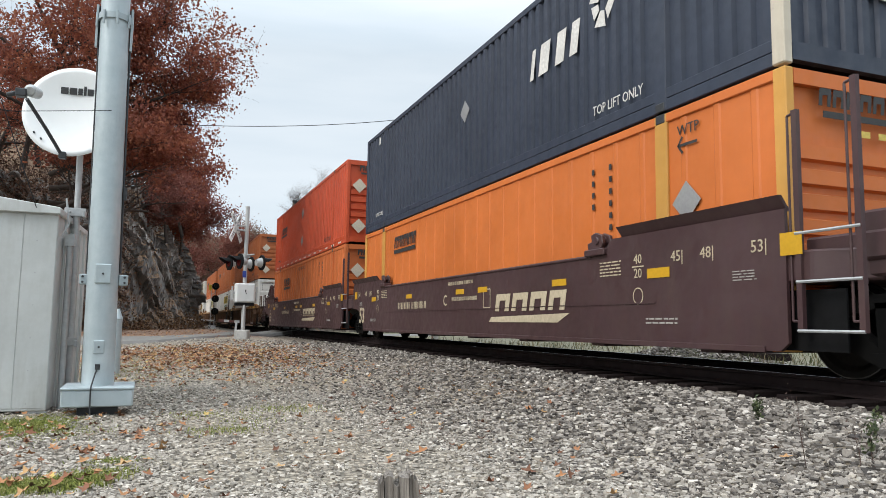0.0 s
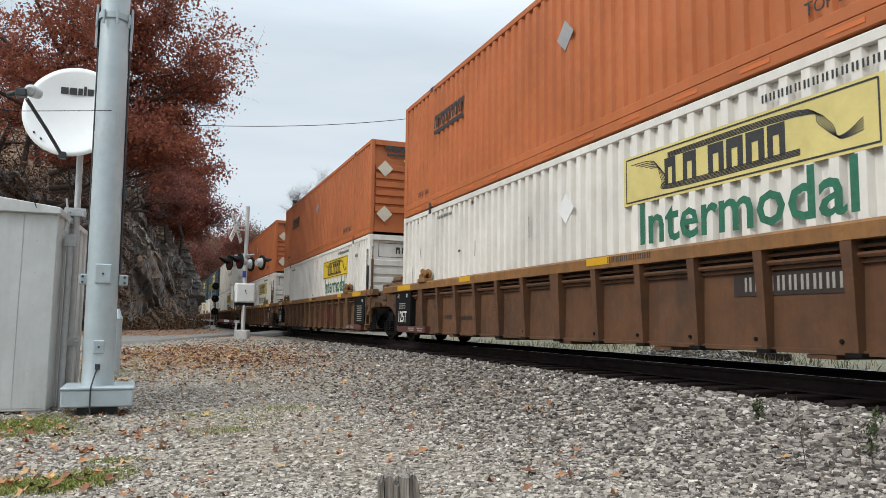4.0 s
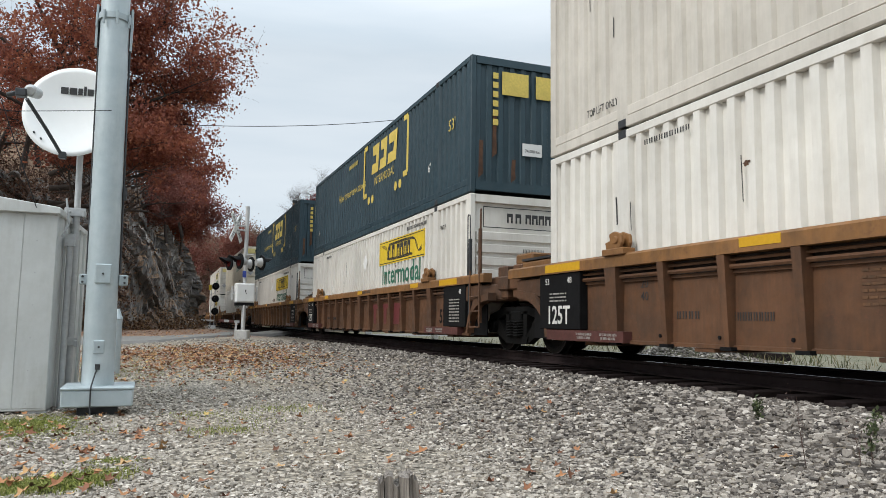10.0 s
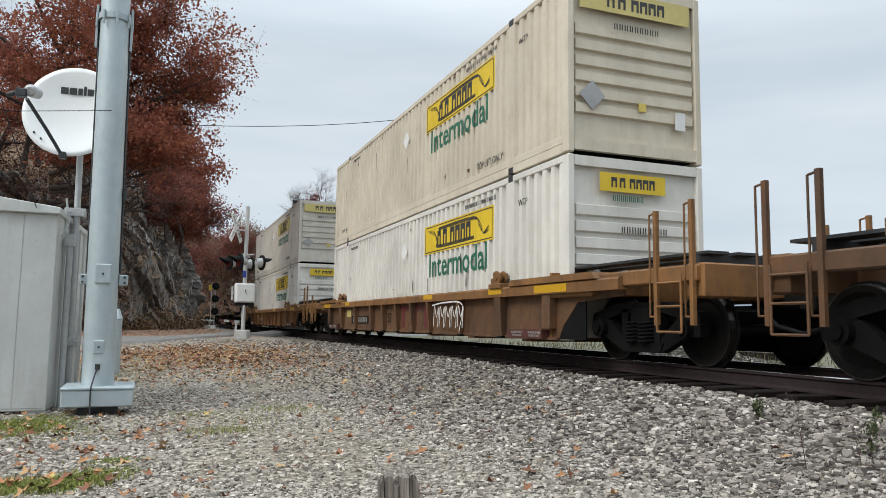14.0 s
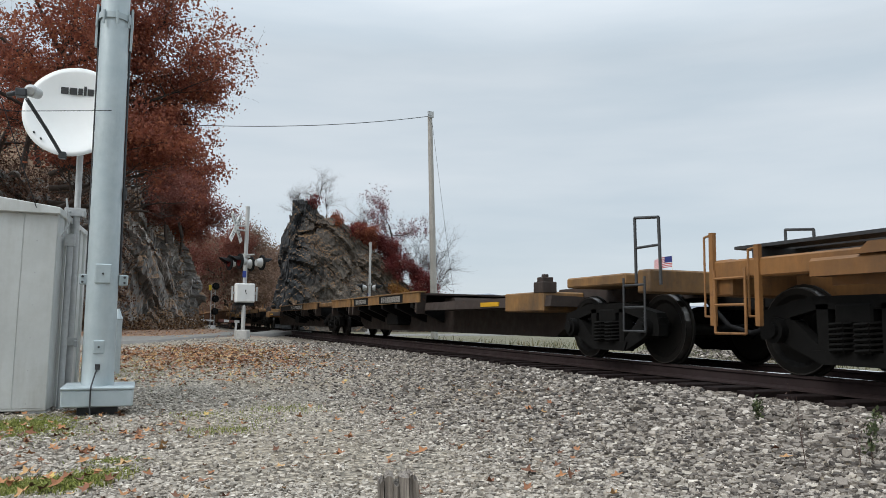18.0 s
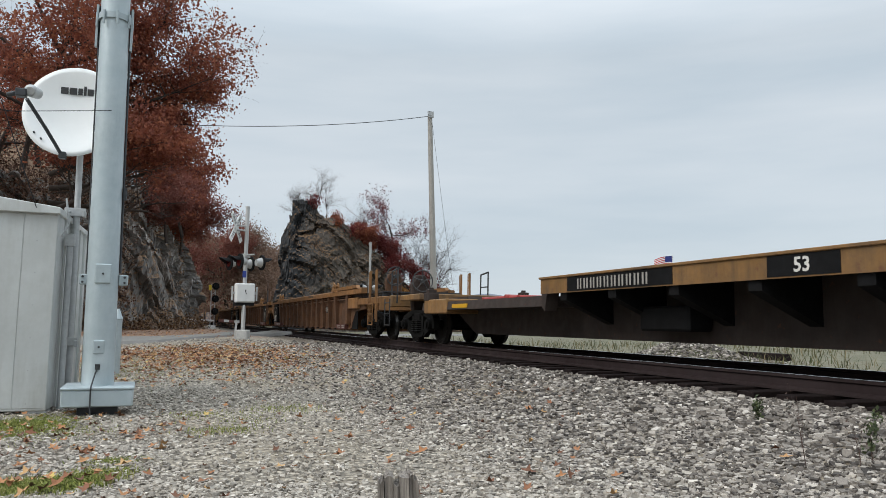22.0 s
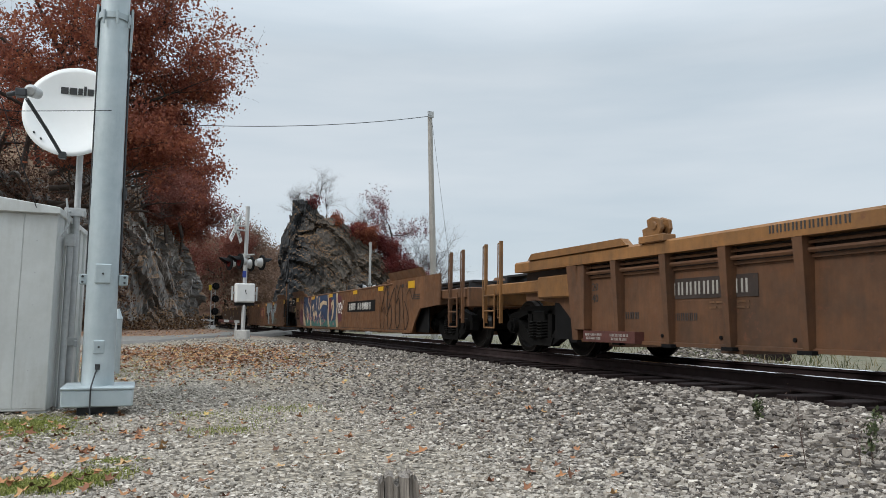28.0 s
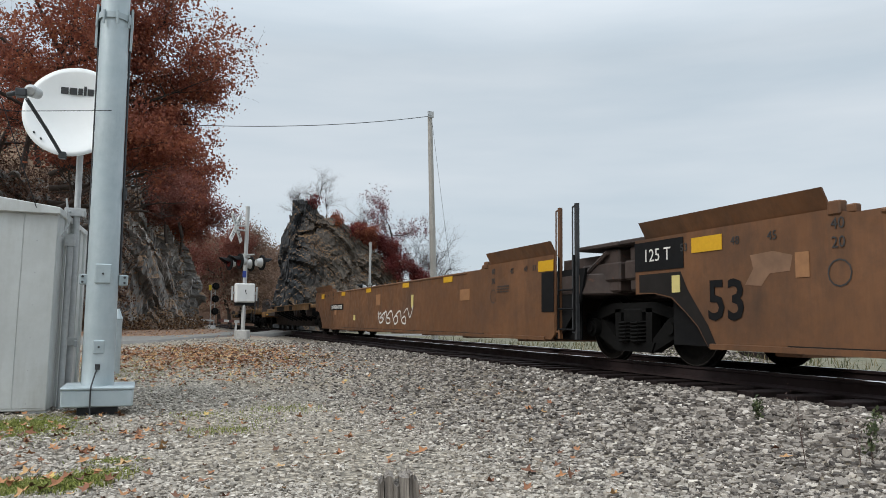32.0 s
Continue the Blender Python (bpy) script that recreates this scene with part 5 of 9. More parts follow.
# 0: navy over bright orange
b = BOX[0, 1]
bm = BM()
for x, w in ((-1.05, 0.16), (-0.75, 0.42), (-0.2, 0.36), (0.25, 0.3)):
    prism(bm, [(x, -0.26), (x + w * 0.75, -0.26), (x + w * 0.75 + 0.1, 0.26), (x + 0.1, 0.26)], "z", -0.0015, 0.0015)
part("logo", bm, M["inkwhite"], b, "", face_at(SIDE, NEAR_X - 0.002, -3.65, 1.75))
bm = BM()
for k, (ra, rb) in enumerate(((0.0, 0.55), (0.65, 1.2), (1.3, 1.85), (2.1, 2.6), (2.8, 3.5), (3.7, 4.4), (4.6, 5.6))):
    a, c = ra * 1.1, rb * 1.1
    r = 0.32 + 0.07 * (k % 2)
    prism(bm, [(r * math.cos(a), r * math.sin(a)), (r * math.cos(c), r * math.sin(c)), (0.14 * math.cos(c), 0.14 * math.sin(c)), (0.14 * math.cos(a), 0.14 * math.sin(a))], "z", -0.0015, 0.0015)
part("emblem", bm, M["inkwhite"], b, "white angular emblem", face_at(SIDE, NEAR_X - 0.002, -4.85, 2.0))
top_lift(b, "inkwhite")
placard(b, 0.3, 1.75, 0.34)
plate("label_mark", 0.12, 0.2, M["inkwhite"], b, face_at(SIDE, NEAR_X - 0.002, 6.7, 2.6))
end_marks(b, "dark")
b = BOX[0, 0]
carrier_word(b, 4.25, 2.36, 1.75, 0.30)
for k, (dy, n) in enumerate(((-4.55, 4), (-4.98, 6))):
    for j in range(n):
        plate("code_bar", 0.06, 0.08, M["ink"], b, face_at(SIDE, NEAR_X - 0.002, dy, 2.45 - j * 0.17))
placard(b, -6.55, 1.72, 0.36)
lettering("stencil_word", "WTP", 0.18, M["ink"], b, face_at(SIDE, NEAR_X - 0.002, -6.6, 2.6))
bm = BM()
ribbon(bm, [(-0.18, 0), (0.16, 0)], 0.035)
ribbon(bm, [(-0.1, 0.1), (-0.18, 0), (-0.1, -0.1)], 0.035)
part("arrow", bm, M["ink"], b, "", face_at(SIDE, NEAR_X - 0.002, -6.6, 2.42))
end_marks(b, "orange")
# 1: red-orange over faded orange
b = BOX[1, 1]
carrier_word(b, 5.4, 1.9, 1.9, 0.32)
reflector_row(b, "inkwhite")
placard(b, 0.23, 2.13, 0.36)
placard(b, 0.23, 0.89, 0.36)
top_lift(b, "ink")
end_marks(b, "orange")
b = BOX[1, 0]
carrier_word(b, 4.0, 2.15, 1.8, 0.36)
lettering("stencil_word", "STACK 3 HIGH ONLY", 0.2, M["ink"], b, face_at(SIDE, NEAR_X - 0.002, 0.2, 2.58), 0.9)
placard(b, -0.2, 2.1, 0.34, mat="dullorange")
for y, z, n in ((-3.75, 2.52, 4), (-4.38, 2.5, 6)):
    for k in range(n):
        plate("code_bar", 0.075, 0.09, M["ink"], b, face_at(SIDE, NEAR_X - 0.002, y, z - 0.15 * k))
end_marks(b, "orange")
# 2 to 4: dull orange over white
for i in (2, 3, 4):
    b = BOX[i, 1]
    carrier_word(b, 5.05, 1.98, 1.8, 0.30)
    reflector_row(b, "fadedorange")
    placard(b, 0.0, 1.88, 0.36)
    top_lift(b, "ink")
    end_marks(b, "orange")
    hauler_marks(BOX[i, 0], "signfaded" if i != 3 else "sign", "inkgreen", i)
    end_marks(BOX[i, 0], "white_panel")
# 5: aged white over white, 8 and 9 alike
for i in (5, 8, 9):
    hauler_marks(BOX[i, 1], "signfaded" if i != 8 else "sign", "inkgreen", 10 + i)
    hauler_marks(BOX[i, 0], "sign", "inkgreen", i)
    top_lift(BOX[i, 1], "ink")
    end_marks(BOX[i, 1], "wide_yellow" if i != 5 else "white_panel")
    end_marks(BOX[i, 0], "yellow_panel")
# 6 and 7: dark teal over white
for i in (6, 7):
    b = BOX[i, 1]
    y = -1.75
    for e in (-1, 1):
        pts = [(e * 1.80, 0.95), (e * 2.15, 0.95), (e * 2.15, -0.55), (e * 1.80, -0.55)]
        wall_paint("logo_bracket", b, M["inkyellow"], y, 1.75, 0, lambda bm: [ribbon(bm, pts[q:q + 2], 0.15) for q in range(3)], "", ("bracket", e))
    for k, x in enumerate((-1.55, -1.15, 1.15, 1.55)):
        disc = [(x + 0.13 * math.cos(q * 0.524), -0.75 + 0.13 * math.sin(q * 0.524)) for q in range(12)]
        wall_paint("logo_dot", b, M["inkyellow"], y, 1.75, 0, lambda bm: poly(bm, disc), "", ("dot", k))
    for k, (x, w) in enumerate(((-1.25, 0.75), (-0.4, 0.7), (0.4, 0.85))):
        block = [(x - 0.05, 0.0), (x + w - 0.1, 0.0), (x + w, 0.85), (x + 0.05, 0.85), (x + 0.1, 0.55), (x + w - 0.3, 0.55), (x + w - 0.35, 0.3), (x + 0.02, 0.3)]
        wall_paint("logo_block", b, M["inkyellow"], y, 1.75, 0, lambda bm: poly(bm, block), "yellow block of the logo", ("teal", k))
    wall_paint("word", b, M["inkyellow"], y, 1.48, 0, lambda bm: flat_words("INTERMODAL", 0.34, 0.95), "", ("tealword",))
    wall_paint("slogan", b, M["inkyellow"], 2.0, 1.62, 0, lambda bm: flat_words("How tomorrow moves", 0.42, 0.92, 0.0, 0.3), "", ("slogan",))
    lettering("stencil_word", "53'", 0.36, M["inkyellow"], b, face_at(SIDE, NEAR_X - 0.002, -7.0, 1.65))
    lettering("stencil_word", "6'", 0.3, M["inkwhite"], b, face_at(SIDE, NEAR_X - 0.002, -5.6, 0.95))
    lettering("stencil_word", "53", 0.22, M["inkwhite"], b, face_at(SIDE, NEAR_X - 0.002, 7.1, 0.8))
    bars("stencil", 1.2, 0.14, 9, M["inkyellow"], b, face_at(SIDE, NEAR_X - 0.002, 1.8, 2.5), 0.35)
    end_marks(b, "teal")
    hauler_marks(BOX[i, 0], "sign", "inkgreen", i)
    end_marks(BOX[i, 0], "white_panel")


def blotch(ob, y, z, w, h, seed, mat="ruststain", label="dark rust blotch where paint has flaked"):
    rnd = random.Random(seed)
    n = 14
    bm = BM()
    ring = []
    for k in range(n):
        r = rnd.uniform(0.45, 1.0)
        ring.append(bm.verts.new((w / 2 * r * math.cos(2 * math.pi * k / n), h / 2 * r * math.sin(2 * math.pi * k / n), 0)))
    mid = bm.verts.new((0, 0, 0))
    for k in range(n):
        bm.faces.new((ring[k], ring[(k + 1) % n], mid))
    return part("rust_blotch", bm, M[mat], ob, label, face_at(SIDE, NEAR_X - 0.002, y, z))


b = BOX[7, 0]
for k, (y, z, w, h) in enumerate(((-0.97, 1.36, 0.42, 0.3), (-0.70, 1.35, 0.18, 0.22), (-0.36, 1.33, 0.12, 0.16), (2.9, 1.5, 0.08, 0.12), (4.6, 2.62, 0.1, 0.05), (3.9, 2.63, 0.2, 0.05), (3.2, 2.64, 0.12, 0.06), (2.6, 2.63, 0.22, 0.05), (2.0, 2.66, 0.08, 0.08), (5.6, 1.2, 0.06, 0.1))):
    blotch(b, y, z, w, h, k)
plate("red_stripe", 0.06, 0.34, M["redpaint"], b, face_at(SIDE, NEAR_X - 0.003, -0.24, 2.5), "short red painted stripe")
rnd = random.Random(77)
for (i, lvl) in ((2, 0), (3, 0), (4, 0), (5, 0), (5, 1), (6, 0), (8, 0), (8, 1), (9, 0), (9, 1)):
    for k in range(7):
        blotch(BOX[i, lvl], rnd.uniform(-7.6, 7.6), rnd.choice((rnd.uniform(0.3, 0.6), rnd.uniform(2.55, 2.7), rnd.uniform(0.5, 2.5))), rnd.uniform(0.05, 0.2), rnd.uniform(0.04, 0.14), 100 + k + 10 * i + lvl)
plate("red_stripe", 0.06, 0.36, M["redpaint"], BOX[3, 0], face_at(SIDE, NEAR_X - 0.003, -0.24, 2.5), "short red painted stripe")


def on_car(i, name_words, c, z, size, mat, x=-1.485, stretch=1.0, thick=0.0):
    car = CAR[i][0]
    mid = (J[i] + J[i + 1]) / 2
    return lettering("stencil_word", name_words, size, M[mat], car, face_at(SIDE, x, c - mid, z), stretch, thick)


def car_plate(i, c, z, w, h, mat, x=-1.484, label="", name="reflector"):
    return plate(name, w, h, M[mat], CAR[i][0], face_at(SIDE, x, c - (J[i] + J[i + 1]) / 2, z), label)


def car_bars(i, c, z, w, h, n, mat, x=-1.485, gap=0.3):
    return bars("stencil", w, h, n, M[mat], CAR[i][0], face_at(SIDE, x, c - (J[i] + J[i + 1]) / 2, z), gap)


def car_print(i, c, z, w, h, rows, mat, x=-1.485):
    return lines_of_bars("small_print", w, h, rows, M[mat], CAR[i][0], face_at(SIDE, x, c - (J[i] + J[i + 1]) / 2, z), int(c * 10))


# smooth brown cars
M["inkcream"] = plain("cream_lettering", (0.50, 0.42, 0.29), 0.6, 0, 0.2, 14.0, 0)
bm = BM()
y = J[2] - 3.30 - (J[1] + J[2]) / 2
for x0, x1, y0, y1, z0, z1, name in ((-1.48, -1.36, 0.08, 0.25, 1.6, 2.24, "stanchion"), (-1.42, -1.26, -0.19, -0.02, 1.6, 2.24, "stanchion"), (-1.46, -1.28, -0.19, 0.25, 2.24, 2.40, "stanchion_cap")):
    bm = BM()
    box(bm, x0, x1, y + y0, y + y1, z0, z1)
    part(name, bevelled(bm, 0.02), M["bnsf"], CAR[1][0], "tall brown stanchion" if name == "stanchion" else "")
bm = BM()
bar_path(bm, [(-1.43, y + 0.1, 2.3), (-1.43, y + 0.35, 2.26), (-1.43, y + 0.75, 2.02), (-1.43, y + 0.85, 1.9), (-1.43, y + 0.88, 1.62)], 0.025)
part("grab_rail", bm, M["bnsf"], CAR[1][0], "bent grab rail")
for i in (0, 1):
    lo, hi = J[i], J[i + 1]
    mid = CENTRE[i]
    bm = BM()
    prism(bm, [(-1.4, -0.12), (1.05, -0.12), (1.4, 0.02), (-1.3, -0.03)], "z", -0.0015, 0.0015)
    part("logo_swoosh", bm, M["inkcream"], CAR[i][0], "", face_at(SIDE, -1.485, mid - 2.8 - (lo + hi) / 2, 0.64))
    word_bars(CAR[i][0], face_at(SIDE, -1.485, mid - 2.85 - (lo + hi) / 2, 0.86), 2.5, 0.30, [1, 1, 0.95, 0.9], "inkcream", 0.25)
    car_bars(i, mid + 3.6, 0.9, 0.95, 0.16, 4, "inkcream")
    car_bars(i, mid + 2.5, 0.9, 1.05, 0.16, 6, "inkcream")
    on_car(i, "CA"[i], mid + 0.8, 0.95, 0.32, "inkcream")
    car_bars(i, mid + 0.0, 1.30, 1.3, 0.07, 11, "inkcream")
    car_bars(i, mid - 0.2, 0.98, 1.3, 0.075, 14, "inkcream")
    for e, y0 in ((-1, hi), (1, lo)):
        if i == 1 and e < 0:
            y0 = hi - 2.25
        for words, d in (("53", 1.35), ("48", 2.1), ("45", 2.6)):
            on_car(i, "|" + words if e < 0 else words + "|", y0 + e * d, 1.30, 0.18, "inkcream")
        on_car(i, "40", y0 + e * 3.35, 1.32, 0.17, "inkcream")
        on_car(i, "20", y0 + e * 3.35, 1.14, 0.17, "inkcream")
        car_plate(i, y0 + e * 3.35, 1.23, 0.24, 0.015, "inkcream", name="fraction_bar")
        car_plate(i, y0 + e * 2.95, 1.13, 0.42, 0.12, "reflector", label="yellow reflector")
        car_plate(i, y0 + e * 0.95, 1.29, 0.26, 0.22, "reflector", label="yellow reflector")
        car_print(i, y0 + e * 3.95, 1.24, 0.5, 0.22, 5, "inkcream")
        bm = BM()
        n = 16
        ribbon(bm, [(0.1 * math.cos(2 * math.pi * k / n), 0.1 * math.sin(2 * math.pi * k / n)) for k in range(n + 1)], 0.015)
        part("stencil_ring", bm, M["inkcream"], CAR[i][0], "", face_at(SIDE, -1.485, y0 + e * 3.35 - (lo + hi) / 2, 0.86))
        car_print(i, y0 + e * 1.55, 1.02, 0.34, 0.12, 4, "inkdull")
        car_print(i, y0 + e * 2.9, 0.55, 0.6, 0.10, 2, "inkdull")
    on_car(i, "53", hi - (1.7 if i == 0 else 3.95), 0.66, 0.62, "inkcream", stretch=0.95, thick=0.012)
    for d in (3.2, 0.0, -1.1, -3.9):
        car_plate(i, mid + d, 1.12, 0.42, 0.10, "reflector", label="yellow reflector")
    bm = BM()
    frame_strokes(bm, 0.3, 0.34, 0.02)
    part("stencil_frame", bm, M["inkcream"], CAR[i][0], "", face_at(SIDE, -1.485, mid - 1.3 - (lo + hi) / 2, 0.95))
    # crease along the side sheet
    bm = BM()
    box(bm, -1.49, -1.48, J[i] - (lo + hi) / 2 + 3.0, J[i + 1] - (lo + hi) / 2 - 4.0, 0.76, 0.775)
    part("side_crease", bm, M["bnsf"], CAR[i][0])

# ribbed cars
for i in (2, 3, 4, 5, 6, 7, 13, 14, 15):
    lo, hi = J[i], J[i + 1]
    mid = (lo + hi) / 2
    xs = -1.34
    if i in (3, 6, 13, 14, 2, 5):
        on_car(i, "125T", hi - 2.17, 0.62, 0.38, "inkwhite", -1.479, 0.85, 0.006)
        car_print(i, hi - 2.17, 0.90, 0.5, 0.16, 3, "inkdull", -1.479)
        on_car(i, "53", hi - 1.85, 1.14, 0.13, "inkwhite", -1.479)
        on_car(i, "48", hi - 2.5, 1.14, 0.13, "inkwhite", -1.479)
    if i in (3, 4, 6, 7, 14, 15):
        car_print(i, lo + 2.0, 0.75, 0.55, 0.5, 8, "inkdull", -1.479)
        on_car(i, "48", lo + 1.7, 1.12, 0.13, "inkwhite", -1.479)
    on_car(i, "53", (lo + 3.0) if i in (3, 4, 6, 7, 14, 15) else lo + 5.6, 0.62, 0.42, "black", xs, 0.9, 0.008)
    on_car(i, "20", hi - 4.1, 1.02, 0.16, "ink", xs)
    on_car(i, "40", hi - 4.1, 0.86, 0.16, "ink", xs)
    car_bars(i, hi - 4.9, 0.62, 0.42, 0.09, 4, "ink", xs)
    car_bars(i, hi - 5.9, 0.60, 0.6, 0.09, 8, "ink", xs)
    at_c = lo + 7.3 if i in (2, 5, 13) else hi - 6.35
    p = car_plate(i, at_c, 0.93, 1.55, 0.24, "spine", xs, "dark painted number patch", "number_patch") if i in (2, 4, 5, 7, 13, 15) else None
    if p:
        car_bars(i, at_c, 0.93, 1.3, 0.15, 9, "inkdull", xs - 0.005)
    car_bars(i, mid - 0.9 if i != 15 else mid + 2, (1.36 if i < 12 else 1.45), 0.95, 0.08, 10, "ink", -1.502)
    for d in (-0.2, 4.5, -5.2) if i < 12 else ():
        car_plate(i, mid + d, 1.36, 0.55, 0.10, "reflector", -1.5005, "yellow reflector strip")
    car_print(i, mid + 3.2, 0.85, 0.6, 0.36, 6, "tan" if i in (2, 5, 6, 13, 14, 15) else "ink", xs)
    if i in (3, 6, 14):
        for k, d in enumerate((-1.3, -2.3, -3.3)):
            car_plate(i, mid + d - 0.05, 0.93, 0.66, 0.12, "inkmaroon", xs, "dark red letter block", "logo_block")
            car_plate(i, mid + d - 0.05, 0.66, 0.2 if k < 2 else 0.5, 0.42, "inkmaroon", xs, "dark red letter block", "logo_block")
for i in (8, 9):
    mid = (J[i] + J[i + 1]) / 2
    on_car(i, "53", mid + 0.88, 0.60, 0.36, "black", -1.34, 0.9, 0.006)
    car_plate(i, mid + 5.35, 0.76, 0.5, 0.22, "signfaded", -1.34, "pale yellow notice plate", "notice_plate")
    car_plate(i, mid + 4.0, 0.56, 2.0, 0.24, "black", -1.34, "dark painted number patch", "number_patch")
    car_bars(i, mid + 4.0, 0.56, 1.7, 0.16, 10, "inkdull", -1.345)
    for k, d in enumerate((-0.3, -1.2, -2.1)):
        car_plate(i, mid + d, 0.85, 0.7, 0.13, "inkmaroon", -1.34, "", "logo_block")
        car_plate(i, mid + d, 0.58, 0.2 if k < 2 else 0.5, 0.40, "inkmaroon", -1.34, "", "logo_block")
    for d in (5.0, -2.5, -6.0):
        car_plate(i, mid + d, 1.06, 0.55, 0.10, "reflector", -1.5005, "yellow reflector strip")
bm = BM()
rnd = random.Random(3)
for k in range(5):
    x = -0.7 + 0.34 * k
    ribbon(bm, curve_pts([(x, -0.2), (x + 0.05, 0.22), (x + 0.18, 0.0), (x + 0.3, 0.2), (x + 0.25, -0.22)], 5), 0.03)
ribbon(bm, curve_pts([(-0.8, 0.25), (0, 0.3), (0.9, 0.24), (0.75, -0.3)], 5), 0.03)
part("spray_tag", bm, M["inkwhite"], CAR[8][0], "white spray-paint scribble", face_at(SIDE, -1.5, -3.6, 0.62))

# spine cars
for i in (10, 11, 12):
    mid = (J[i] + J[i + 1]) / 2
    c = J[i] + 7.6 if i != 10 else J[i + 1] - 7.6
    if i == 11:
        on_car(i, "TWIN 28'-ALL PURPOSE SPINE CAR", c - 1.75, 1.085, 0.20, "inkdull", -1.43, 0.93, 0.004)
    else:
        car_bars(i, c + 1.1 if i == 12 else c - 0.75, 1.085, 1.7, 0.15, 10, "inkdull", -1.43)
        if i == 12:
            on_car(i, "53", c - 2.08, 1.085, 0.20, "inkwhite", -1.43, 1.0, 0.004)
        else:
            car_bars(i, c + 2.28, 1.085, 1.2, 0.13, 7, "inkdull", -1.43)
    car_plate(i, c - 1.2, 0.80, 0.4, 0.1, "reflector", -0.556, "dirty yellow reflector")
    bm = BM()
    y = c - mid + 0.6
    box(bm, -0.95, -0.56, y - 0.5, y + 0.5, 0.42, 0.75)
    part("air_reservoir", bevelled(bm, 0.03), M["black"], CAR[i][0], "black air brake gear box")

# spray paint on the smooth orange-brown cars
M["inkrust"] = plain("patched_brown_paint", (0.27, 0.13, 0.055), 0.6, 0, 0.25, 6.0, 0)
for name, color in (("spraypinkline", (0.30, 0.13, 0.17)), ("sprayblue", (0.022, 0.048, 0.105)), ("spraypink", (0.42, 0.15, 0.16)), ("spraymud", (0.19, 0.105, 0.06)), ("spraycream", (0.47, 0.36, 0.23)), ("sprayteal", (0.05, 0.16, 0.14)), ("sprayplum", (0.10, 0.022, 0.035)), ("spraypale", (0.11, 0.16, 0.14)), ("spraygrey", (0.20, 0.245, 0.26)), ("sprayblack", (0.015, 0.013, 0.012))):
    M[name] = plain(name + "_paint", color, 0.6, 0, 0.35, 3.0, 0)


def spray(car_no, name, mat, c, z, build, layer, label=""):
    bm = BM()
    build(bm)
    return part(name, bm, M[mat], CAR[car_no][0], label, face_at(SIDE, -1.4815 - 0.0012 * layer, c - (J[car_no] + J[car_no + 1]) / 2, z))


C = 350.0          # the mural's letters hang about this place of the train
MURAL_Z = 0.92


def spray_each(car_no, name, mat, c, z, layer, label, *outlines):
    """Every outline is a painted piece of its own."""
    for pts in outlines:
        spray(car_no, name, mat, c, z, lambda bm: poly(bm, pts), layer, label)


def strokes(width, *lines):
    def draw(bm):
        for pts in lines:
            ribbon(bm, curve_pts(pts, 6), width)
    return draw


spray_each(16, "spray_paint", "sprayplum", C, MURAL_Z, 0, "plum spray-paint ground", [(-3.1, -0.1), (-2.9, -0.55), (-2.1, -0.6), (-2.1, 0.5), (-2.5, 0.3), (-2.8, 0.45)], [(3.9, -0.5), (4.6, -0.4), (4.5, 0.4), (4.0, 0.5), (3.6, 0.1)])
spray_each(16, "spray_paint", "sprayteal", C, MURAL_Z, 1, "teal spray-paint along the foot of the letters", [(-2.2, -0.64), (4.1, -0.64), (4.1, -0.3), (1.5, -0.28), (-1.6, -0.36), (-2.0, -0.5)])
spray_each(16, "spray_paint", "sprayblue", C, MURAL_Z, 2, "blue spray-painted letters", [(-2.25, 0.56), (-2.2, 0.3), (-2.05, -0.1), (-1.6, -0.36), (0.0, -0.42), (1.5, -0.34), (2.8, -0.42), (4.0, -0.36), (4.1, 0.1), (3.8, 0.57)])
spray_each(16, "spray_paint", "sprayplum", C, MURAL_Z, 3, "plum spray-paint between the letters", [(-1.22, 0.57), (-0.8, 0.14), (-0.70, 0.2), (-0.45, 0.57)], [(0.9, 0.46), (0.83, 0.05), (0.9, 0.0), (1.0, 0.48)], [(2.6, 0.5), (2.5, 0.1), (2.9, -0.2), (3.1, 0.3)])
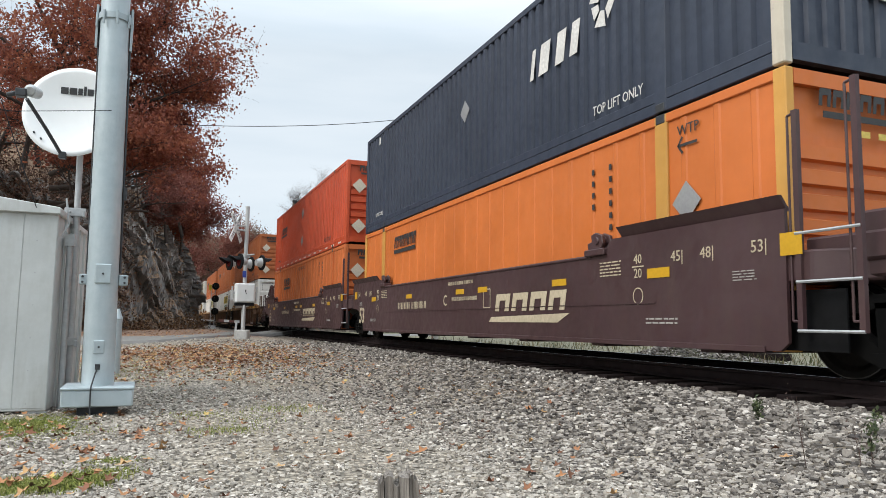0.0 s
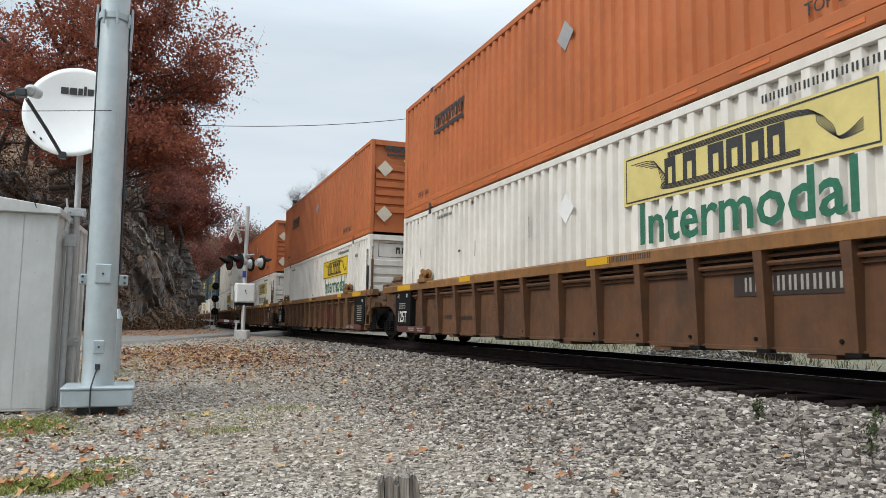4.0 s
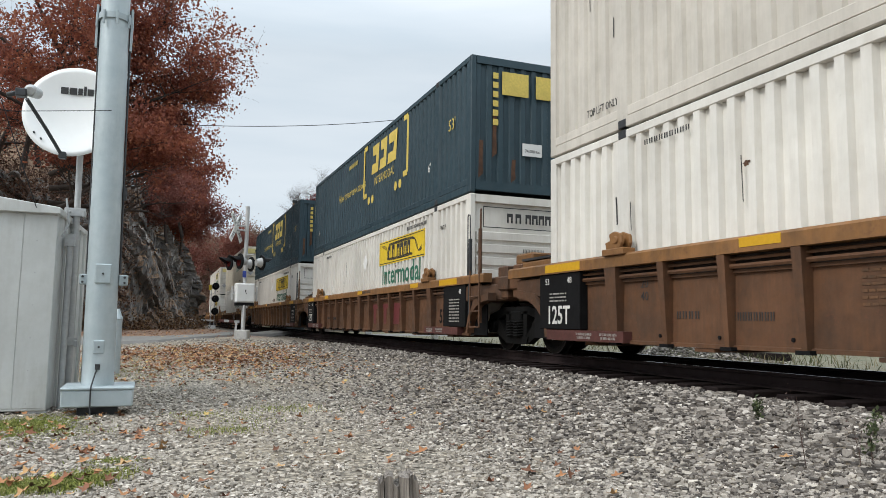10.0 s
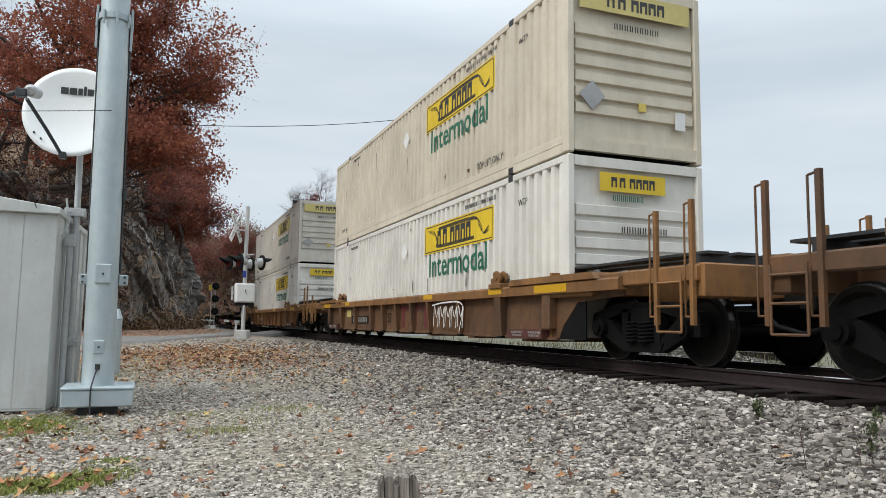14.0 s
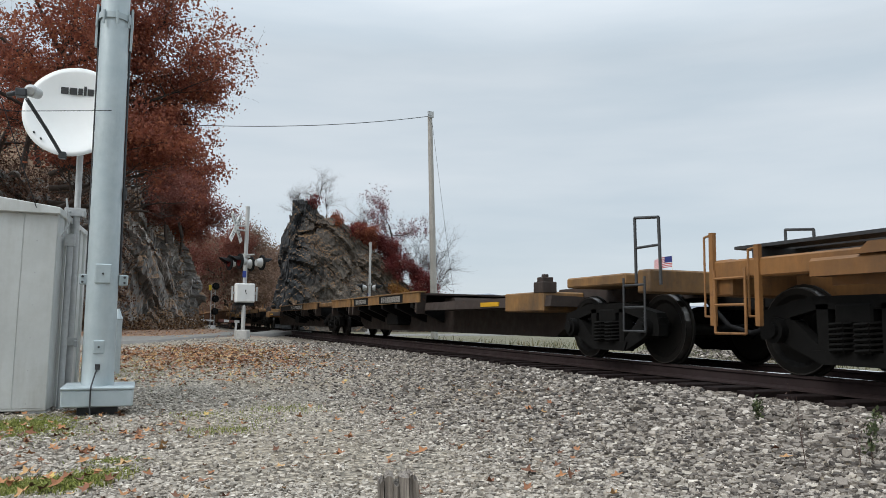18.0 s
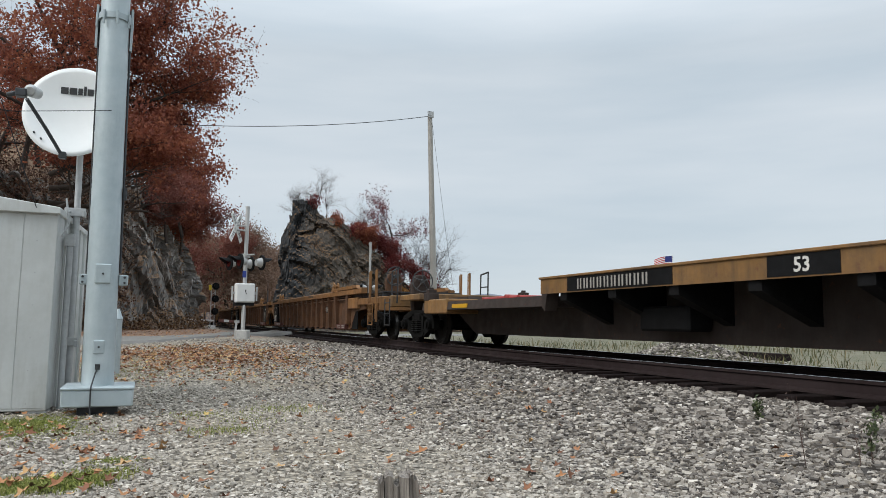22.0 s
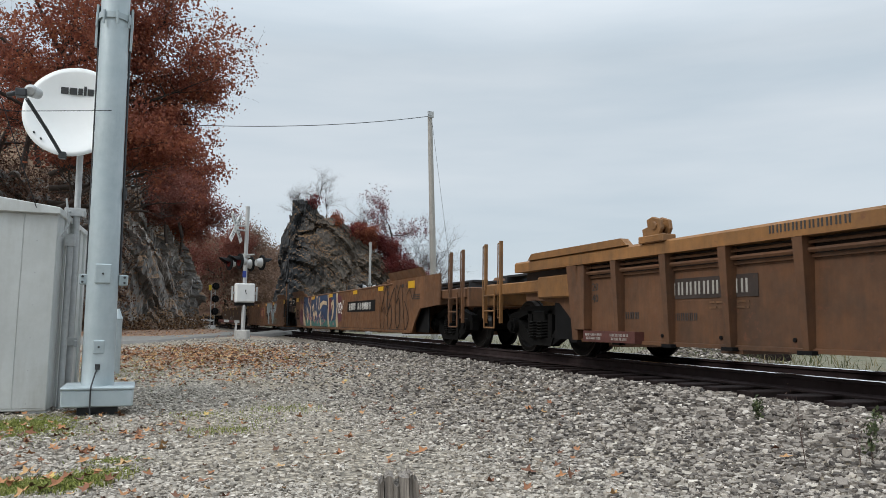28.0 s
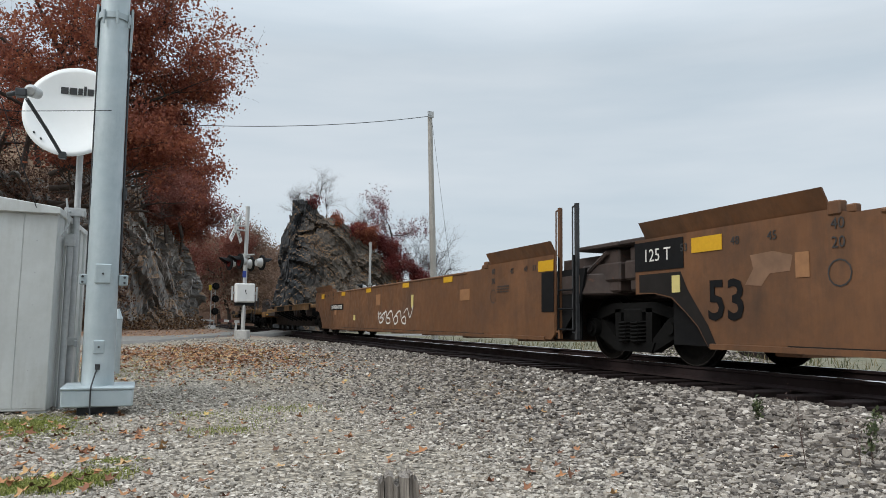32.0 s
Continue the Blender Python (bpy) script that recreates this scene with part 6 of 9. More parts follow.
spray_each(16, "spray_letters", "spraycream", C, MURAL_Z, 4, "cream outlines of spray-painted letters", 
    [(-2.27, 0.4), (-2.2, 0.05), (-2.08, -0.2), (-1.93, -0.28), (-1.9, 0.27), (-1.82, -0.3), (-1.55, -0.66), (-2.05, -0.66), (-2.28, -0.26)],
    [(-1.59, 0.24), (-1.14, -0.04), (-1.08, -0.26), (-1.24, -0.52), (-1.46, -0.26)],
    [(-1.26, 0.55), (-1.19, 0.3), (-0.75, 0.06), (-0.68, -0.3), (-0.73, -0.65), (-0.42, -0.64), (-0.60, -0.12), (-0.66, 0.40), (-0.05, 0.60), (-0.62, 0.57), (-0.74, 0.40), (-0.72, 0.16), (-1.12, 0.36), (-1.17, 0.56)],
    [(-0.38, 0.16), (-0.06, 0.26), (0.02, 0.0), (0.14, -0.14), (0.39, 0.02), (0.52, -0.1), (0.64, -0.34), (0.32, -0.17), (-0.02, -0.46), (-0.26, -0.18), (-0.08, -0.05), (-0.07, 0.06), (-0.32, -0.05)],
    [(0.25, 0.58), (0.44, 0.42), (0.35, 0.18), (0.39, 0.02), (0.52, 0.42), (0.74, 0.57)],
    [(0.88, 0.48), (0.80, 0.08), (0.91, -0.06), (1.04, 0.5), (0.99, 0.5), (0.91, 0.08), (0.87, 0.12), (0.94, 0.48)],
    [(1.02, -0.02), (1.12, 0.24), (1.65, 0.34), (2.2, 0.3), (2.3, 0.16), (1.6, 0.2), (1.25, 0.06)],
    [(0.99, -0.17), (1.3, -0.04), (1.2, -0.2), (1.36, -0.48), (1.3, -0.64), (1.2, -0.64), (1.26, -0.48)],
    [(2.35, 0.56), (2.5, 0.2), (2.42, -0.3), (2.55, -0.64), (2.85, -0.64), (2.62, -0.2), (2.66, 0.2), (2.6, 0.56)],
    [(2.95, 0.2), (3.3, 0.35), (3.5, 0.05), (3.3, -0.3), (3.0, -0.45), (3.2, -0.1)],
    [(3.7, 0.57), (3.85, 0.1), (3.75, -0.4), (3.9, -0.64), (4.15, -0.64), (3.98, -0.1), (4.0, 0.57)])
spray_each(16, "spray_paint", "sprayplum", C, MURAL_Z, 5, "", [(-1.43, -0.02), (-1.3, -0.12), (-1.26, -0.3), (-1.36, -0.24)], [(-0.3, 0.06), (-0.1, 0.11), (-0.1, 0.07), (-0.3, 0.0)], [(-0.12, -0.2), (0.0, -0.28), (-0.03, -0.38)], [(3.1, 0.1), (3.25, 0.15), (3.2, -0.15)])
spray_each(16, "spray_paint", "spraypink", C, MURAL_Z, 5, "pink spray-paint spot", *[[(x + 0.075 * math.cos(k * 0.785), y + 0.06 * math.sin(k * 0.785)) for k in range(8)] for x, y in ((-0.98, -0.16), (-0.86, -0.32), (-0.45, -0.3), (0.2, -0.42), (0.7, -0.45), (1.05, -0.42), (1.55, -0.5), (2.0, -0.4), (3.4, -0.5))])
spray(16, "spray_letters", "spraypinkline", C, MURAL_Z, strokes(0.022, [(-1.7, -0.3), (-1.4, -0.22), (-1.0, -0.2), (-0.7, -0.3), (-0.3, -0.35), (0.1, -0.24), (0.35, -0.4), (0.6, -0.3), (0.85, -0.2), (1.0, -0.3), (0.8, -0.4), (0.6, -0.5)], [(1.4, -0.3), (1.7, -0.22), (1.8, -0.34), (1.5, -0.4), (1.45, -0.52), (2.1, -0.42)], [(-2.85, -0.42), (-2.8, -0.2), (-2.6, -0.3), (-2.7, -0.45), (-2.5, -0.4), (-2.4, -0.5), (-2.2, -0.5)]), 6, "thin pink spray-paint line")


def loops(seed, w, h, n, width=0.04):
    """A quick spray-can scrawl: tall strokes that swing into loops."""
    def draw(bm):
        rnd = random.Random(seed)
        pts = []
        for k in range(n):
            x, s = -w / 2 + w * (k + 0.3) / n, w / n
            lean, top = rnd.uniform(-0.25, 0.25) * s, h * rnd.uniform(0.3, 0.5)
            pts += [(x - 0.2 * s + lean, top), (x - 0.05 * s, -h * rnd.uniform(0.1, 0.3))]
            pts += [(x + 0.15 * s, -h * rnd.uniform(0.4, 0.5)), (x + 0.5 * s, -h * rnd.uniform(0.25, 0.4)), (x + 0.4 * s, h * rnd.uniform(-0.1, 0.2)), (x + 0.05 * s, h * rnd.uniform(-0.1, 0.15))]
        ribbon(bm, curve_pts(pts, 6), width)
        for _ in range(2):
            x, y = rnd.uniform(-w / 2, w / 2), rnd.uniform(-0.2, 0.3) * h
            ribbon(bm, curve_pts([(x - 0.25, y), (x, y + 0.12), (x + 0.22, y - 0.1), (x + 0.45, y + 0.2)], 5), width * 0.75)
    return draw


car_plate(16, 343.0, 0.96, 3.2, 0.32, "black", -1.487, "black number patch", "number_patch")
car_bars(16, 344.0, 0.96, 0.85, 0.2, 4, "inkwhite", -1.492, 0.25)
car_bars(16, 342.6, 0.96, 1.5, 0.2, 6, "inkwhite", -1.492, 0.25)


spray(16, "spray_tag", "sprayblack", 339.7, 0.87, loops(5, 2.7, 1.2, 4, 0.03), 5, "black spray-paint tag")
spray(16, "spray_tag", "inkwhite", 345.6, 0.95, loops(6, 0.6, 0.4, 2), 5, "small white spray-paint doodle")
spray(17, "spray_tag", "sprayblack", 366.9, 0.92, loops(7, 2.4, 1.1, 5, 0.028), 5, "black spray-paint tag")


GREY_T = [(-1.62, 0.55), (-0.13, 0.52), (-0.14, 0.06), (-0.56, -0.04), (-0.34, -0.66), (-0.82, -0.66), (-1.2, -0.02), (-1.6, -0.01)]
GREY_V = [(-0.1, 0.30), (0.32, 0.52), (0.72, -0.06), (1.05, 0.47), (1.97, 0.44), (1.82, 0.06), (1.28, 0.06), (1.02, -0.57), (0.6, -0.58)]
spray_each(17, "spray_letters", "sprayblack", 361.78, 0.90, 2, "dark shadows of spray-painted letters", [(x - 0.1, max(y - 0.15, -0.62)) for x, y in GREY_T], [(x - 0.06, y - 0.06) for x, y in GREY_V], [(1.0, 0.5), (0.72, -0.1), (0.8, 0.5)])
spray_each(17, "spray_letters", "spraygrey", 361.78, 0.92, 3, "pale grey spray-painted letters", GREY_T, GREY_V)
spray(17, "spray_letters", "sprayblack", 361.78, 0.92, strokes(0.02, GREY_T + GREY_T[:1], GREY_V + GREY_V[:1], [(-0.9, 0.08), (-0.2, 0.22), (0.6, 0.24), (1.4, 0.2)]), 4, "dark outlines of spray-painted letters")
spray(17, "spray_paint", "spraypinkline", 361.2, 1.02, lambda bm: [ribbon(bm, curve_pts([(x, -0.3), (x + 0.25, 0.3), (x + 0.5, 0.36), (x + 0.42, -0.1)], 5), 0.04) for x in (-0.9, 0.0, 0.6, 0.85)], 1, "faint pink outlines behind the letters")
spray(17, "spray_tag", "spraypale", 360.25, 0.52, loops(21, 1.3, 0.36, 4, 0.026), 5, "pale teal spray-paint tag")
spray_each(17, "spray_letters", "inkwhite", 361.75, 0.90, 4, "", *[[(x, y), (x + 0.07, y + 0.02), (x + 0.09, y + 0.14), (x + 0.02, y + 0.12)] for x, y in ((-1.5, -0.12), (-1.05, -0.4), (0.2, 0.05), (0.35, -0.3), (1.3, 0.0), (1.6, 0.0))])
car_plate(17, 365.0, 1.0, 1.3, 0.5, "inkrust", -1.4842, "patch of other paint", "paint_patch")
for k, d in enumerate((366.0, 365.42, 364.8)):
    car_plate(17, d, 1.16, 0.5, 0.13, "inkmaroon", -1.486, "dark red letter block", "logo_block")
    car_plate(17, d, 0.85, 0.16 if k < 2 else 0.42, 0.44, "inkmaroon", -1.486, "dark red letter block", "logo_block")
spray(18, "spray_tag", "inkwhite", 384.5, 0.62, loops(12, 2.6, 0.35, 4), 5, "white spray-paint scribble")
car_plate(18, 390.8, 0.98, 1.9, 0.2, "black", -1.487, "black number patch", "number_patch")
car_bars(18, 390.8, 0.98, 1.6, 0.13, 9, "inkwhite", -1.492, 0.25)
for i in (16, 17, 18):
    lo, hi = J[i], J[i + 1]
    for e, y0 in ((-1, hi), (1, lo if i > 16 else lo + 1.9)):
        car_plate(i, y0 + e * (1.92 if e < 0 else 1.68), 1.40, 0.48, 0.17, "reflector", -1.486, "yellow reflector")
        for words, d in (("53", 1.55 if e < 0 else 2.05), ("48", 2.35), ("45", 2.85)):
            on_car(i, words, y0 + e * d, 1.39, 0.13, "ink", -1.488)
        on_car(i, "40", y0 + e * 3.6, 1.42, 0.15, "ink", -1.488)
        on_car(i, "20", y0 + e * 3.6, 1.25, 0.15, "ink", -1.488)
        bm = BM()
        ribbon(bm, [(0.12 * math.cos(a * math.pi / 6), 0.12 * math.sin(a * math.pi / 6)) for a in range(13)], 0.015)
        part("stencil_ring", bm, M["ink"], CAR[i][0], "", face_at(SIDE, -1.484, y0 + e * 3.6 - (lo + hi) / 2, 0.98))
    for d in (-4.3, -1.5, 1.9, 5.0):
        car_plate(i, (lo + hi) / 2 + d, 1.40, 0.50, 0.12, "reflector", -1.488, "yellow reflector")
    if i < 18:
        car_plate(i, hi - 1.08, 1.34, 0.92, 0.36, "black", -1.486, "black load limit panel", "load_panel")
        spray(i, "end_panel", "sprayblack", hi - 1.3, 0.85, lambda bm: poly(bm, [(-0.6, 0.27), (0.18, 0.27), (0.3, 0.05), (0.62, -0.35), (0.75, -0.58), (0.61, -0.58), (0.46, -0.36), (0.28, -0.21), (0.02, -0.02), (-0.3, 0.04), (-0.6, 0.05)]), 1, "black painted gusset over the bogie")
        on_car(i, "125 T", hi - 1.06, 1.34, 0.22, "inkwhite", -1.492)
        on_car(i, "53", hi - 2.2, 0.75, 0.60, "black", -1.488, 0.95, 0.012)
        spray(i, "scuff", "spraymud", hi - 2.75, 1.08, lambda bm: poly(bm, [(-0.28, -0.16), (-0.06, -0.18), (0.05, -0.06), (0.3, -0.05), (0.34, 0.1), (0.1, 0.16), (-0.2, 0.14), (-0.16, 0.0)]), 1, "pale scuffed patch")
        car_plate(i, hi - 3.2, 1.08, 0.16, 0.24, "inkrust", -1.4845, "patch of other paint", "paint_patch")
        car_plate(i, hi - 1.4, 0.98, 0.14, 0.2, "signfaded", -1.487, "", "label_mark")
    # patches of other paint
    for d, z, w, h, mat in () if i < 18 else ((-2.0, 1.0, 0.16, 0.3, "signfaded"), (3.5, 0.62, 0.22, 0.16, "signfaded"), (-5.2, 1.05, 0.5, 0.22, "inkrust"), (6.1, 0.9, 0.3, 0.36, "inkrust"), (0.9, 1.1, 0.42, 0.3, "inkrust")):
        car_plate(i, (lo + hi) / 2 + d, z, w, h, mat, -1.4845, "patch of other paint", "paint_patch")
    car_print(i, lo + 3.2, 1.1, 0.5, 0.14, 3, "ink", -1.488)
    if i > 16:
        car_plate(i, lo + 1.62, 0.99, 0.38, 0.62, "black", -1.4855, "black painted end of the side", "end_panel")
    bm = BM()
    a = lo - (lo + hi) / 2
    box(bm, -1.49, -1.478, a + 4.0, -a - 3.0, 0.30, 0.315)
    part("side_crease", bm, M["sprayblack"], CAR[i][0])


# ---- rock, hills ----
# the beds dip steeply away to the right: normal, way down, and along
BED_N, BED_D = Vector((0.62, 0.42, 0.66)).normalized(), Vector((0.42, 0.42, -0.80)).normalized()
BED_D = (BED_D - BED_N * BED_D.dot(BED_N)).normalized()
BED_K = BED_N.cross(BED_D)


def rock_material(name, a, b, litter, litter_amount, second=None, split=(0, 1), streak=1.0):
    """Bedded rock: streaks along the dip, stains, fallen leaves on what lies flat; a second kind of rock may take over along x."""
    m, nt, bs = nodes_of(name)
    co = nt.nodes.new("ShaderNodeTexCoord").outputs["Object"]
    geo = nt.nodes.new("ShaderNodeNewGeometry")
    sep = nt.nodes.new("ShaderNodeSeparateXYZ")
    nt.links.new(geo.outputs["Normal"], sep.inputs[0])
    beds = nt.nodes.new("ShaderNodeCombineXYZ")
    for k, (axis, gain) in enumerate(((BED_N, 1.6), (BED_D, 1.6 - 1.3 * streak), (BED_K, 1.6 - 1.0 * streak))):
        dot = nt.nodes.new("ShaderNodeVectorMath")
        dot.operation = "DOT_PRODUCT"
        dot.inputs[1].default_value = axis * gain
        nt.links.new(co, dot.inputs[0])
        nt.links.new(dot.outputs["Value"], beds.inputs[k])
    n1 = noise_node(nt, beds.outputs[0], 1.5, 9.0, 0.70)
    n2 = noise_node(nt, co, 0.22, 6.0, 0.6)
    n3 = noise_node(nt, co, 2.4, 8.0, 0.7)

    def rock(p, q):
        c = mix_node(nt, ramp_node(nt, n1, [(0.36, 0.0), (0.66, 1.0)]), p, q)
        c = mix_node(nt, ramp_node(nt, n3, [(0.35, 0.75), (0.6, 0.0)]), c, tuple(0.9 * x for x in p))
        return mix_node(nt, ramp_node(nt, n2, [(0.42, 0.0), (0.58, 0.7)]), c, tuple(0.5 * x + 0.2 * y for x, y in zip(p, q)))
    col = rock(a, b)
    if second:
        xs = nt.nodes.new("ShaderNodeSeparateXYZ")
        nt.links.new(co, xs.inputs[0])
        wob = nt.nodes.new("ShaderNodeMath")
        wob.operation = "MULTIPLY_ADD"
        wob.inputs[1].default_value = 5.0
        nt.links.new(noise_node(nt, co, 0.35, 5.0, 0.6), wob.inputs[0])
        nt.links.new(xs.outputs[0], wob.inputs[2])
        turn = nt.nodes.new("ShaderNodeMapRange")
        turn.inputs["From Min"].default_value, turn.inputs["From Max"].default_value = split
        nt.links.new(wob.outputs[0], turn.inputs["Value"])
        col = mix_node(nt, turn.outputs[0], col, rock(*second))
    rust = ramp_node(nt, noise_node(nt, co, 0.7, 5.0, 0.6), [(0.62, 0.0), (0.74, 0.5)])
    col = mix_node(nt, rust, col, (0.13, 0.075, 0.04))
    top = nt.nodes.new("ShaderNodeMath")
    top.operation = "ADD"
    nt.links.new(sep.outputs["Z"], top.inputs[0])
    nt.links.new(n2, top.inputs[1])
    cover = ramp_node(nt, top.outputs[0], [(litter_amount, 0.0), (litter_amount + 0.22, 1.0)])
    col = mix_node(nt, cover, col, mix_node(nt, ramp_node(nt, noise_node(nt, co, 6.0, 7.0, 0.75), [(0.35, 0.0), (0.65, 1.0)]), tuple(0.35 * x for x in litter), litter))
    nt.links.new(col, bs.inputs["Base Color"])
    bs.inputs["Roughness"].default_value = 0.92
    bump_node(nt, bs, n1, 0.7, 0.14)
    return m


M["rock"] = rock_material("grey_bedded_rock", (0.07, 0.066, 0.064), (0.62, 0.59, 0.55), (0.30, 0.19, 0.115), 0.80)
M["brownrock"] = rock_material("slate_and_brown_rock", (0.010, 0.0115, 0.0135), (0.075, 0.08, 0.085), (0.20, 0.125, 0.07), 0.92, ((0.05, 0.042, 0.036), (0.27, 0.23, 0.19)), (14.8, 17.4))
M["hillside"] = rock_material("leaf_strewn_slope", (0.06, 0.042, 0.032), (0.20, 0.125, 0.085), (0.27, 0.155, 0.10), 0.35, streak=0.0)


def lerp_path(pts, u):
    """A place along a list of points, u from 0 to 1."""
    k = u * (len(pts) - 1)
    i = min(int(k), len(pts) - 2)
    f = k - i
    f = f * f * (3 - 2 * f) * 0.5 + f * 0.5
    return [a + (b - a) * f for a, b in zip(pts[i], pts[i + 1])]


def rock_bump(p, amp, seed):
    """Broken beds: long slabs along the dip at four sizes over a slow swell."""
    p = Vector(p)
    w = Vector((seed, 0.37 * seed, 0.0))
    wob = 0.5 * noise.noise_vector(p * 0.35 + w)
    r = p + wob
    q = Vector((r.dot(BED_N), r.dot(BED_D), r.dot(BED_K)))
    out = noise.noise(p * 0.24 + w) * 1.6
    for size, gain in ((0.34, 1.2), (0.8, 0.75), (1.8, 0.42), (3.6, 0.22)):
        out += gain * (noise.cell(Vector((q.x * size, q.y * size * 0.28, q.z * size * 0.5)) + w) - 0.5)
    return amp * (out + 0.3 * noise.noise(p * 2.6) + 0.15 * noise.noise(p * 6.0))


def cliff(name, line, material, label, nu, nv, amp, lean, back, back_rise, seed, category="cliff"):
    """A rock face over a base line of (x, y, height, side x, side y); the sheet leans back and runs on as a slope behind."""
    verts, faces = [], []
    rows_v = nv + 8
    for i in range(nu + 1):
        x, y, h, ox, oy = lerp_path(line, i / nu)
        d = Vector((ox, oy, 0)).normalized()
        for j in range(rows_v + 1):
            if j <= nv:
                v = j / nv
                z = -0.6 + (h + 0.6) * v
                off = lean * z + 0.9 * v * v * v
                p = Vector((x, y, z)) - d * off
                k = min(1.0, 4 * v + 0.15)
                p += d * rock_bump(p, amp, seed) * k * 0.8
                p.z += 0.4 * rock_bump(p + Vector((7, 3, 1)), amp, seed) * k * (1 if v > 0.1 else 0)
            else:
                v = (j - nv) / 8
                z = h + back_rise * v
                p = Vector((x, y, z)) - d * (lean * h + 0.9 + back * v)
                p.z += rock_bump(p * 0.5, amp, seed) * (0.6 if back_rise > 0 else 0.15) - (h + back_rise) * max(0, v - 0.85) * 0.2
            verts.append(p)
    n = rows_v + 1
    for i in range(nu):
        for j in range(rows_v):
            faces.append((i * n + j, (i + 1) * n + j, (i + 1) * n + j + 1, i * n + j + 1))
    ob = new(name, bulk(name, verts, faces, material))
    return tagged(ob, label, category, kind="structure")


slope = cliff("leafy_slope", [(-60, 18, 9, 0.3, -1), (-24, 23, 9, 0.2, -1), (-12, 27, 9, 0.15, -1), (-6.5, 33, 8.5, 0.4, -1), (-3.5, 42, 8, 0.8, -0.6)], M["hillside"], "steep slope covered in brown fallen leaves", 110, 36, 0.22, 0.75, 26, 12, 7.0, "hillside")
rocks = cliff("rock_cliff", [(-9, 38, 8.0, 0.1, -1), (-3.4, 41, 8.5, 0.25, -1), (0.6, 47, 9, 0.6, -1), (2.6, 55, 9.5, 1, -0.35), (3.3, 66, 9, 1, -0.1),
                     (2.6, 90, 9, 1, 0.1)], M["rock"], "dark layered rock cliff with fallen leaves", 300, 80, 0.75, 0.20, 26, 11, 3.0)
outcrop = cliff("rock_outcrop", [(20, 88, 9, -0.4, 1), (13.5, 82, 11, -0.8, 0.5), (10.6, 76, 11.8, -1, 0.1), (10.0, 70.0, 11.7, -0.9, -0.35), (11.0, 68.2, 12.0, -0.25, -1), (13.3, 67.4, 12.0, 0, -1), (14.0, 67.3, 11.0, 0.05, -1), (16.5, 67, 9.8, 0.1, -1), (20.5, 67.5, 7.4, 0.2, -1), (24.5, 69, 3.8, 0.3, -1),
                       (31, 73, 0.6, 0.5, -1)], M["brownrock"], "dark rock outcrop beside the track", 300, 90, 0.5, 0.03, 7, -3.5, 11.0)
# wooded slope in the valley behind
cliff("valley_slope", [(-60, 110, 15, 0.1, -1), (0, 125, 14.5, 0.05, -1), (14, 130, 13.2, 0, -1), (24, 135, 11.5, 0, -1), (45, 150, 5, 0, -1), (80, 170, 1, 0.2, -1)], M["hillside"], "autumn wooded slope across the valley", 70, 14, 0.5, 1.2, 40, 1.5, 21.0, "hillside")


def ridge(name, y, x0, x1, heights, color, label):
    # the distance haze is put into the ridge's flat colour
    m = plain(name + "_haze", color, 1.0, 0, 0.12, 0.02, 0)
    bm = BM()
    n = 60
    prev = None
    for i in range(n + 1):
        u = i / n
        x = x0 + (x1 - x0) * u
        h = np.interp(u, np.linspace(0, 1, len(heights)), heights) * (1 + 0.06 * noise.noise((u * 9, 0, 0)))
        cur = [bm.verts.new((x, y, -20)), bm.verts.new((x, y + 60, h * 0.6)), bm.verts.new((x, y + 160, h)), bm.verts.new((x, y + 500, -20))]
        if prev:
            for k in range(3):
                bm.faces.new((prev[k], cur[k], cur[k + 1], prev[k + 1]))
        prev = cur
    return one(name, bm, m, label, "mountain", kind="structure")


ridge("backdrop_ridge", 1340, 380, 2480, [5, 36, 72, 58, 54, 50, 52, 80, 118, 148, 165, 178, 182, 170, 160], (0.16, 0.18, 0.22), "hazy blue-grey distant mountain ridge")


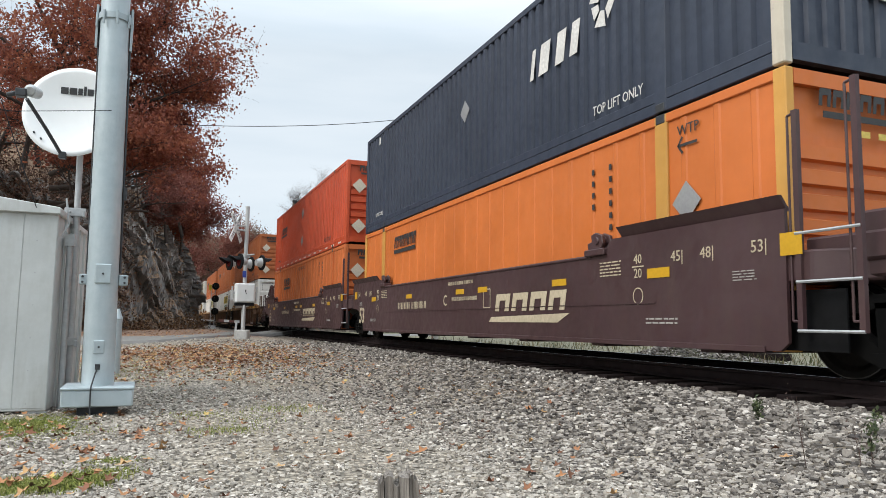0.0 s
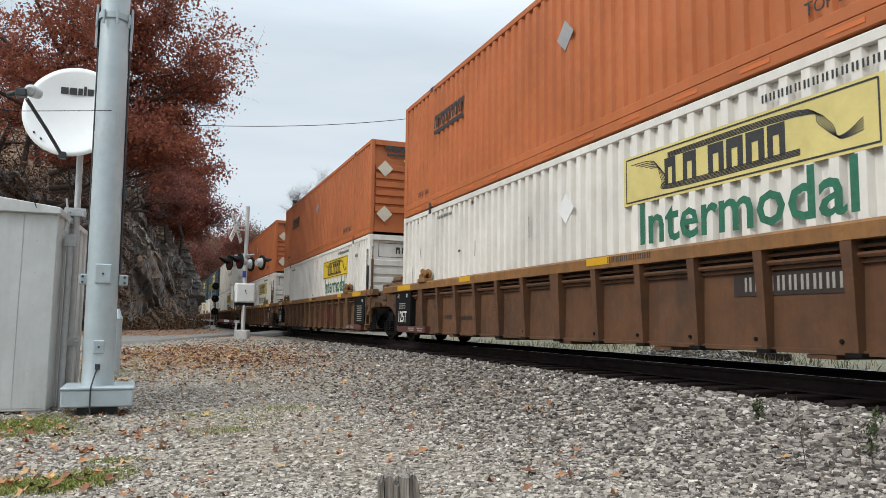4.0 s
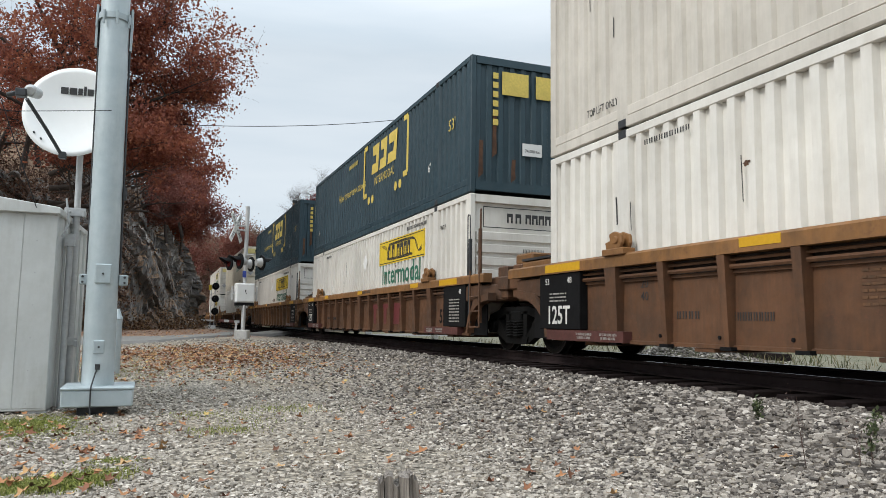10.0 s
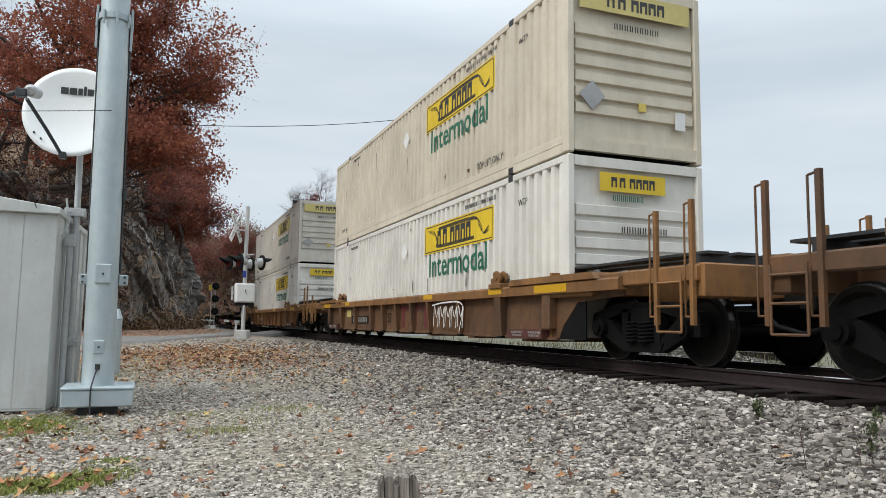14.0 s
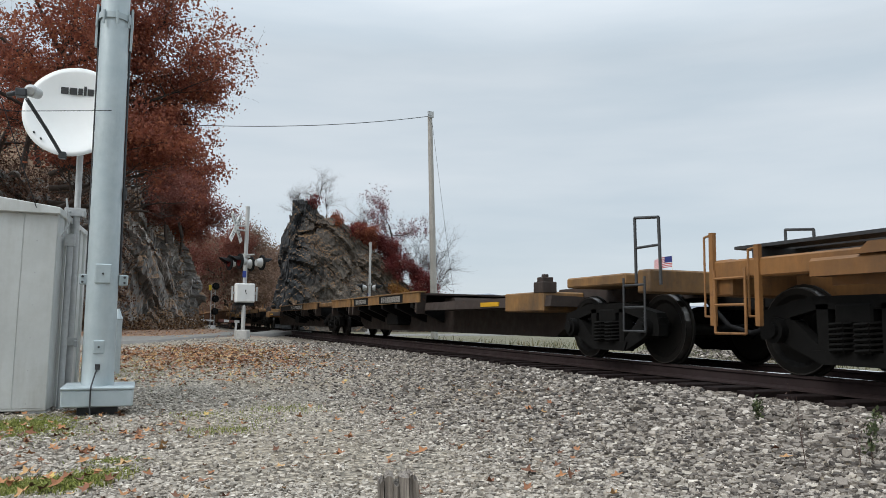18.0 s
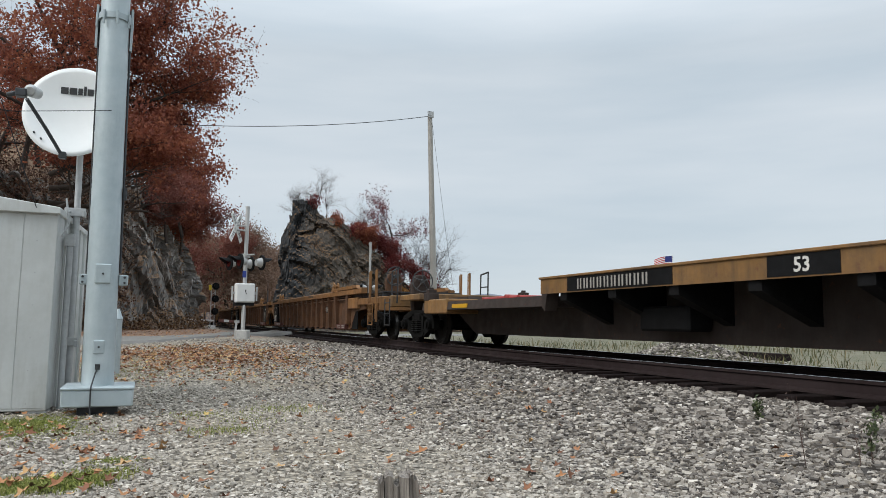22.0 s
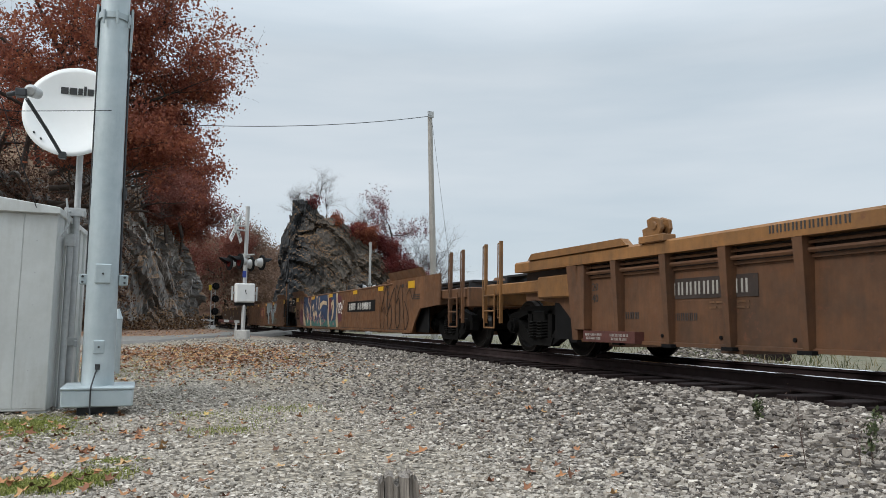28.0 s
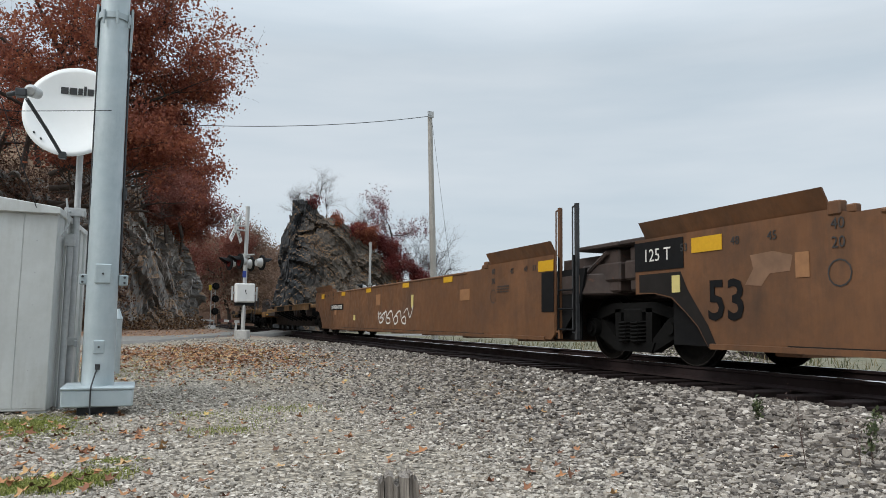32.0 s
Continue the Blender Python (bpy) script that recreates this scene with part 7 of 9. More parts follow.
# ---- things by the track ----
def steel_pole():
    ob = thing("steel_pole", "thick pale grey galvanised steel pole on a square base", "pole", at=pose(-0.60, 9.03, 0))
    bm = BM()
    rod(bm, (0, 0, -0.31), (-0.075, 0, 6.2), 0.166, 36, 0.150)
    part("shaft", bm, M["galv"], ob)
    bm = BM()
    box(bm, -0.352, 0.352, -0.352, 0.352, -0.455, -0.275)
    part("base_box", bevelled(bm, 0.012), M["galv"], ob, at=pose(0.02, 0, 0, 0, 0, 1))
    bm = BM()
    box(bm, -0.362, 0.362, -0.362, 0.362, -0.275, -0.245)
    part("base_lid", bevelled(bm, 0.008), M["galv"], ob, at=pose(0.02, 0, 0, 0, 0, 1))
    # the footing's dark colour paints the shadow gap below the base box
    bm = BM()
    box(bm, -0.2, 0.2, -0.2, 0.2, -0.72, -0.455)
    part("footing", bm, M["darkmetal"], ob, "recessed footing, coloured dark as the shadow gap under the base", at=pose(0.02, 0, 0, 0, 0, 1))
    for z0, z1, w in ((0.87, 1.09, 0.085), (0.10, 0.25, 0.06)):
        bm = BM()
        box(bm, -w, w, -0.02, 0.02, z0, z1)
        p = part("hand_hole_cover", bevelled(bm, 0.012), M["galvplate"], ob, at=pose(0.0, -0.160, 0))
        bm = BM()
        rod(bm, (0, -0.03, (z0 + z1) / 2), (0, -0.012, (z0 + z1) / 2), 0.012, 8)
        part("screw", bm, M["darkmetal"], p)
    for s in (-1, 1):
        bm = BM()
        box(bm, *sorted((s * 0.15, s * 0.25)), -0.035, 0.035, 0.86, 0.98)
        c = part("clamp_ear", bevelled(bm, 0.01), M["galvplate"], ob)
        for z in (0.89, 0.95):
            bm = BM()
            rod(bm, (s * 0.215, -0.05, z), (s * 0.215, 0.05, z), 0.014, 6)
            part("bolt", bm, M["darkmetal"], c)
        bm = BM()
        box(bm, *sorted((s * 0.155, s * 0.185)), -0.03, 0.03, 1.84, 1.98)
        part("cable_clip", bm, M["darkmetal"], ob)
    bm = BM()
    rod(bm, (0.162, 0.02, 1.0), (0.118, 0.02, 4.1), 0.012, 8)
    rod(bm, (-0.184, 0.02, 1.0), (-0.215, 0.02, 4.1), 0.010, 8)
    part("cable", bm, M["darkmetal"], ob, "cables strapped to the shaft")
    bm = BM()
    bar_path(bm, [(0.0, -0.19, -0.05), (-0.02, -0.20, -0.12), (-0.04, -0.34, -0.235), (-0.04, -0.372, -0.25), (-0.04, -0.375, -0.46), (-0.02, -0.39, -0.6)], 0.008)
    box(bm, -0.025, 0.025, -0.20, -0.17, -0.07, -0.01)
    part("ground_wire", bm, M["darkmetal"], ob, "earth wire clipped to the base")
    bm = BM()
    rod(bm, (0, 0, 3.92), (0, 0, 3.99), 0.178, 28)
    for k in range(8):
        a = k * math.pi / 4 + 0.2
        rod(bm, (0.19 * math.cos(a), 0.19 * math.sin(a), 3.84), (0.19 * math.cos(a), 0.19 * math.sin(a), 4.0), 0.014, 6)
    for s in (-1, 1):
        box(bm, s * 0.185 - 0.012, s * 0.185 + 0.012, -0.03, 0.03, 3.6, 4.1)
    part("collar", bm, M["galvplate"], ob, "bolted steel collar", at=pose(-0.05, 0, 0))
    return ob


steel_pole()


def equipment_shed():
    yaw = -2.0
    ob = thing("equipment_shed", "silver aluminium trackside equipment shed", "shed", at=pose(-1.115, 9.19, 0, 0, 0, yaw))
    zb, zt, dep, wid = -0.535, 1.66, 2.5, 2.6
    bm = BM()
    box(bm, -wid, 0, 0, dep, zb, zt)
    body = part("body", bevelled(bm, 0.008), M["shed"], ob)
    for x0, x1 in ((-0.335, -0.006), (-0.98, -0.34), (-1.6, -0.985), (-2.4, -1.605)):
        bm = BM()
        box(bm, x0, x1, -0.006, 0.0, zb + 0.03, zt - 0.02)
        part("panel", bevelled(bm, 0.003), M["shed"], body)
    bm = BM()
    for x in (-0.2, -0.9):
        for k in range(6):
            z = zb + 0.08 + k * 0.36
            rod(bm, (x, -0.013, z), (x, -0.004, z), 0.008, 6)
    part("rivets", bm, M["greymetal"], body)
    bm = BM()
    prism(bm, [(-wid - 0.1, zt + 0.44), (0.025, zt + 0.065), (0.025, zt - 0.01), (-wid - 0.1, zt - 0.01)], "y", -0.07, dep + 0.07)
    part("roof", bevelled(bm, 0.008), M["shed"], ob, "low sloping sheet roof")
    bm = BM()
    for x in (-0.12, -wid + 0.12):
        box(bm, x - 0.12, x + 0.12, 0.02, 0.3, zb - 0.14, zb)
    part("skid", bm, M["greymetal"], ob)
    bm = BM()
    for y in (0.45, 0.9, 1.6, 2.1):
        box(bm, 0, 0.03, y - 0.02, y + 0.02, zb, zt)
    part("side_seam", bm, M["shed"], body)
    bm = BM()
    bar_path(bm, [(0.03, 0.1, zt - 0.25), (0.09, 0.12, zt - 0.1), (0.05, 0.12, zt + 0.2)], 0.012)
    part("lifting_eye", bm, M["greymetal"], ob)
    return ob


equipment_shed()


def dish_antenna():
    base = Vector((-1.01, 10.0, 0))
    ob = thing("satellite_dish", "white oval satellite dish on a grey pipe", "satellite dish", at=Matrix.Translation(base))
    bm = BM()
    rod(bm, (0.02, 0, -0.62), (-0.015, 0, 2.75), 0.038, 14)
    part("mast_pipe", bm, M["greymetal"], ob)
    for z in (1.79, 0.2):
        bm = BM()
        box(bm, -0.14, 0.10, -0.06, -0.03, z - 0.05, z + 0.05)
        for x in (-0.12, 0.08):
            box(bm, x - 0.02, x + 0.02, -0.09, 0.03, z - 0.06, z + 0.02)
        rod(bm, (-0.08, -0.09, z), (-0.08, 0.08, z), 0.016, 8)
        part("bracket", bevelled(bm, 0.006), M["greymetal"], ob, "pipe bracket to the shed")
    # reflector: a shallow oval bowl, aimed up over the track
    aim = (Vector((-0.10, -0.95, 0.18))).normalized()
    q = aim.to_track_quat("Z", "Y").to_matrix().to_4x4()
    at = Matrix.Translation((-0.105, -0.16, 3.035)) @ q @ pose(0, 0, 0, 0, 0, -16)
    verts, faces, R, N = [], [], 10, 64
    for side in (0, 1):
        for i in range(R + 1):
            for j in range(N):
                a, r = 2 * math.pi * j / N, i / R
                lip = 0.012 if i == R else 0.0
                verts.append((0.565 * r * math.cos(a), 0.60 * r * math.sin(a), 0.11 * r * r - 0.11 - side * 0.02 - lip))
    for side in (0, 1):
        o = side * (R + 1) * N
        for i in range(R):
            for j in range(N):
                faces.append((o + i * N + j, o + (i + 1) * N + j, o + (i + 1) * N + (j + 1) % N, o + i * N + (j + 1) % N))
    o = (R + 1) * N
    for j in range(N):
        faces.append((R * N + j, o + R * N + j, o + R * N + (j + 1) % N, R * N + (j + 1) % N))
    dish = part("reflector", bulk("reflector", verts, faces, M["dish"], True), None, ob, "white oval reflector", at)
    x = -0.26
    for w, h in ((0.085, 0.085), (0.085, 0.085), (0.05, 0.085), (0.03, 0.115), (0.07, 0.085), (0.085, 0.085), (0.085, 0.085)):
        plate("logo_block", w, h, M["ink"], dish, pose(0, 0, 0, 0, 0, 16) @ pose(x + w / 2 + 0.08, 0.255 + h / 2, -0.068, 13))
        x += w + 0.014
    for x, y in ((-0.3, -0.42), (-0.2, -0.47)):
        bm = BM()
        rod(bm, (x, y, -0.045), (x, y, 0.0), 0.012, 6)
        part("rim_bolt", bm, M["darkmetal"], dish)
    bm = BM()
    bar_path(bm, [(-0.183, -0.28, 2.44), (-0.33, -0.55, 2.68), (-0.50, -0.85, 2.935)], 0.021, 8)
    part("feed_arm", bm, M["darkmetal"], ob, "dark feed arm")
    bm = BM()
    box(bm, -0.215, -0.135, -0.33, -0.22, 2.40, 2.48)
    part("arm_clamp", bevelled(bm, 0.008), M["darkmetal"], ob)
    bm = BM()
    rod(bm, (-0.455, -0.92, 3.015), (-0.40, -0.80, 3.02), 0.07, 16, 0.06)
    rod(bm, (-0.46, -0.95, 3.005), (-0.455, -0.92, 3.015), 0.045, 14, 0.07)
    part("feed_horn", bm, M["greymetal"], ob, "grey feed horn")
    bm = BM()
    box(bm, -0.60, -0.49, -0.98, -0.87, 2.93, 3.02)
    rod(bm, (-0.60, -0.92, 2.97), (-0.68, -0.94, 2.93), 0.03, 10)
    part("receiver_box", bevelled(bm, 0.01), M["darkmetal"], ob, "dark receiver box behind the horn")
    bm = BM()
    box(bm, -0.14, 0.08, -0.02, 0.14, 2.6, 3.1)
    part("mount", bevelled(bm, 0.02), M["greymetal"], ob)
    return ob


dish_antenna()

# conduits beside the shed
for x, y, z1, r in ((-1.02, 9.55, 1.45, 0.035), (-0.86, 10.6, 0.9, 0.05)):
    bm = BM()
    rod(bm, (x, y, ground_z(x, y) - 0.02), (x, y, z1), r, 10)
    box(bm, x - 0.05, x + 0.05, y - 0.04, y + 0.04, z1 - 0.12, z1 + 0.02)
    one("conduit", bm, M["greymetal"], "upright grey conduit beside the shed", "conduit", "conduits by the shed")
bm = BM()
box(bm, -0.83, -0.63, 11.4, 11.62, -0.62, 0.75)
box(bm, -0.85, -0.61, 11.38, 11.64, 0.75, 0.80)
one("cable_cabinet", bevelled(bm, 0.012), M["whitepaint"], "small white cable cabinet behind the pole", "cabinet")
bm = BM()
rod(bm, (-0.67, 14.0, -0.5), (-0.67, 14.0, 0.48), 0.075, 12)
rod(bm, (-0.67, 14.0, 0.48), (-0.67, 14.0, 0.66), 0.085, 12, 0.02)
one("marker_post", bm, M["galv"], "short grey marker post with a cone top", "post")


def signal_head(parent, x, y, z, face, spin):
    """A round flashing-light head with its long hood; face is +1 or -1 along y."""
    bm = BM()
    rod(bm, (x, y, z), (x, y + face * 0.05, z), 0.255, 28)
    disc = part("background_disc", bm, M["black"], parent, "round black background plate", pose(0, 0, 0, 0, 0, spin))
    bm = BM()
    rod(bm, (x, y - face * 0.18, z), (x, y, z), 0.11, 16, 0.17)
    part("lamp_housing", bm, M["mast"], disc, "silver lamp housing")
    bm = BM()
    n = 14
    for i in range(n):
        a, b = math.pi * i / n - 0.15, math.pi * (i + 1) / n - 0.15
        r = 0.165
        q = [(x + r * math.cos(w), y + face * d, z + r * math.sin(w)) for w, d in ((a, 0.05), (b, 0.05), (b, 0.15 + 0.25 * math.sin(max(0, b))), (a, 0.15 + 0.25 * math.sin(max(0, a))))]
        bm.faces.new([bm.verts.new(p) for p in q])
    part("hood", bm, M["black"], disc, "black visor hood")
    bm = BM()
    rod(bm, (x, y + face * 0.05, z), (x, y + face * 0.07, z), 0.15, 20)
    part("lens", bm, M["lens"], disc, "unlit dark red lens")


def crossing_signal(x, y, height, turn, label, crossbuck=True, cabinet=True):
    z0 = ground_z(x, y)
    ob = thing("crossing_signal", label, "crossing signal", "crossing signals", at=pose(x, y, 0, 0, 0, turn))
    bm = BM()
    rod(bm, (0, 0, z0 + 0.3), (0, 0, height), 0.068, 16)
    mast = part("mast", bm, M["mast"], ob, "silver pipe mast")
    bm = BM()
    box(bm, -0.24, 0.24, -0.2, 0.2, z0 - 0.1, z0 + 0.30)
    part("foundation", bevelled(bm, 0.03), M["concrete"], ob, "pale concrete foundation")
    bm = BM()
    rod(bm, (0, 0, height), (0, 0, height + 0.05), 0.078, 12)
    part("cap", bm, M["mast"], ob)
    # light arm, seen from its side
    bm = BM()
    rod(bm, (-0.62, 0, 2.66), (0.62, 0, 2.66), 0.028, 10)
    box(bm, -0.13, 0.13, -0.1, 0.1, 2.58, 2.72)
    part("light_arm", bm, M["mast"], ob, "cross arm for the lights", pose(0, 0, 0, 0, 0, 36 if turn < 90 else 0))
    for face in (1, -1):
        for s in (-0.42, 0.42):
            signal_head(ob, s, face * 0.36, 2.42, face, 36 if turn < 90 else 0)
    if crossbuck:
        for lean in (52, -52):
            bm = BM()
            box(bm, -0.58, 0.58, -0.012, 0.012, -0.10, 0.10)
            blade = part("crossbuck_blade", bevelled(bm, 0.004), M["whitepaint"], ob, "white crossbuck blade with black letters", at=pose(-0.24, 0.32 - (0.03 if lean > 0 else 0), 3.58, 0, lean, -14 if turn < 90 else 0))
            for words, bx in (("CROSS", -0.32), ("ING", 0.32)) if lean > 0 else (("RAIL", -0.32), ("ROAD", 0.32)):
                lettering("letters", words, 0.15, M["ink"], blade, face_at(FRONT, bx, -0.014, 0), 0.85)
        bm = BM()
        for z in (3.5, 3.66):
            rod(bm, (0, 0, z), (-0.24, 0.30, z), 0.03, 8)
        part("crossbuck_bracket", bm, M["mast"], ob)
    if cabinet:
        bm = BM()
        box(bm, -0.31, 0.31, -0.22, 0.16, 1.08, 1.72)
        square = pose(0, 0, 0, 0, 0, 4 - turn if turn < 90 else 0)
        gate = part("gate_mechanism", bevelled(bm, 0.03), M["whitepaint"], ob, "white gate mechanism box", square)
        bm = BM()
        box(bm, -0.27, 0.27, -0.235, -0.22, 1.12, 1.68)
        part("door", bevelled(bm, 0.012), M["whitepaint"], gate)
        bm = BM()
        box(bm, -0.015, 0.015, -0.25, -0.232, 1.42, 1.5)
        rod(bm, (0.0, -0.25, 1.40), (0.04, -0.25, 1.36), 0.012, 6)
        part("latch", bm, M["darkmetal"], gate)
        bm = BM()
        box(bm, -0.29, 0.29, -0.2, 0.14, 0.98, 1.08)
        part("support_plate", bm, M["black"], ob, "", square)
        bm = BM()
        for s in (-1, 1):
            box(bm, s * 0.40 - 0.025, s * 0.40 + 0.025, -0.05, 0.0, 1.15, 1.62)
            box(bm, min(s * 0.3, s * 0.42), max(s * 0.3, s * 0.42), -0.04, 0.04, 1.36, 1.44)
        part("counterweight_arm", bm, M["mast"], ob, "", square)
        bm = BM()
        box(bm, -0.1, 0.02, -0.09, -0.075, 1.92, 2.14)
        part("blue_plate", bm, M["blue"], ob, "small blue notice plate", square)
        bm = BM()
        bar_path(bm, [(-0.2, -0.05, 1.0), (-0.2, -0.05, 0.3), (-0.16, -0.05, z0)], 0.03)
        part("conduit", bm, M["mast"], ob)
    return ob


crossing_signal(2.62, 25.15, 4.28, 72, "silver railway crossing signal with crossbuck and gate box")
crossing_signal(10.98, 39.8, 4.95, 252, "silver railway crossing signal across the track", False, True)


def wayside_signal(x, y):
    z0 = ground_z(x, y)
    ob = thing("wayside_signal", "three-lamp railway signal on a lattice mast", "railway signal", at=pose(x, y, 0))
    bm = BM()
    for s in (-0.14, 0.14):
        box(bm, s - 0.03, s + 0.03, -0.03, 0.03, z0, 3.2)
    for k in range(7):
        bar_path(bm, [(-0.14, 0, 0.3 + k * 0.42), (0.14, 0, 0.3 + k * 0.42 + 0.2)], 0.02, 5)
    part("mast", bm, M["mast"], ob)
    for z in (3.05, 2.1, 1.15):
        bm = BM()
        rod(bm, (0.16, -0.12, z), (0.16, -0.05, z), 0.27, 20)
        head = part("signal_head", bm, M["black"], ob, "black round signal target")
        bm = BM()
        rod(bm, (0.16, -0.5, z), (0.16, -0.1, z), 0.12, 12, 0.13)
        part("hood", bm, M["black"], head)
    bm = BM()
    box(bm, -0.34, -0.14, -0.1, 0.15, 2.75, 3.15)
    part("relay_box", bm, M["sign"], ob, "yellow box at the back of the mast")
    bm = BM()
    box(bm, -0.25, 0.25, -0.25, 0.25, z0 - 0.1, z0 + 0.25)
    part("foundation", bm, M["whitepaint"], ob)
    return ob


wayside_signal(3.75, 58.0)

# red and white gate arm stub and barrier rail by the crossing
bm = BM()
bar_path(bm, [(-2.0, 54.0, 0.55), (3.6, 55.0, 0.45)], 0.06, 8)
one("barrier_rail", bm, M["mast"], "low pale pipe rail in front of the cliff", "barrier")
gate_arm = thing("gate_arm", "red and white crossing gate arm", "gate arm", at=pose(1.85, 25.4, 0.48, 0, 3, 4))
for k in range(4):
    bm = BM()
    box(bm, k * 0.17, (k + 1) * 0.17, -0.015, 0.015, -0.04, 0.04)
    part("stripe", bm, M["mast"] if k % 2 else M["maroon"], gate_arm)
bm = BM()
box(bm, 0.55, 0.61, -0.03, 0.03, -0.68, -0.03)
part("rest", bm, M["mast"], gate_arm)


def utility_pole(x, y, top):
    ob = thing("utility_pole", "weathered grey wooden utility pole across the track", "utility pole", at=pose(x, y, 0))
    bm = BM()
    rod(bm, (0.47, 0, -0.6), (0, 0, top), 0.19, 18, 0.12)
    part("shaft", bm, M["poleWood"], ob)
    bm = BM()
    box(bm, -0.17, 0.17, -0.16, -0.13, top - 0.35, top - 0.02)
    rod(bm, (-0.1, -0.2, top - 0.2), (-0.1, -0.1, top - 0.2), 0.05, 8)
    part("line_bracket", bm, M["greymetal"], ob)
    return ob


utility_pole(12.8, 35.3, 11.6)


def hung_wire(a, b, sag, r, label, n=24):
    a, b = Vector(a), Vector(b)
    pts = []
    for i in range(n + 1):
        u = i / n
        p = a.lerp(b, u)
        p.z -= sag * 4 * u * (1 - u)
        pts.append(p)
    bm = BM()
    bar_path(bm, pts, r, 5)
    return one("overhead_wire", bm, M["wire"], label, "cable", "overhead wires")


hung_wire((12.65, 35.2, 11.3), (-14.0, 30.0, 8.6), 1.2, 0.016, "thin black overhead line between poles")
hung_wire((12.9, 35.3, 11.3), (15.0, 37.0, 2.0), 0.1, 0.008, "thin guy wire beside the pole", 8)
hung_wire((-3.4, 9.3, 2.60), (-0.60, 8.62, 2.765), 0.0, 0.004, "thin cable in front of the dish", 8)
hung_wire((-1.87, 9.0, 3.25), (-1.33, 9.1, 1.70), 0.0, 0.005, "thin slanting guy wire above the shed", 4)


# ---- flag beyond the track ----
flag_pole = thing("flag_pole", "slim white flag pole far beyond the track", "flag pole", at=pose(47.6, 59.4, -0.4))
bm = BM()
rod(bm, (0, 0, 0), (0, 0, 7.95), 0.05, 8, 0.03)
part("shaft", bm, M["whitepaint"], flag_pole)
M["flagred"] = plain("red_cloth", (0.42, 0.02, 0.03), 0.8, 0, 0.1, 9.0, 0)
M["flagwhite"] = plain("white_cloth", (0.7, 0.7, 0.7), 0.8, 0, 0.1, 9.0, 0)
M["flagblue"] = plain("blue_cloth", (0.02, 0.03, 0.16), 0.8, 0, 0.1, 9.0, 0)
flag = thing("flag", "red and white striped flag with a blue corner", "flag", at=pose(47.6, 59.4, 6.4))


def wave(u):
    return 0.10 * math.sin(u * 4.2) * u, -0.16 * u * u


for k in range(13):
    bm = BM()
    z0, z1 = k * 0.085, (k + 1) * 0.085
    for i in range(8):
        a, b = -1.75 * i / 8, -1.75 * (i + 1) / 8
        (ya, da), (yb, db) = wave(-a), wave(-b)
        bm.faces.new([bm.verts.new(p) for p in ((a, ya, z0 + da), (b, yb, z0 + db), (b, yb, z1 + db), (a, ya, z1 + da))])
    part("stripe", bm, M["flagred"] if k % 2 == 0 else M["flagwhite"], flag)
bm = BM()
for i in range(4):
    a, b = -0.75 * i / 4, -0.75 * (i + 1) / 4
    (ya, da), (yb, db) = wave(-a), wave(-b)
    bm.faces.new([bm.verts.new(p) for p in ((a, ya - 0.012, 0.51 + da), (b, yb - 0.012, 0.51 + db), (b, yb - 0.012, 1.106 + db), (a, ya - 0.012, 1.106 + da))])
part("canton", bm, M["flagblue"], flag)


# ---- trees and shrubs ----
def leafy(name, stops, clump=0.9):
    """Thin leaves that let light through; neighbours are alike, each differs a little."""
    m, nt, b = nodes_of(name)
    geo = nt.nodes.new("ShaderNodeNewGeometry")
    co = nt.nodes.new("ShaderNodeTexCoord").outputs["Object"]
    mixed = nt.nodes.new("ShaderNodeMath")
    mixed.operation = "MULTIPLY_ADD"
    mixed.inputs[1].default_value = 0.4
    nt.links.new(geo.outputs["Random Per Island"], mixed.inputs[0])
    nt.links.new(ramp_node(nt, noise_node(nt, co, clump, 4.0, 0.6), [(0.3, 0.0), (0.7, 0.6)]), mixed.inputs[2])
    col = ramp_node(nt, mixed.outputs[0], stops)
    nt.links.new(col, b.inputs["Base Color"])
    b.inputs["Roughness"].default_value = 0.75
    thin = nt.nodes.new("ShaderNodeBsdfTranslucent")
    nt.links.new(col, thin.inputs["Color"])
    both = nt.nodes.new("ShaderNodeMixShader")
    both.inputs[0].default_value = 0.4
    out = [n for n in nt.nodes if n.bl_idname == "ShaderNodeOutputMaterial"][0]
    nt.links.new(b.outputs[0], both.inputs[1])
    nt.links.new(thin.outputs[0], both.inputs[2])
    nt.links.new(both.outputs[0], out.inputs["Surface"])
    return m


M["bark"] = plain("dark_bark", (0.055, 0.042, 0.035), 0.95, 0, 0.4, 7.0, 0.6, 0.03)
M["palebark"] = plain("pale_twig_bark", (0.085, 0.068, 0.064), 0.95, 0, 0.3, 7.0, 0.3, 0.02)
M["oakleaf"] = leafy("rust_brown_oak_leaves", [(0.0, (0.115, 0.032, 0.026)), (0.35, (0.21, 0.060, 0.038)), (0.7, (0.32, 0.105, 0.055)), (1.0, (0.42, 0.18, 0.085))])
M["redleaf"] = leafy("dark_red_leaves", [(0.0, (0.07, 0.012, 0.014)), (0.5, (0.15, 0.024, 0.024)), (1.0, (0.22, 0.05, 0.03))])
M["goldleaf"] = leafy("orange_gold_leaves", [(0.0, (0.16, 0.06, 0.02)), (0.5, (0.27, 0.12, 0.03)), (1.0, (0.34, 0.2, 0.05))])
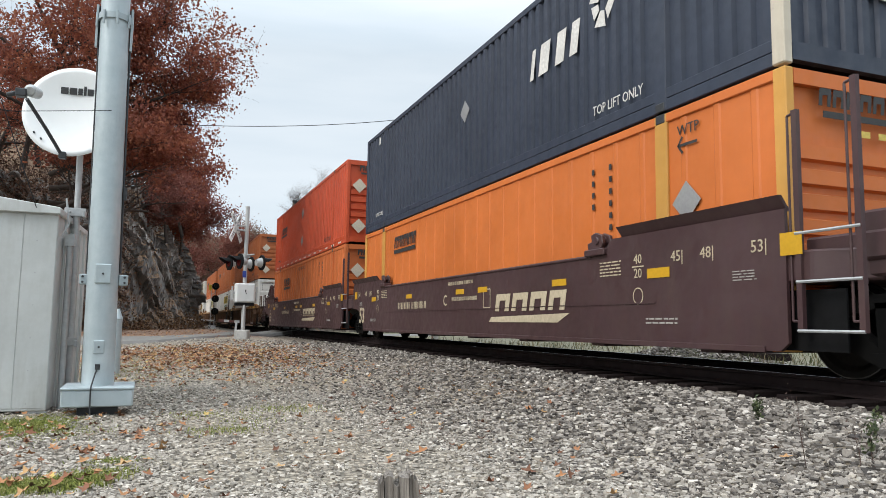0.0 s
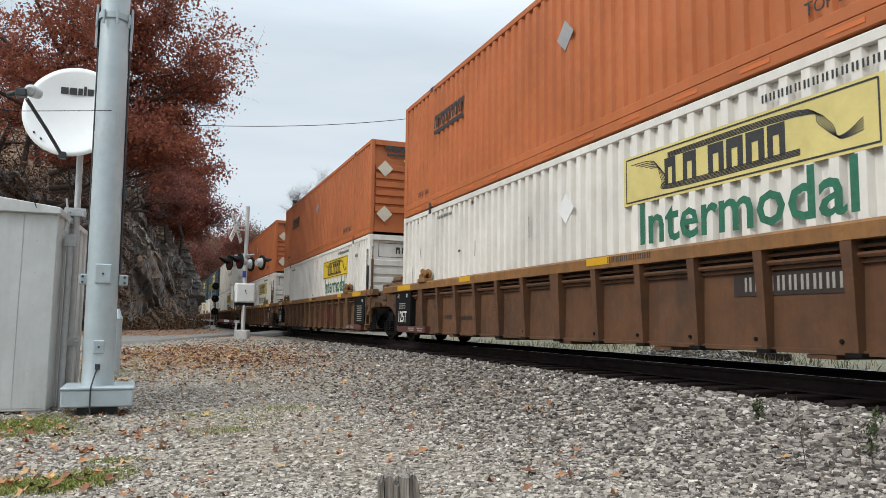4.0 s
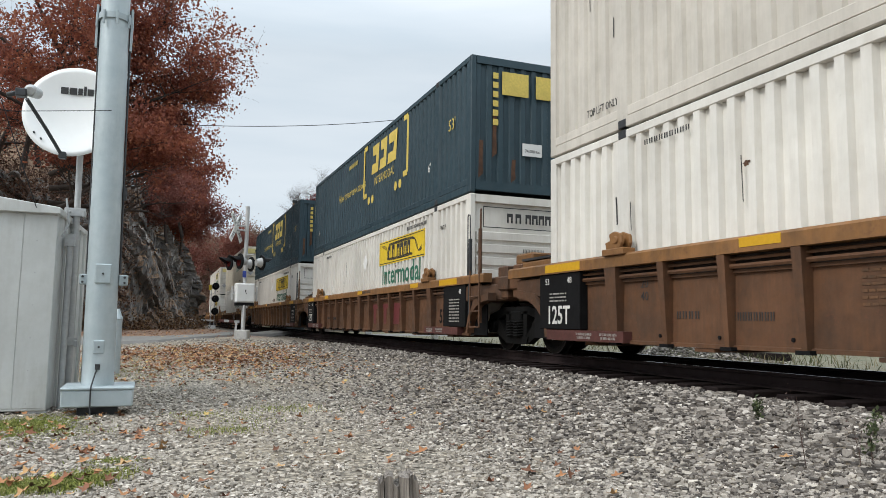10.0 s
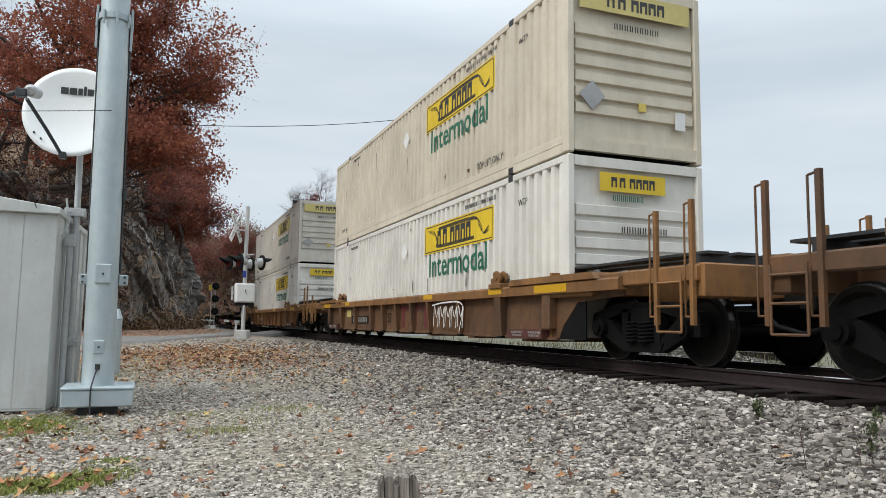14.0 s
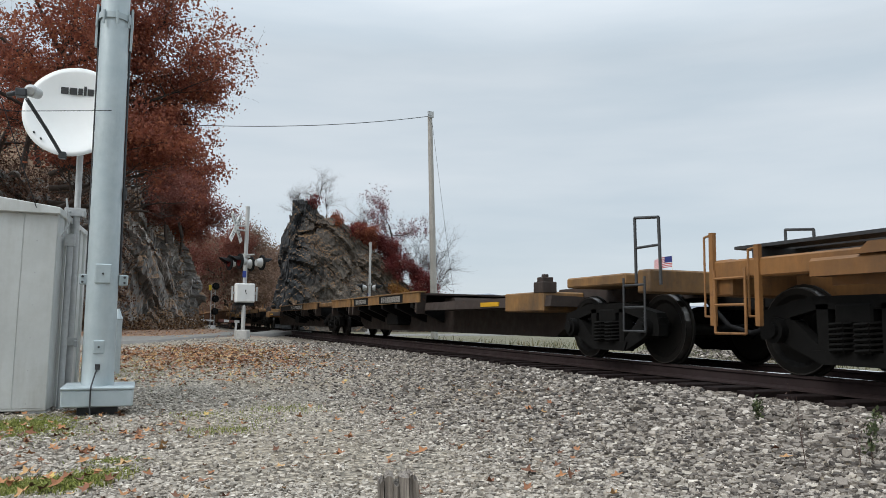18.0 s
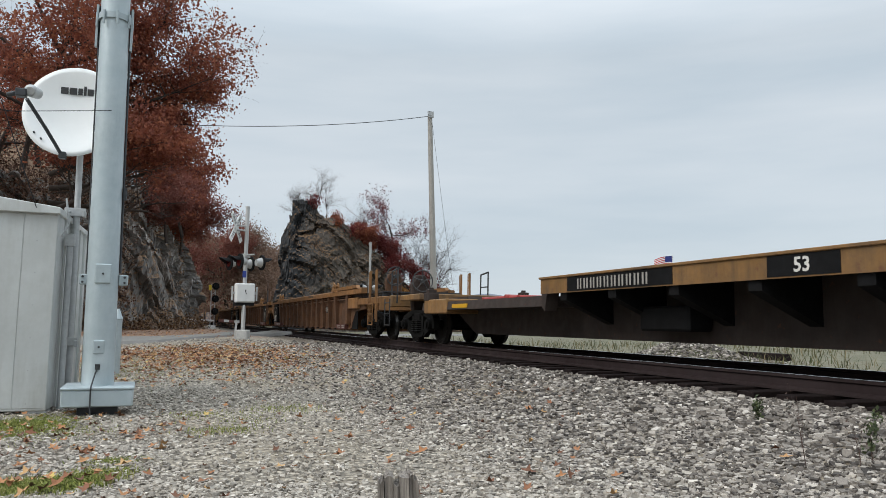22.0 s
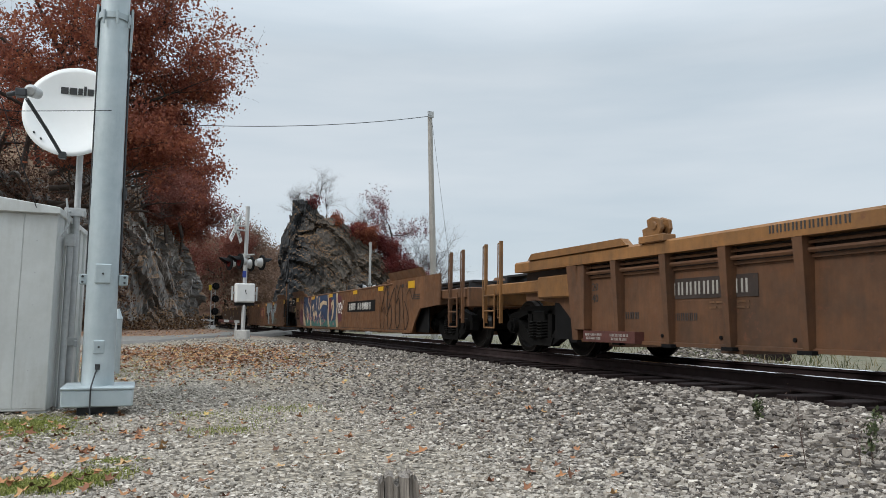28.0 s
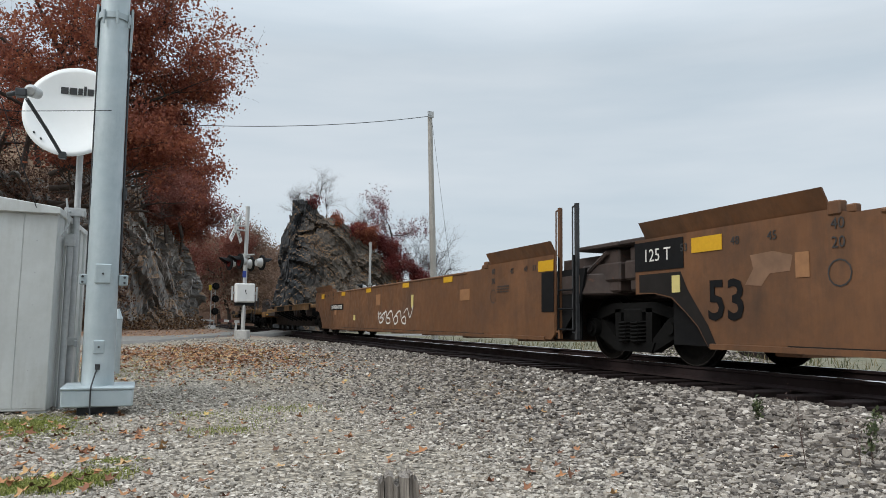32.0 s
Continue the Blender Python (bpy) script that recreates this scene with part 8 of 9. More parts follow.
M["farleaf"] = leafy("far_autumn_leaves", [(0.0, (0.13, 0.09, 0.07)), (0.4, (0.19, 0.122, 0.09)), (0.75, (0.24, 0.15, 0.10)), (1.0, (0.28, 0.21, 0.12))], 0.12)
M["brickleaf"] = leafy("brick_red_leaves", [(0.0, (0.13, 0.042, 0.036)), (0.5, (0.215, 0.074, 0.056)), (1.0, (0.31, 0.135, 0.085))])
M["woodleaf"] = island_mix("mixed_autumn_leaves", [(0.0, (0.08, 0.052, 0.034)), (0.4, (0.145, 0.082, 0.045)), (0.75, (0.20, 0.105, 0.05)), (1.0, (0.25, 0.15, 0.06))], 0.8, 30.0, 0)


M["fallenbrown"] = island_mix("brown_litter", [(0.0, (0.06, 0.032, 0.022)), (0.5, (0.12, 0.062, 0.04)), (1.0, (0.2, 0.11, 0.07))], 0.85, 30.0, 0)


def grow(rnd, start, way, length, radius, levels, spread, kids, droop=0.0, out=None, tips=None, depth=0):
    """Limbs as lists of (point, radius); tips gather the twigs' points."""
    out = [] if out is None else out
    tips = [] if tips is None else tips
    p, d = Vector(start), Vector(way).normalized()
    n = 5
    limb = [(p.copy(), radius)]
    for i in range(n):
        d = (d + Vector((rnd.gauss(0, 0.14), rnd.gauss(0, 0.14), rnd.gauss(0.02, 0.10) - droop * depth))).normalized()
        p = p + d * (length / n)
        r = radius * (1 - 0.6 * (i + 1) / n)
        limb.append((p.copy(), r))
        if levels > 0 and i >= (1 if depth == 0 else 0):
            for _ in range(kids if depth else kids - 1):
                if rnd.random() < 0.8:
                    side = Vector((rnd.gauss(0, 1), rnd.gauss(0, 1), rnd.gauss(0.25, 0.6))).normalized()
                    grow(rnd, p, d * (1 - spread) + side * spread, length * rnd.uniform(0.42, 0.7), r * 0.62, levels - 1, spread, kids, droop, out, tips, depth + 1)
        if levels <= 1:
            tips.append(p.copy())
    out.append(limb)
    return out, tips


def limbs_mesh(name, limbs, material, sides=6):
    verts, faces = [], []
    for limb in limbs:
        k = sides if limb[0][1] > 0.05 else 3
        base = len(verts)
        for i, (p, r) in enumerate(limb):
            q = limb[min(i + 1, len(limb) - 1)][0] - limb[max(i - 1, 0)][0]
            t = q.to_track_quat("Z", "Y")
            for j in range(k):
                a = 2 * math.pi * j / k
                verts.append(p + t @ Vector((r * math.cos(a), r * math.sin(a), 0)))
        for i in range(len(limb) - 1):
            for j in range(k):
                a, b = base + i * k + j, base + i * k + (j + 1) % k
                faces.append((a, b, b + k, a + k))
    return bulk(name, verts, faces, material, True)


def leaf_mesh(name, places, per, size, scatter, material, seed, flat=1.0):
    """Folded leaves, four-cornered, strewn about the places."""
    rs = np.random.RandomState(seed)
    c = np.repeat(np.array([tuple(p) for p in places], "f8"), per, 0)
    n = len(c)
    c += rs.normal(0, scatter, (n, 3)) * np.array([1.0, 1.0, flat])
    d = rs.normal(0, 1, (n, 3)) + np.array([0, 0, -0.3])
    d /= np.linalg.norm(d, axis=1)[:, None]
    e = np.cross(d, rs.normal(0, 1, (n, 3)))
    e /= np.linalg.norm(e, axis=1)[:, None]
    s = size * rs.uniform(0.6, 1.3, (n, 1))
    nrm = np.cross(d, e)
    v = np.stack([c - d * s * 0.5, c + e * s * 0.34 + nrm * s * 0.1, c + d * s * 0.5, c - e * s * 0.34 + nrm * s * 0.1], 1).reshape(-1, 3)
    f = np.arange(n * 4).reshape(-1, 4)
    return bulk(name, v, f, material)


def tree(name, label, x, y, z, height, seed, leaf, per, size, scatter, levels=3, spread=0.6, kids=2, bark="bark", lean=(0, 0), radius=None, droop=0.0, keep=1.0, group=""):
    rnd = random.Random(seed)
    ob = thing(name, label, "tree" if name != "shrub" else "shrub", group, at=pose(x, y, z))
    limbs, tips = grow(rnd, (0, 0, -0.4), (lean[0], lean[1], 1), height * 0.62, radius or height * 0.022, levels, spread, kids, droop)
    part("trunk", limbs_mesh("trunk", [l for l in limbs if l[0][1] > 0.02 * height / 8], M[bark]), None, ob)
    thin = [l for l in limbs if l[0][1] <= 0.02 * height / 8]
    if thin:
        part("branchwork", limbs_mesh("branchwork", thin, M[bark], 4), None, ob)
    if leaf:
        spots = [t for t in tips if rnd.random() < keep]
        part("crown", leaf_mesh("crown", spots, per, size, scatter, M[leaf], seed), None, ob)
    return ob


# the large oak above the cliff
def oak():
    rnd = random.Random(5)
    ob = thing("oak_tree", "large oak with rust-brown autumn leaves", "tree", at=pose(-4.6, 33.5, 0))
    limbs, tips = [], []
    grow(rnd, (0, 0, 1.0), (-0.05, 0, 1), 12.0, 0.42, 3, 0.55, 2, 0.0, limbs, tips)
    for h, way, ln in ((4.0, (0.9, -0.3, 0.05), 3.9), (4.8, (0.8, -0.5, 0.1), 4.0), (5.2, (0.9, 0.3, 0.1), 4.2), (5.8, (0.95, -0.2, 0.12), 4.3), (6.4, (0.8, -0.6, 0.12), 4.2), (7.0, (0.9, 0.1, 0.15), 4.3), (7.6, (0.85, -0.4, 0.15), 4.4),
                       (8.4, (0.9, -0.3, 0.2), 5.0), (9.2, (0.95, -0.3, 0.2), 5.4), (9.8, (0.9, 0.1, 0.2), 5.2), (11.0, (0.8, -0.3, 0.3), 4.8), (12.0, (0.6, 0.2, 0.5), 3.8),
                       (8.6, (-0.8, -0.4, 0.4), 5.0), (9.4, (-0.8, -0.4, 0.5), 5.5), (10.2, (-0.8, 0.3, 0.6), 6.0), (11.5, (-0.5, -0.6, 0.7), 5.5), (8.0, (0.1, -0.9, 0.3), 4.0), (10.0, (0.0, -0.8, 0.5), 4.0)):
        grow(rnd, (0.02 * h, 0, h), way, ln, 0.12 if way[0] > 0 else 0.085, 3, 0.55, 2, 0.015, limbs, tips)
    part("trunk", limbs_mesh("trunk", [l for l in limbs if l[0][1] > 0.05], M["bark"], 8), None, ob)
    part("branchwork", limbs_mesh("branchwork", [l for l in limbs if l[0][1] <= 0.05], M["bark"], 4), None, ob)
    # leaves hang in flat bunches, thinner on the side away from the track
    reach = lambda z: np.interp(z, [5.4, 7.1, 8.5, 9.7, 11.2, 12.3, 13.6, 14.8, 17], [6.9, 6.5, 6.1, 6.6, 7.9, 7.3, 6.8, 5.8, 4.5])
    spots = [t for t in tips if t.x < reach(t.z) and (t.z > 6.6 or t.x > 5.6) and rnd.random() < (0.19 if t.x > 0 and t.z < 9.5 else 0.13 if t.x > 1.5 else 0.07 if t.x > -1 else 0.032)]
    part("crown", leaf_mesh("crown", spots, max(1, int(85000 / max(1, len(spots)))), 0.135, 0.30, M["oakleaf"], 8, 0.42), None, ob)


oak()
for k, (x, y, z, h, leaf, per) in enumerate(((-9.5, 34, 4.5, 13, "oakleaf", 5), (-13.0, 36, 5, 13, "oakleaf", 5), (-7.3, 44, 7.6, 9, "oakleaf", 1), (-9.2, 46, 8.3, 9, "oakleaf", 1), (-5.6, 46.5, 8.3, 8, "oakleaf", 1), (1.2, 53, 6.6, 5.5, "brickleaf", 12), (1.8, 58, 7.0, 5.0, "brickleaf", 12), (0.2, 50, 5.8, 5.0, "brickleaf", 12), (1.2, 56, 5.6, 5.5, "oakleaf", 14), (1.6, 62, 6.1, 5.5, "brickleaf", 12), (-6.5, 44, 9, 8, "oakleaf", 8), (-3.5, 48, 9, 8, "redleaf", 10), (0.0, 58, 8.1, 5, "brickleaf", 10))):
    tree("tree", "autumn tree with rust-red leaves on the cliff", x, y, z, h, 20 + k, leaf, per, 0.15, 0.27, 3, 0.66, 2, keep=0.8, group="trees on the cliff")
for k, (x, y, h, leaf) in enumerate(((10.4, 119, 15.5, "brickleaf"), (12.6, 123, 15.0, "farleaf"), (9.4, 127, 16, "brickleaf"), (15.0, 121, 11, "farleaf"))):
    tree("tree", "tall autumn tree with red-brown leaves by the bend", x, y, 0, h, 130 + k, leaf, 16, 0.26, 0.5, 3, 0.6, 2, keep=0.9, group="trees by the bend")
for k, (x, y, z, h) in enumerate(((12.5, 70.5, 11.3, 3.4), (13.9, 70.5, 11.0, 5.2), (14.9, 70.5, 10.4, 4.6), (11.6, 72, 11.2, 2.6), (19.7, 71, 7.6, 6.0), (24.6, 70, 2.0, 9.5), (26.2, 71, 1.0, 9.5), (27.6, 73, 0.3, 8.0), (18.6, 71.5, 8.0, 4.2))):
    tree("bare_tree", "leafless grey tree with fine twigs", x, y, z, h, 40 + k, None, 0, 0, 0, 3, 0.55, 3, "palebark", radius=h * 0.012, group="bare trees on the outcrop")
for k, (x, y, z, h, leaf, per) in enumerate(((13.2, 69.6, 11.0, 2.8, "redleaf", 3), (22.4, 70.5, 6.0, 7.8, "redleaf", 2), (17.8, 69.0, 8.0, 2.6, "redleaf", 4), (19.0, 68.6, 7.0, 3.2, "oakleaf", 4), (20.6, 68.6, 5.6, 4.2, "redleaf", 4), (22.0, 68.5, 4.0, 4.6, "redleaf", 4), (23.4, 68.5, 2.6, 4.4, "redleaf", 4), (15.3, 68.6, 9.6, 1.8, "oakleaf", 4), (22.4, 66.9, 1.4, 2.8, "goldleaf", 4), (24.8, 68.2, 1.2, 3.6, "redleaf", 4))):
    tree("shrub", "autumn shrub with red or gold leaves on the outcrop", x, y, z, h, 60 + k, leaf, per, 0.17, 0.26, 3, 0.6, 2, keep=0.85, group="shrubs on the outcrop")


def strewn(name, label, sheet, count, per, size, scatter, lowest, seed, leaf, box_of):
    """Leaves and brush caught on the flatter ledges of a rock sheet."""
    pick = np.random.RandomState(seed)
    x0, x1, y0, y1 = box_of
    flat = [v.co for v in sheet.data.vertices if v.normal.z > lowest and x0 < v.co.x < x1 and y0 < v.co.y < y1]
    at = [flat[i] for i in pick.randint(0, len(flat), count)]
    return tagged(new(name, leaf_mesh(name, at, per, size, scatter, M[leaf], seed)), label, "leaves", kind="stuff")


strewn("slope_litter", "brown fallen leaves lying on the slope", slope, 5200, 8, 0.12, 0.35, 0.2, 5, "fallenbrown", (-26, 0, 20, 60))
strewn("cliff_litter", "brown brush and leaves caught on the cliff's ledges", rocks, 1500, 8, 0.12, 0.22, 0.6, 6, "woodleaf", (-12, 6, 30, 80))
strewn("hilltop_litter", "brown fallen leaves on the hill above the cliff", rocks, 5000, 8, 0.15, 0.4, 0.6, 16, "fallenbrown", (-16, -2, 41, 75))
strewn("outcrop_litter", "brown brush and leaves on the outcrop", outcrop, 1100, 7, 0.13, 0.25, 0.6, 7, "woodleaf", (12.5, 34, 60, 80))

# woods on the valley slope and brush on the banks, as loose clumps
rs = np.random.RandomState(12)
spots = []
for _ in range(1500):
    x = rs.uniform(-30, 48)
    y = 112 + rs.uniform(0, 40)
    h = np.interp(x, [-60, 0, 14, 24, 45, 80], [15, 14.5, 13.2, 11.5, 5, 1]) * min(1, (y - 108) / 22)
    for _ in range(7):
        spots.append((x + rs.normal(0, 0.8), y + rs.normal(0, 0.8), h * rs.uniform(0.92, 1.0) + abs(rs.normal(0, 0.8))))
woods = new("valley_woods", leaf_mesh("valley_woods", spots, 14, 0.33, 0.7, M["farleaf"], 3))
tagged(woods, "distant brown and ochre autumn woods", "woods", kind="stuff")
spots = []
for _ in range(800):
    u = rs.uniform(0, 1)
    x = -24 + 27 * u + rs.normal(0, 0.7)
    y = np.interp(x, [-22, -9, -3.2, 0.6, 2.6], [29.5, 34.5, 40.5, 46.5, 54]) - abs(rs.normal(0, 0.5))
    spots.append((x, y, ground_z(x, y) + abs(rs.normal(0, 0.35))))
brush = new("cliff_foot_brush", leaf_mesh("cliff_foot_brush", spots, 12, 0.16, 0.22, M["woodleaf"], 4))
tagged(brush, "brown brush and fallen leaves at the cliff's foot", "brush", kind="stuff")


# ---- loose stones, leaves, grass ----
M["stones"] = island_mix("crushed_grey_stone", [(0.0, (0.045, 0.038, 0.034)), (0.3, (0.145, 0.125, 0.107)), (0.62, (0.285, 0.252, 0.218)), (0.88, (0.43, 0.385, 0.335)), (0.97, (0.60, 0.545, 0.48)), (1.0, (0.682, 0.627, 0.561))], 0.85, 90.0, 0.25)


def stone_shape(rs):
    """A broken block with skewed faces."""
    v = np.array([(x, y, z) for x in (-1, 1) for y in (-1, 1) for z in (-1, 1)], "f8") * 0.72
    v *= rs.uniform(0.55, 1.2, (8, 3))
    return v * np.array([1.05, rs.uniform(0.6, 0.9), rs.uniform(0.35, 0.62)])


BLOCK = np.array([(0, 1, 3), (0, 3, 2), (4, 6, 7), (4, 7, 5), (0, 4, 5), (0, 5, 1), (2, 3, 7), (2, 7, 6), (0, 2, 6), (0, 6, 4), (1, 5, 7), (1, 7, 3)])


M["yardstones"] = island_mix("dusty_light_stone", [(0.0, (0.157, 0.137, 0.114)), (0.3, (0.302, 0.269, 0.227)), (0.65, (0.448, 0.403, 0.345)), (0.93, (0.56, 0.506, 0.435)), (0.985, (0.717, 0.655, 0.571)), (1.0, (0.851, 0.784, 0.694))], 0.88, 90.0, 0.25)


def scatter_stones(name, places, sizes, seed, material):
    rs = np.random.RandomState(seed)
    shapes = [stone_shape(rs) for _ in range(40)]
    V, F = np.empty((len(places), 8, 3), "f4"), np.empty((len(places), 12, 3), "i4")
    for i, (p, s) in enumerate(zip(places, sizes)):
        v = shapes[rs.randint(40)] * s
        a, b = rs.uniform(0, 6.283), rs.normal(0, 0.5)
        ca, sa, cb, sb = math.cos(a), math.sin(a), math.cos(b), math.sin(b)
        v = v @ np.array([[1, 0, 0], [0, cb, sb], [0, -sb, cb]]) @ np.array([[ca, sa, 0], [-sa, ca, 0], [0, 0, 1]])
        V[i] = v + p
        F[i] = BLOCK + 8 * i
    return bulk(name, V.reshape(-1, 3), F.reshape(-1, 3), material)


rs = np.random.RandomState(31)
places, sizes = [], []
while len(places) < 98000:
    r = 2.6 * math.exp(rs.uniform(0, 2.25)) if rs.uniform() < 0.85 else rs.uniform(2.6, 9)
    a = radians(rs.uniform(-14, 56))
    x, y = r * math.sin(a), r * math.cos(a)
    if x > 5.9 or y < 1.5:
        continue
    k = smooth((x - 1.8) / 3.0)
    s = rs.uniform(0.009, 0.022) * (1 + 0.55 * k) * (1 + 0.02 * r) * (1.5 if rs.uniform() < 0.06 else 1)
    if k < 0.5 and noise.noise((x * 0.45, y * 0.45, 5)) > 0.22 and rs.uniform() < 0.75:
        continue
    places.append((x, y, ground_z(x, y) + 0.02 * noise.noise((x * 0.9, y * 0.9, 0)) + s * rs.uniform(-0.15, 0.55)))
    sizes.append(s)
# the same stone round about, farther apart
for _ in range(26000):
    x, y = rs.uniform(-9, 5.6), rs.uniform(-7, 14)
    a = math.degrees(math.atan2(x, y))
    if -14 < a < 56:
        continue
    s = rs.uniform(0.014, 0.034)
    places.append((x, y, ground_z(x, y) + s * 0.3))
    sizes.append(s)
# between and beyond the rails
for _ in range(9000):
    x, y = rs.uniform(5.5, 10.5), 3 + 30 * rs.uniform() ** 1.6
    s = rs.uniform(0.02, 0.04)
    places.append((x, y, -0.255 + rs.uniform(0, 0.03) + (ground_z(x, y) + 0.245)))
    sizes.append(s)
# a heap of ballast on the other side
for _ in range(2600):
    x, y = rs.normal(13.4, 0.85), rs.normal(16.1, 1.1)
    h = 0.55 * math.exp(-((x - 13.4) ** 2 / 1.1 + (y - 16.1) ** 2 / 1.9))
    places.append((x, y, -0.42 + h + rs.uniform(-0.03, 0.03)))
    sizes.append(rs.uniform(0.03, 0.055))
# dusty light stone in the yard, darker ballast towards the rails
yard = [i for i, p in enumerate(places) if rs.uniform() > smooth((p[0] + 0.12 * p[1] - 2.2) / 2.6)]
inside = set(yard)
bed = [i for i in range(len(places)) if i not in inside]
gravel = new("gravel", scatter_stones("gravel", [places[i] for i in yard], [sizes[i] for i in yard], 6, M["yardstones"]))
tagged(gravel, "loose light grey crushed stone with dust", "gravel", kind="stuff")
ballast = new("ballast", scatter_stones("ballast", [places[i] for i in bed], [sizes[i] for i in bed], 7, M["stones"]))
tagged(ballast, "dark grey crushed stone ballast beside the rails", "gravel", kind="stuff")
bm = BM()
n = 14
grid = [[bm.verts.new((13.4 + (i / n - 0.5) * 5, 16.1 + (j / n - 0.5) * 6, -0.5 + 0.56 * math.exp(-(((i / n - 0.5) * 5) ** 2 / 1.1 + ((j / n - 0.5) * 6) ** 2 / 1.9)))) for j in range(n + 1)] for i in range(n + 1)]
for i in range(n):
    for j in range(n):
        bm.faces.new((grid[i][j], grid[i + 1][j], grid[i + 1][j + 1], grid[i][j + 1]))
one("ballast_heap", bm, M["ground"], "heap of grey ballast beyond the rails", "gravel heap", kind="structure")
bm = BM()
box(bm, -0.95, 0.95, -0.12, 0.12, 0, 0.22)
one("timber_baulk", bevelled(bm, 0.012), M["tie"], "dark old timber baulk lying beyond the rails", "timber", at=pose(16.1, 16.2, -0.44, 0, 0, 86))

M["fallen"] = island_mix("fallen_leaves", [(0.0, (0.10, 0.045, 0.025)), (0.35, (0.22, 0.085, 0.04)), (0.7, (0.42, 0.19, 0.075)), (0.95, (0.52, 0.32, 0.14)), (1.0, (0.60, 0.45, 0.12))], 0.8, 60.0, 0)


def fallen_leaves(name, places, size, seed):
    """Lobed, curled leaves lying flat."""
    rs = np.random.RandomState(seed)
    n, lobes = len(places), 9
    rad = np.array([1.0, 0.42, 0.85, 0.4, 0.7, 0.7, 0.4, 0.85, 0.42])
    ang = np.linspace(0, 2 * math.pi, lobes, endpoint=False)
    V, F = [], []
    for i, p in enumerate(places):
        s, turn = size * rs.uniform(0.6, 1.3), rs.uniform(0, 6.283)
        c = rs.uniform(0.2, 0.75)
        tilt = Euler((rs.normal(0, 0.3), rs.normal(0, 0.3), turn)).to_matrix()
        V.append(Vector(p))
        for k in range(lobes):
            x, y = s * rad[k] * math.cos(ang[k]), s * 0.75 * rad[k] * math.sin(ang[k])
            V.append(Vector(p) + tilt @ Vector((x, y, c * s * (y / s) ** 2 * 2 + 0.2 * x * x / s)))
        b = i * (lobes + 1)
        F += [(b, b + 1 + k, b + 1 + (k + 1) % lobes) for k in range(lobes)]
    return bulk(name, V, F, M["fallen"], True)


places = []
while len(places) < 5000:
    m = rs.uniform()
    if m < 0.72:      # the strip before the road
        x, y = rs.normal(0.9, 1.6), rs.normal(17.0, 2.2)
        if not (12.0 < y < 19.8 + max(0, x) * 1.2 and x < 4.0):
            continue
        z = 0.02 + 0.05 * rs.uniform()
    elif m < 0.745:
        x, y = rs.normal(-0.8, 0.8), rs.normal(7.0, 1.2)
        z = 0.03
    elif m < 0.775:
        x, y = rs.uniform(-2, 4.6), rs.uniform(3, 12)
        z = 0.04
    else:
        x, y = rs.uniform(-8, 3.2), rs.uniform(24.5, 46)
        z = 0.05
    places.append((x, y, ground_z(x, y) + z))
leaves = new("fallen_leaves", fallen_leaves("fallen_leaves", places, 0.058, 9))
tagged(leaves, "rust and tan fallen oak leaves on the ground", "leaves", kind="stuff")

places = []
for _ in range(70):
    x, y = rs.uniform(-1.6, 3.2), rs.uniform(3.6, 8.5)
    places.append((x, y, ground_z(x, y) + 0.035))
for _ in range(22):
    x, y = rs.normal(-0.55, 0.3), rs.normal(5.35, 0.2)
    places.append((x, y, ground_z(x, y) + 0.035))
tagged(new("large_leaves", fallen_leaves("large_leaves", places, 0.056, 19)), "large rust-red oak leaves lying on the stones", "leaves", kind="stuff")

M["grass"] = island_mix("thin_grass", [(0.0, (0.10, 0.13, 0.02)), (0.5, (0.22, 0.26, 0.045)), (0.85, (0.36, 0.36, 0.09)), (1.0, (0.42, 0.35, 0.16))], 0.8, 60.0, 0)
M["drygrass"] = island_mix("dry_grass", [(0.0, (0.05, 0.06, 0.02)), (0.4, (0.09, 0.095, 0.035)), (0.7, (0.16, 0.125, 0.06)), (1.0, (0.27, 0.22, 0.12))], 0.85, 60.0, 0)


def blades(name, places, height, width, material, seed):
    rs = np.random.RandomState(seed)
    p = np.array(places, "f8")
    n = len(p)
    a = rs.uniform(0, 6.283, n)
    h = height * rs.uniform(0.4, 1.2, n)
    lean = rs.normal(0, 0.5, (n, 2)) * h[:, None]
    w = np.stack([np.cos(a), np.sin(a), 0 * a], 1) * width
    top = p + np.stack([lean[:, 0], lean[:, 1], h], 1)
    midp = p + np.stack([lean[:, 0] * 0.3, lean[:, 1] * 0.3, h * 0.6], 1)
    v = np.stack([p - w, p + w, midp + w * 0.7, midp - w * 0.7, top], 1).reshape(-1, 3)
    b = np.arange(n)[:, None] * 5
    f = np.concatenate([b + np.array([[0, 1, 2]]), b + np.array([[0, 2, 3]]), b + np.array([[3, 2, 4]])])
    return bulk(name, v, f, material)


places = []
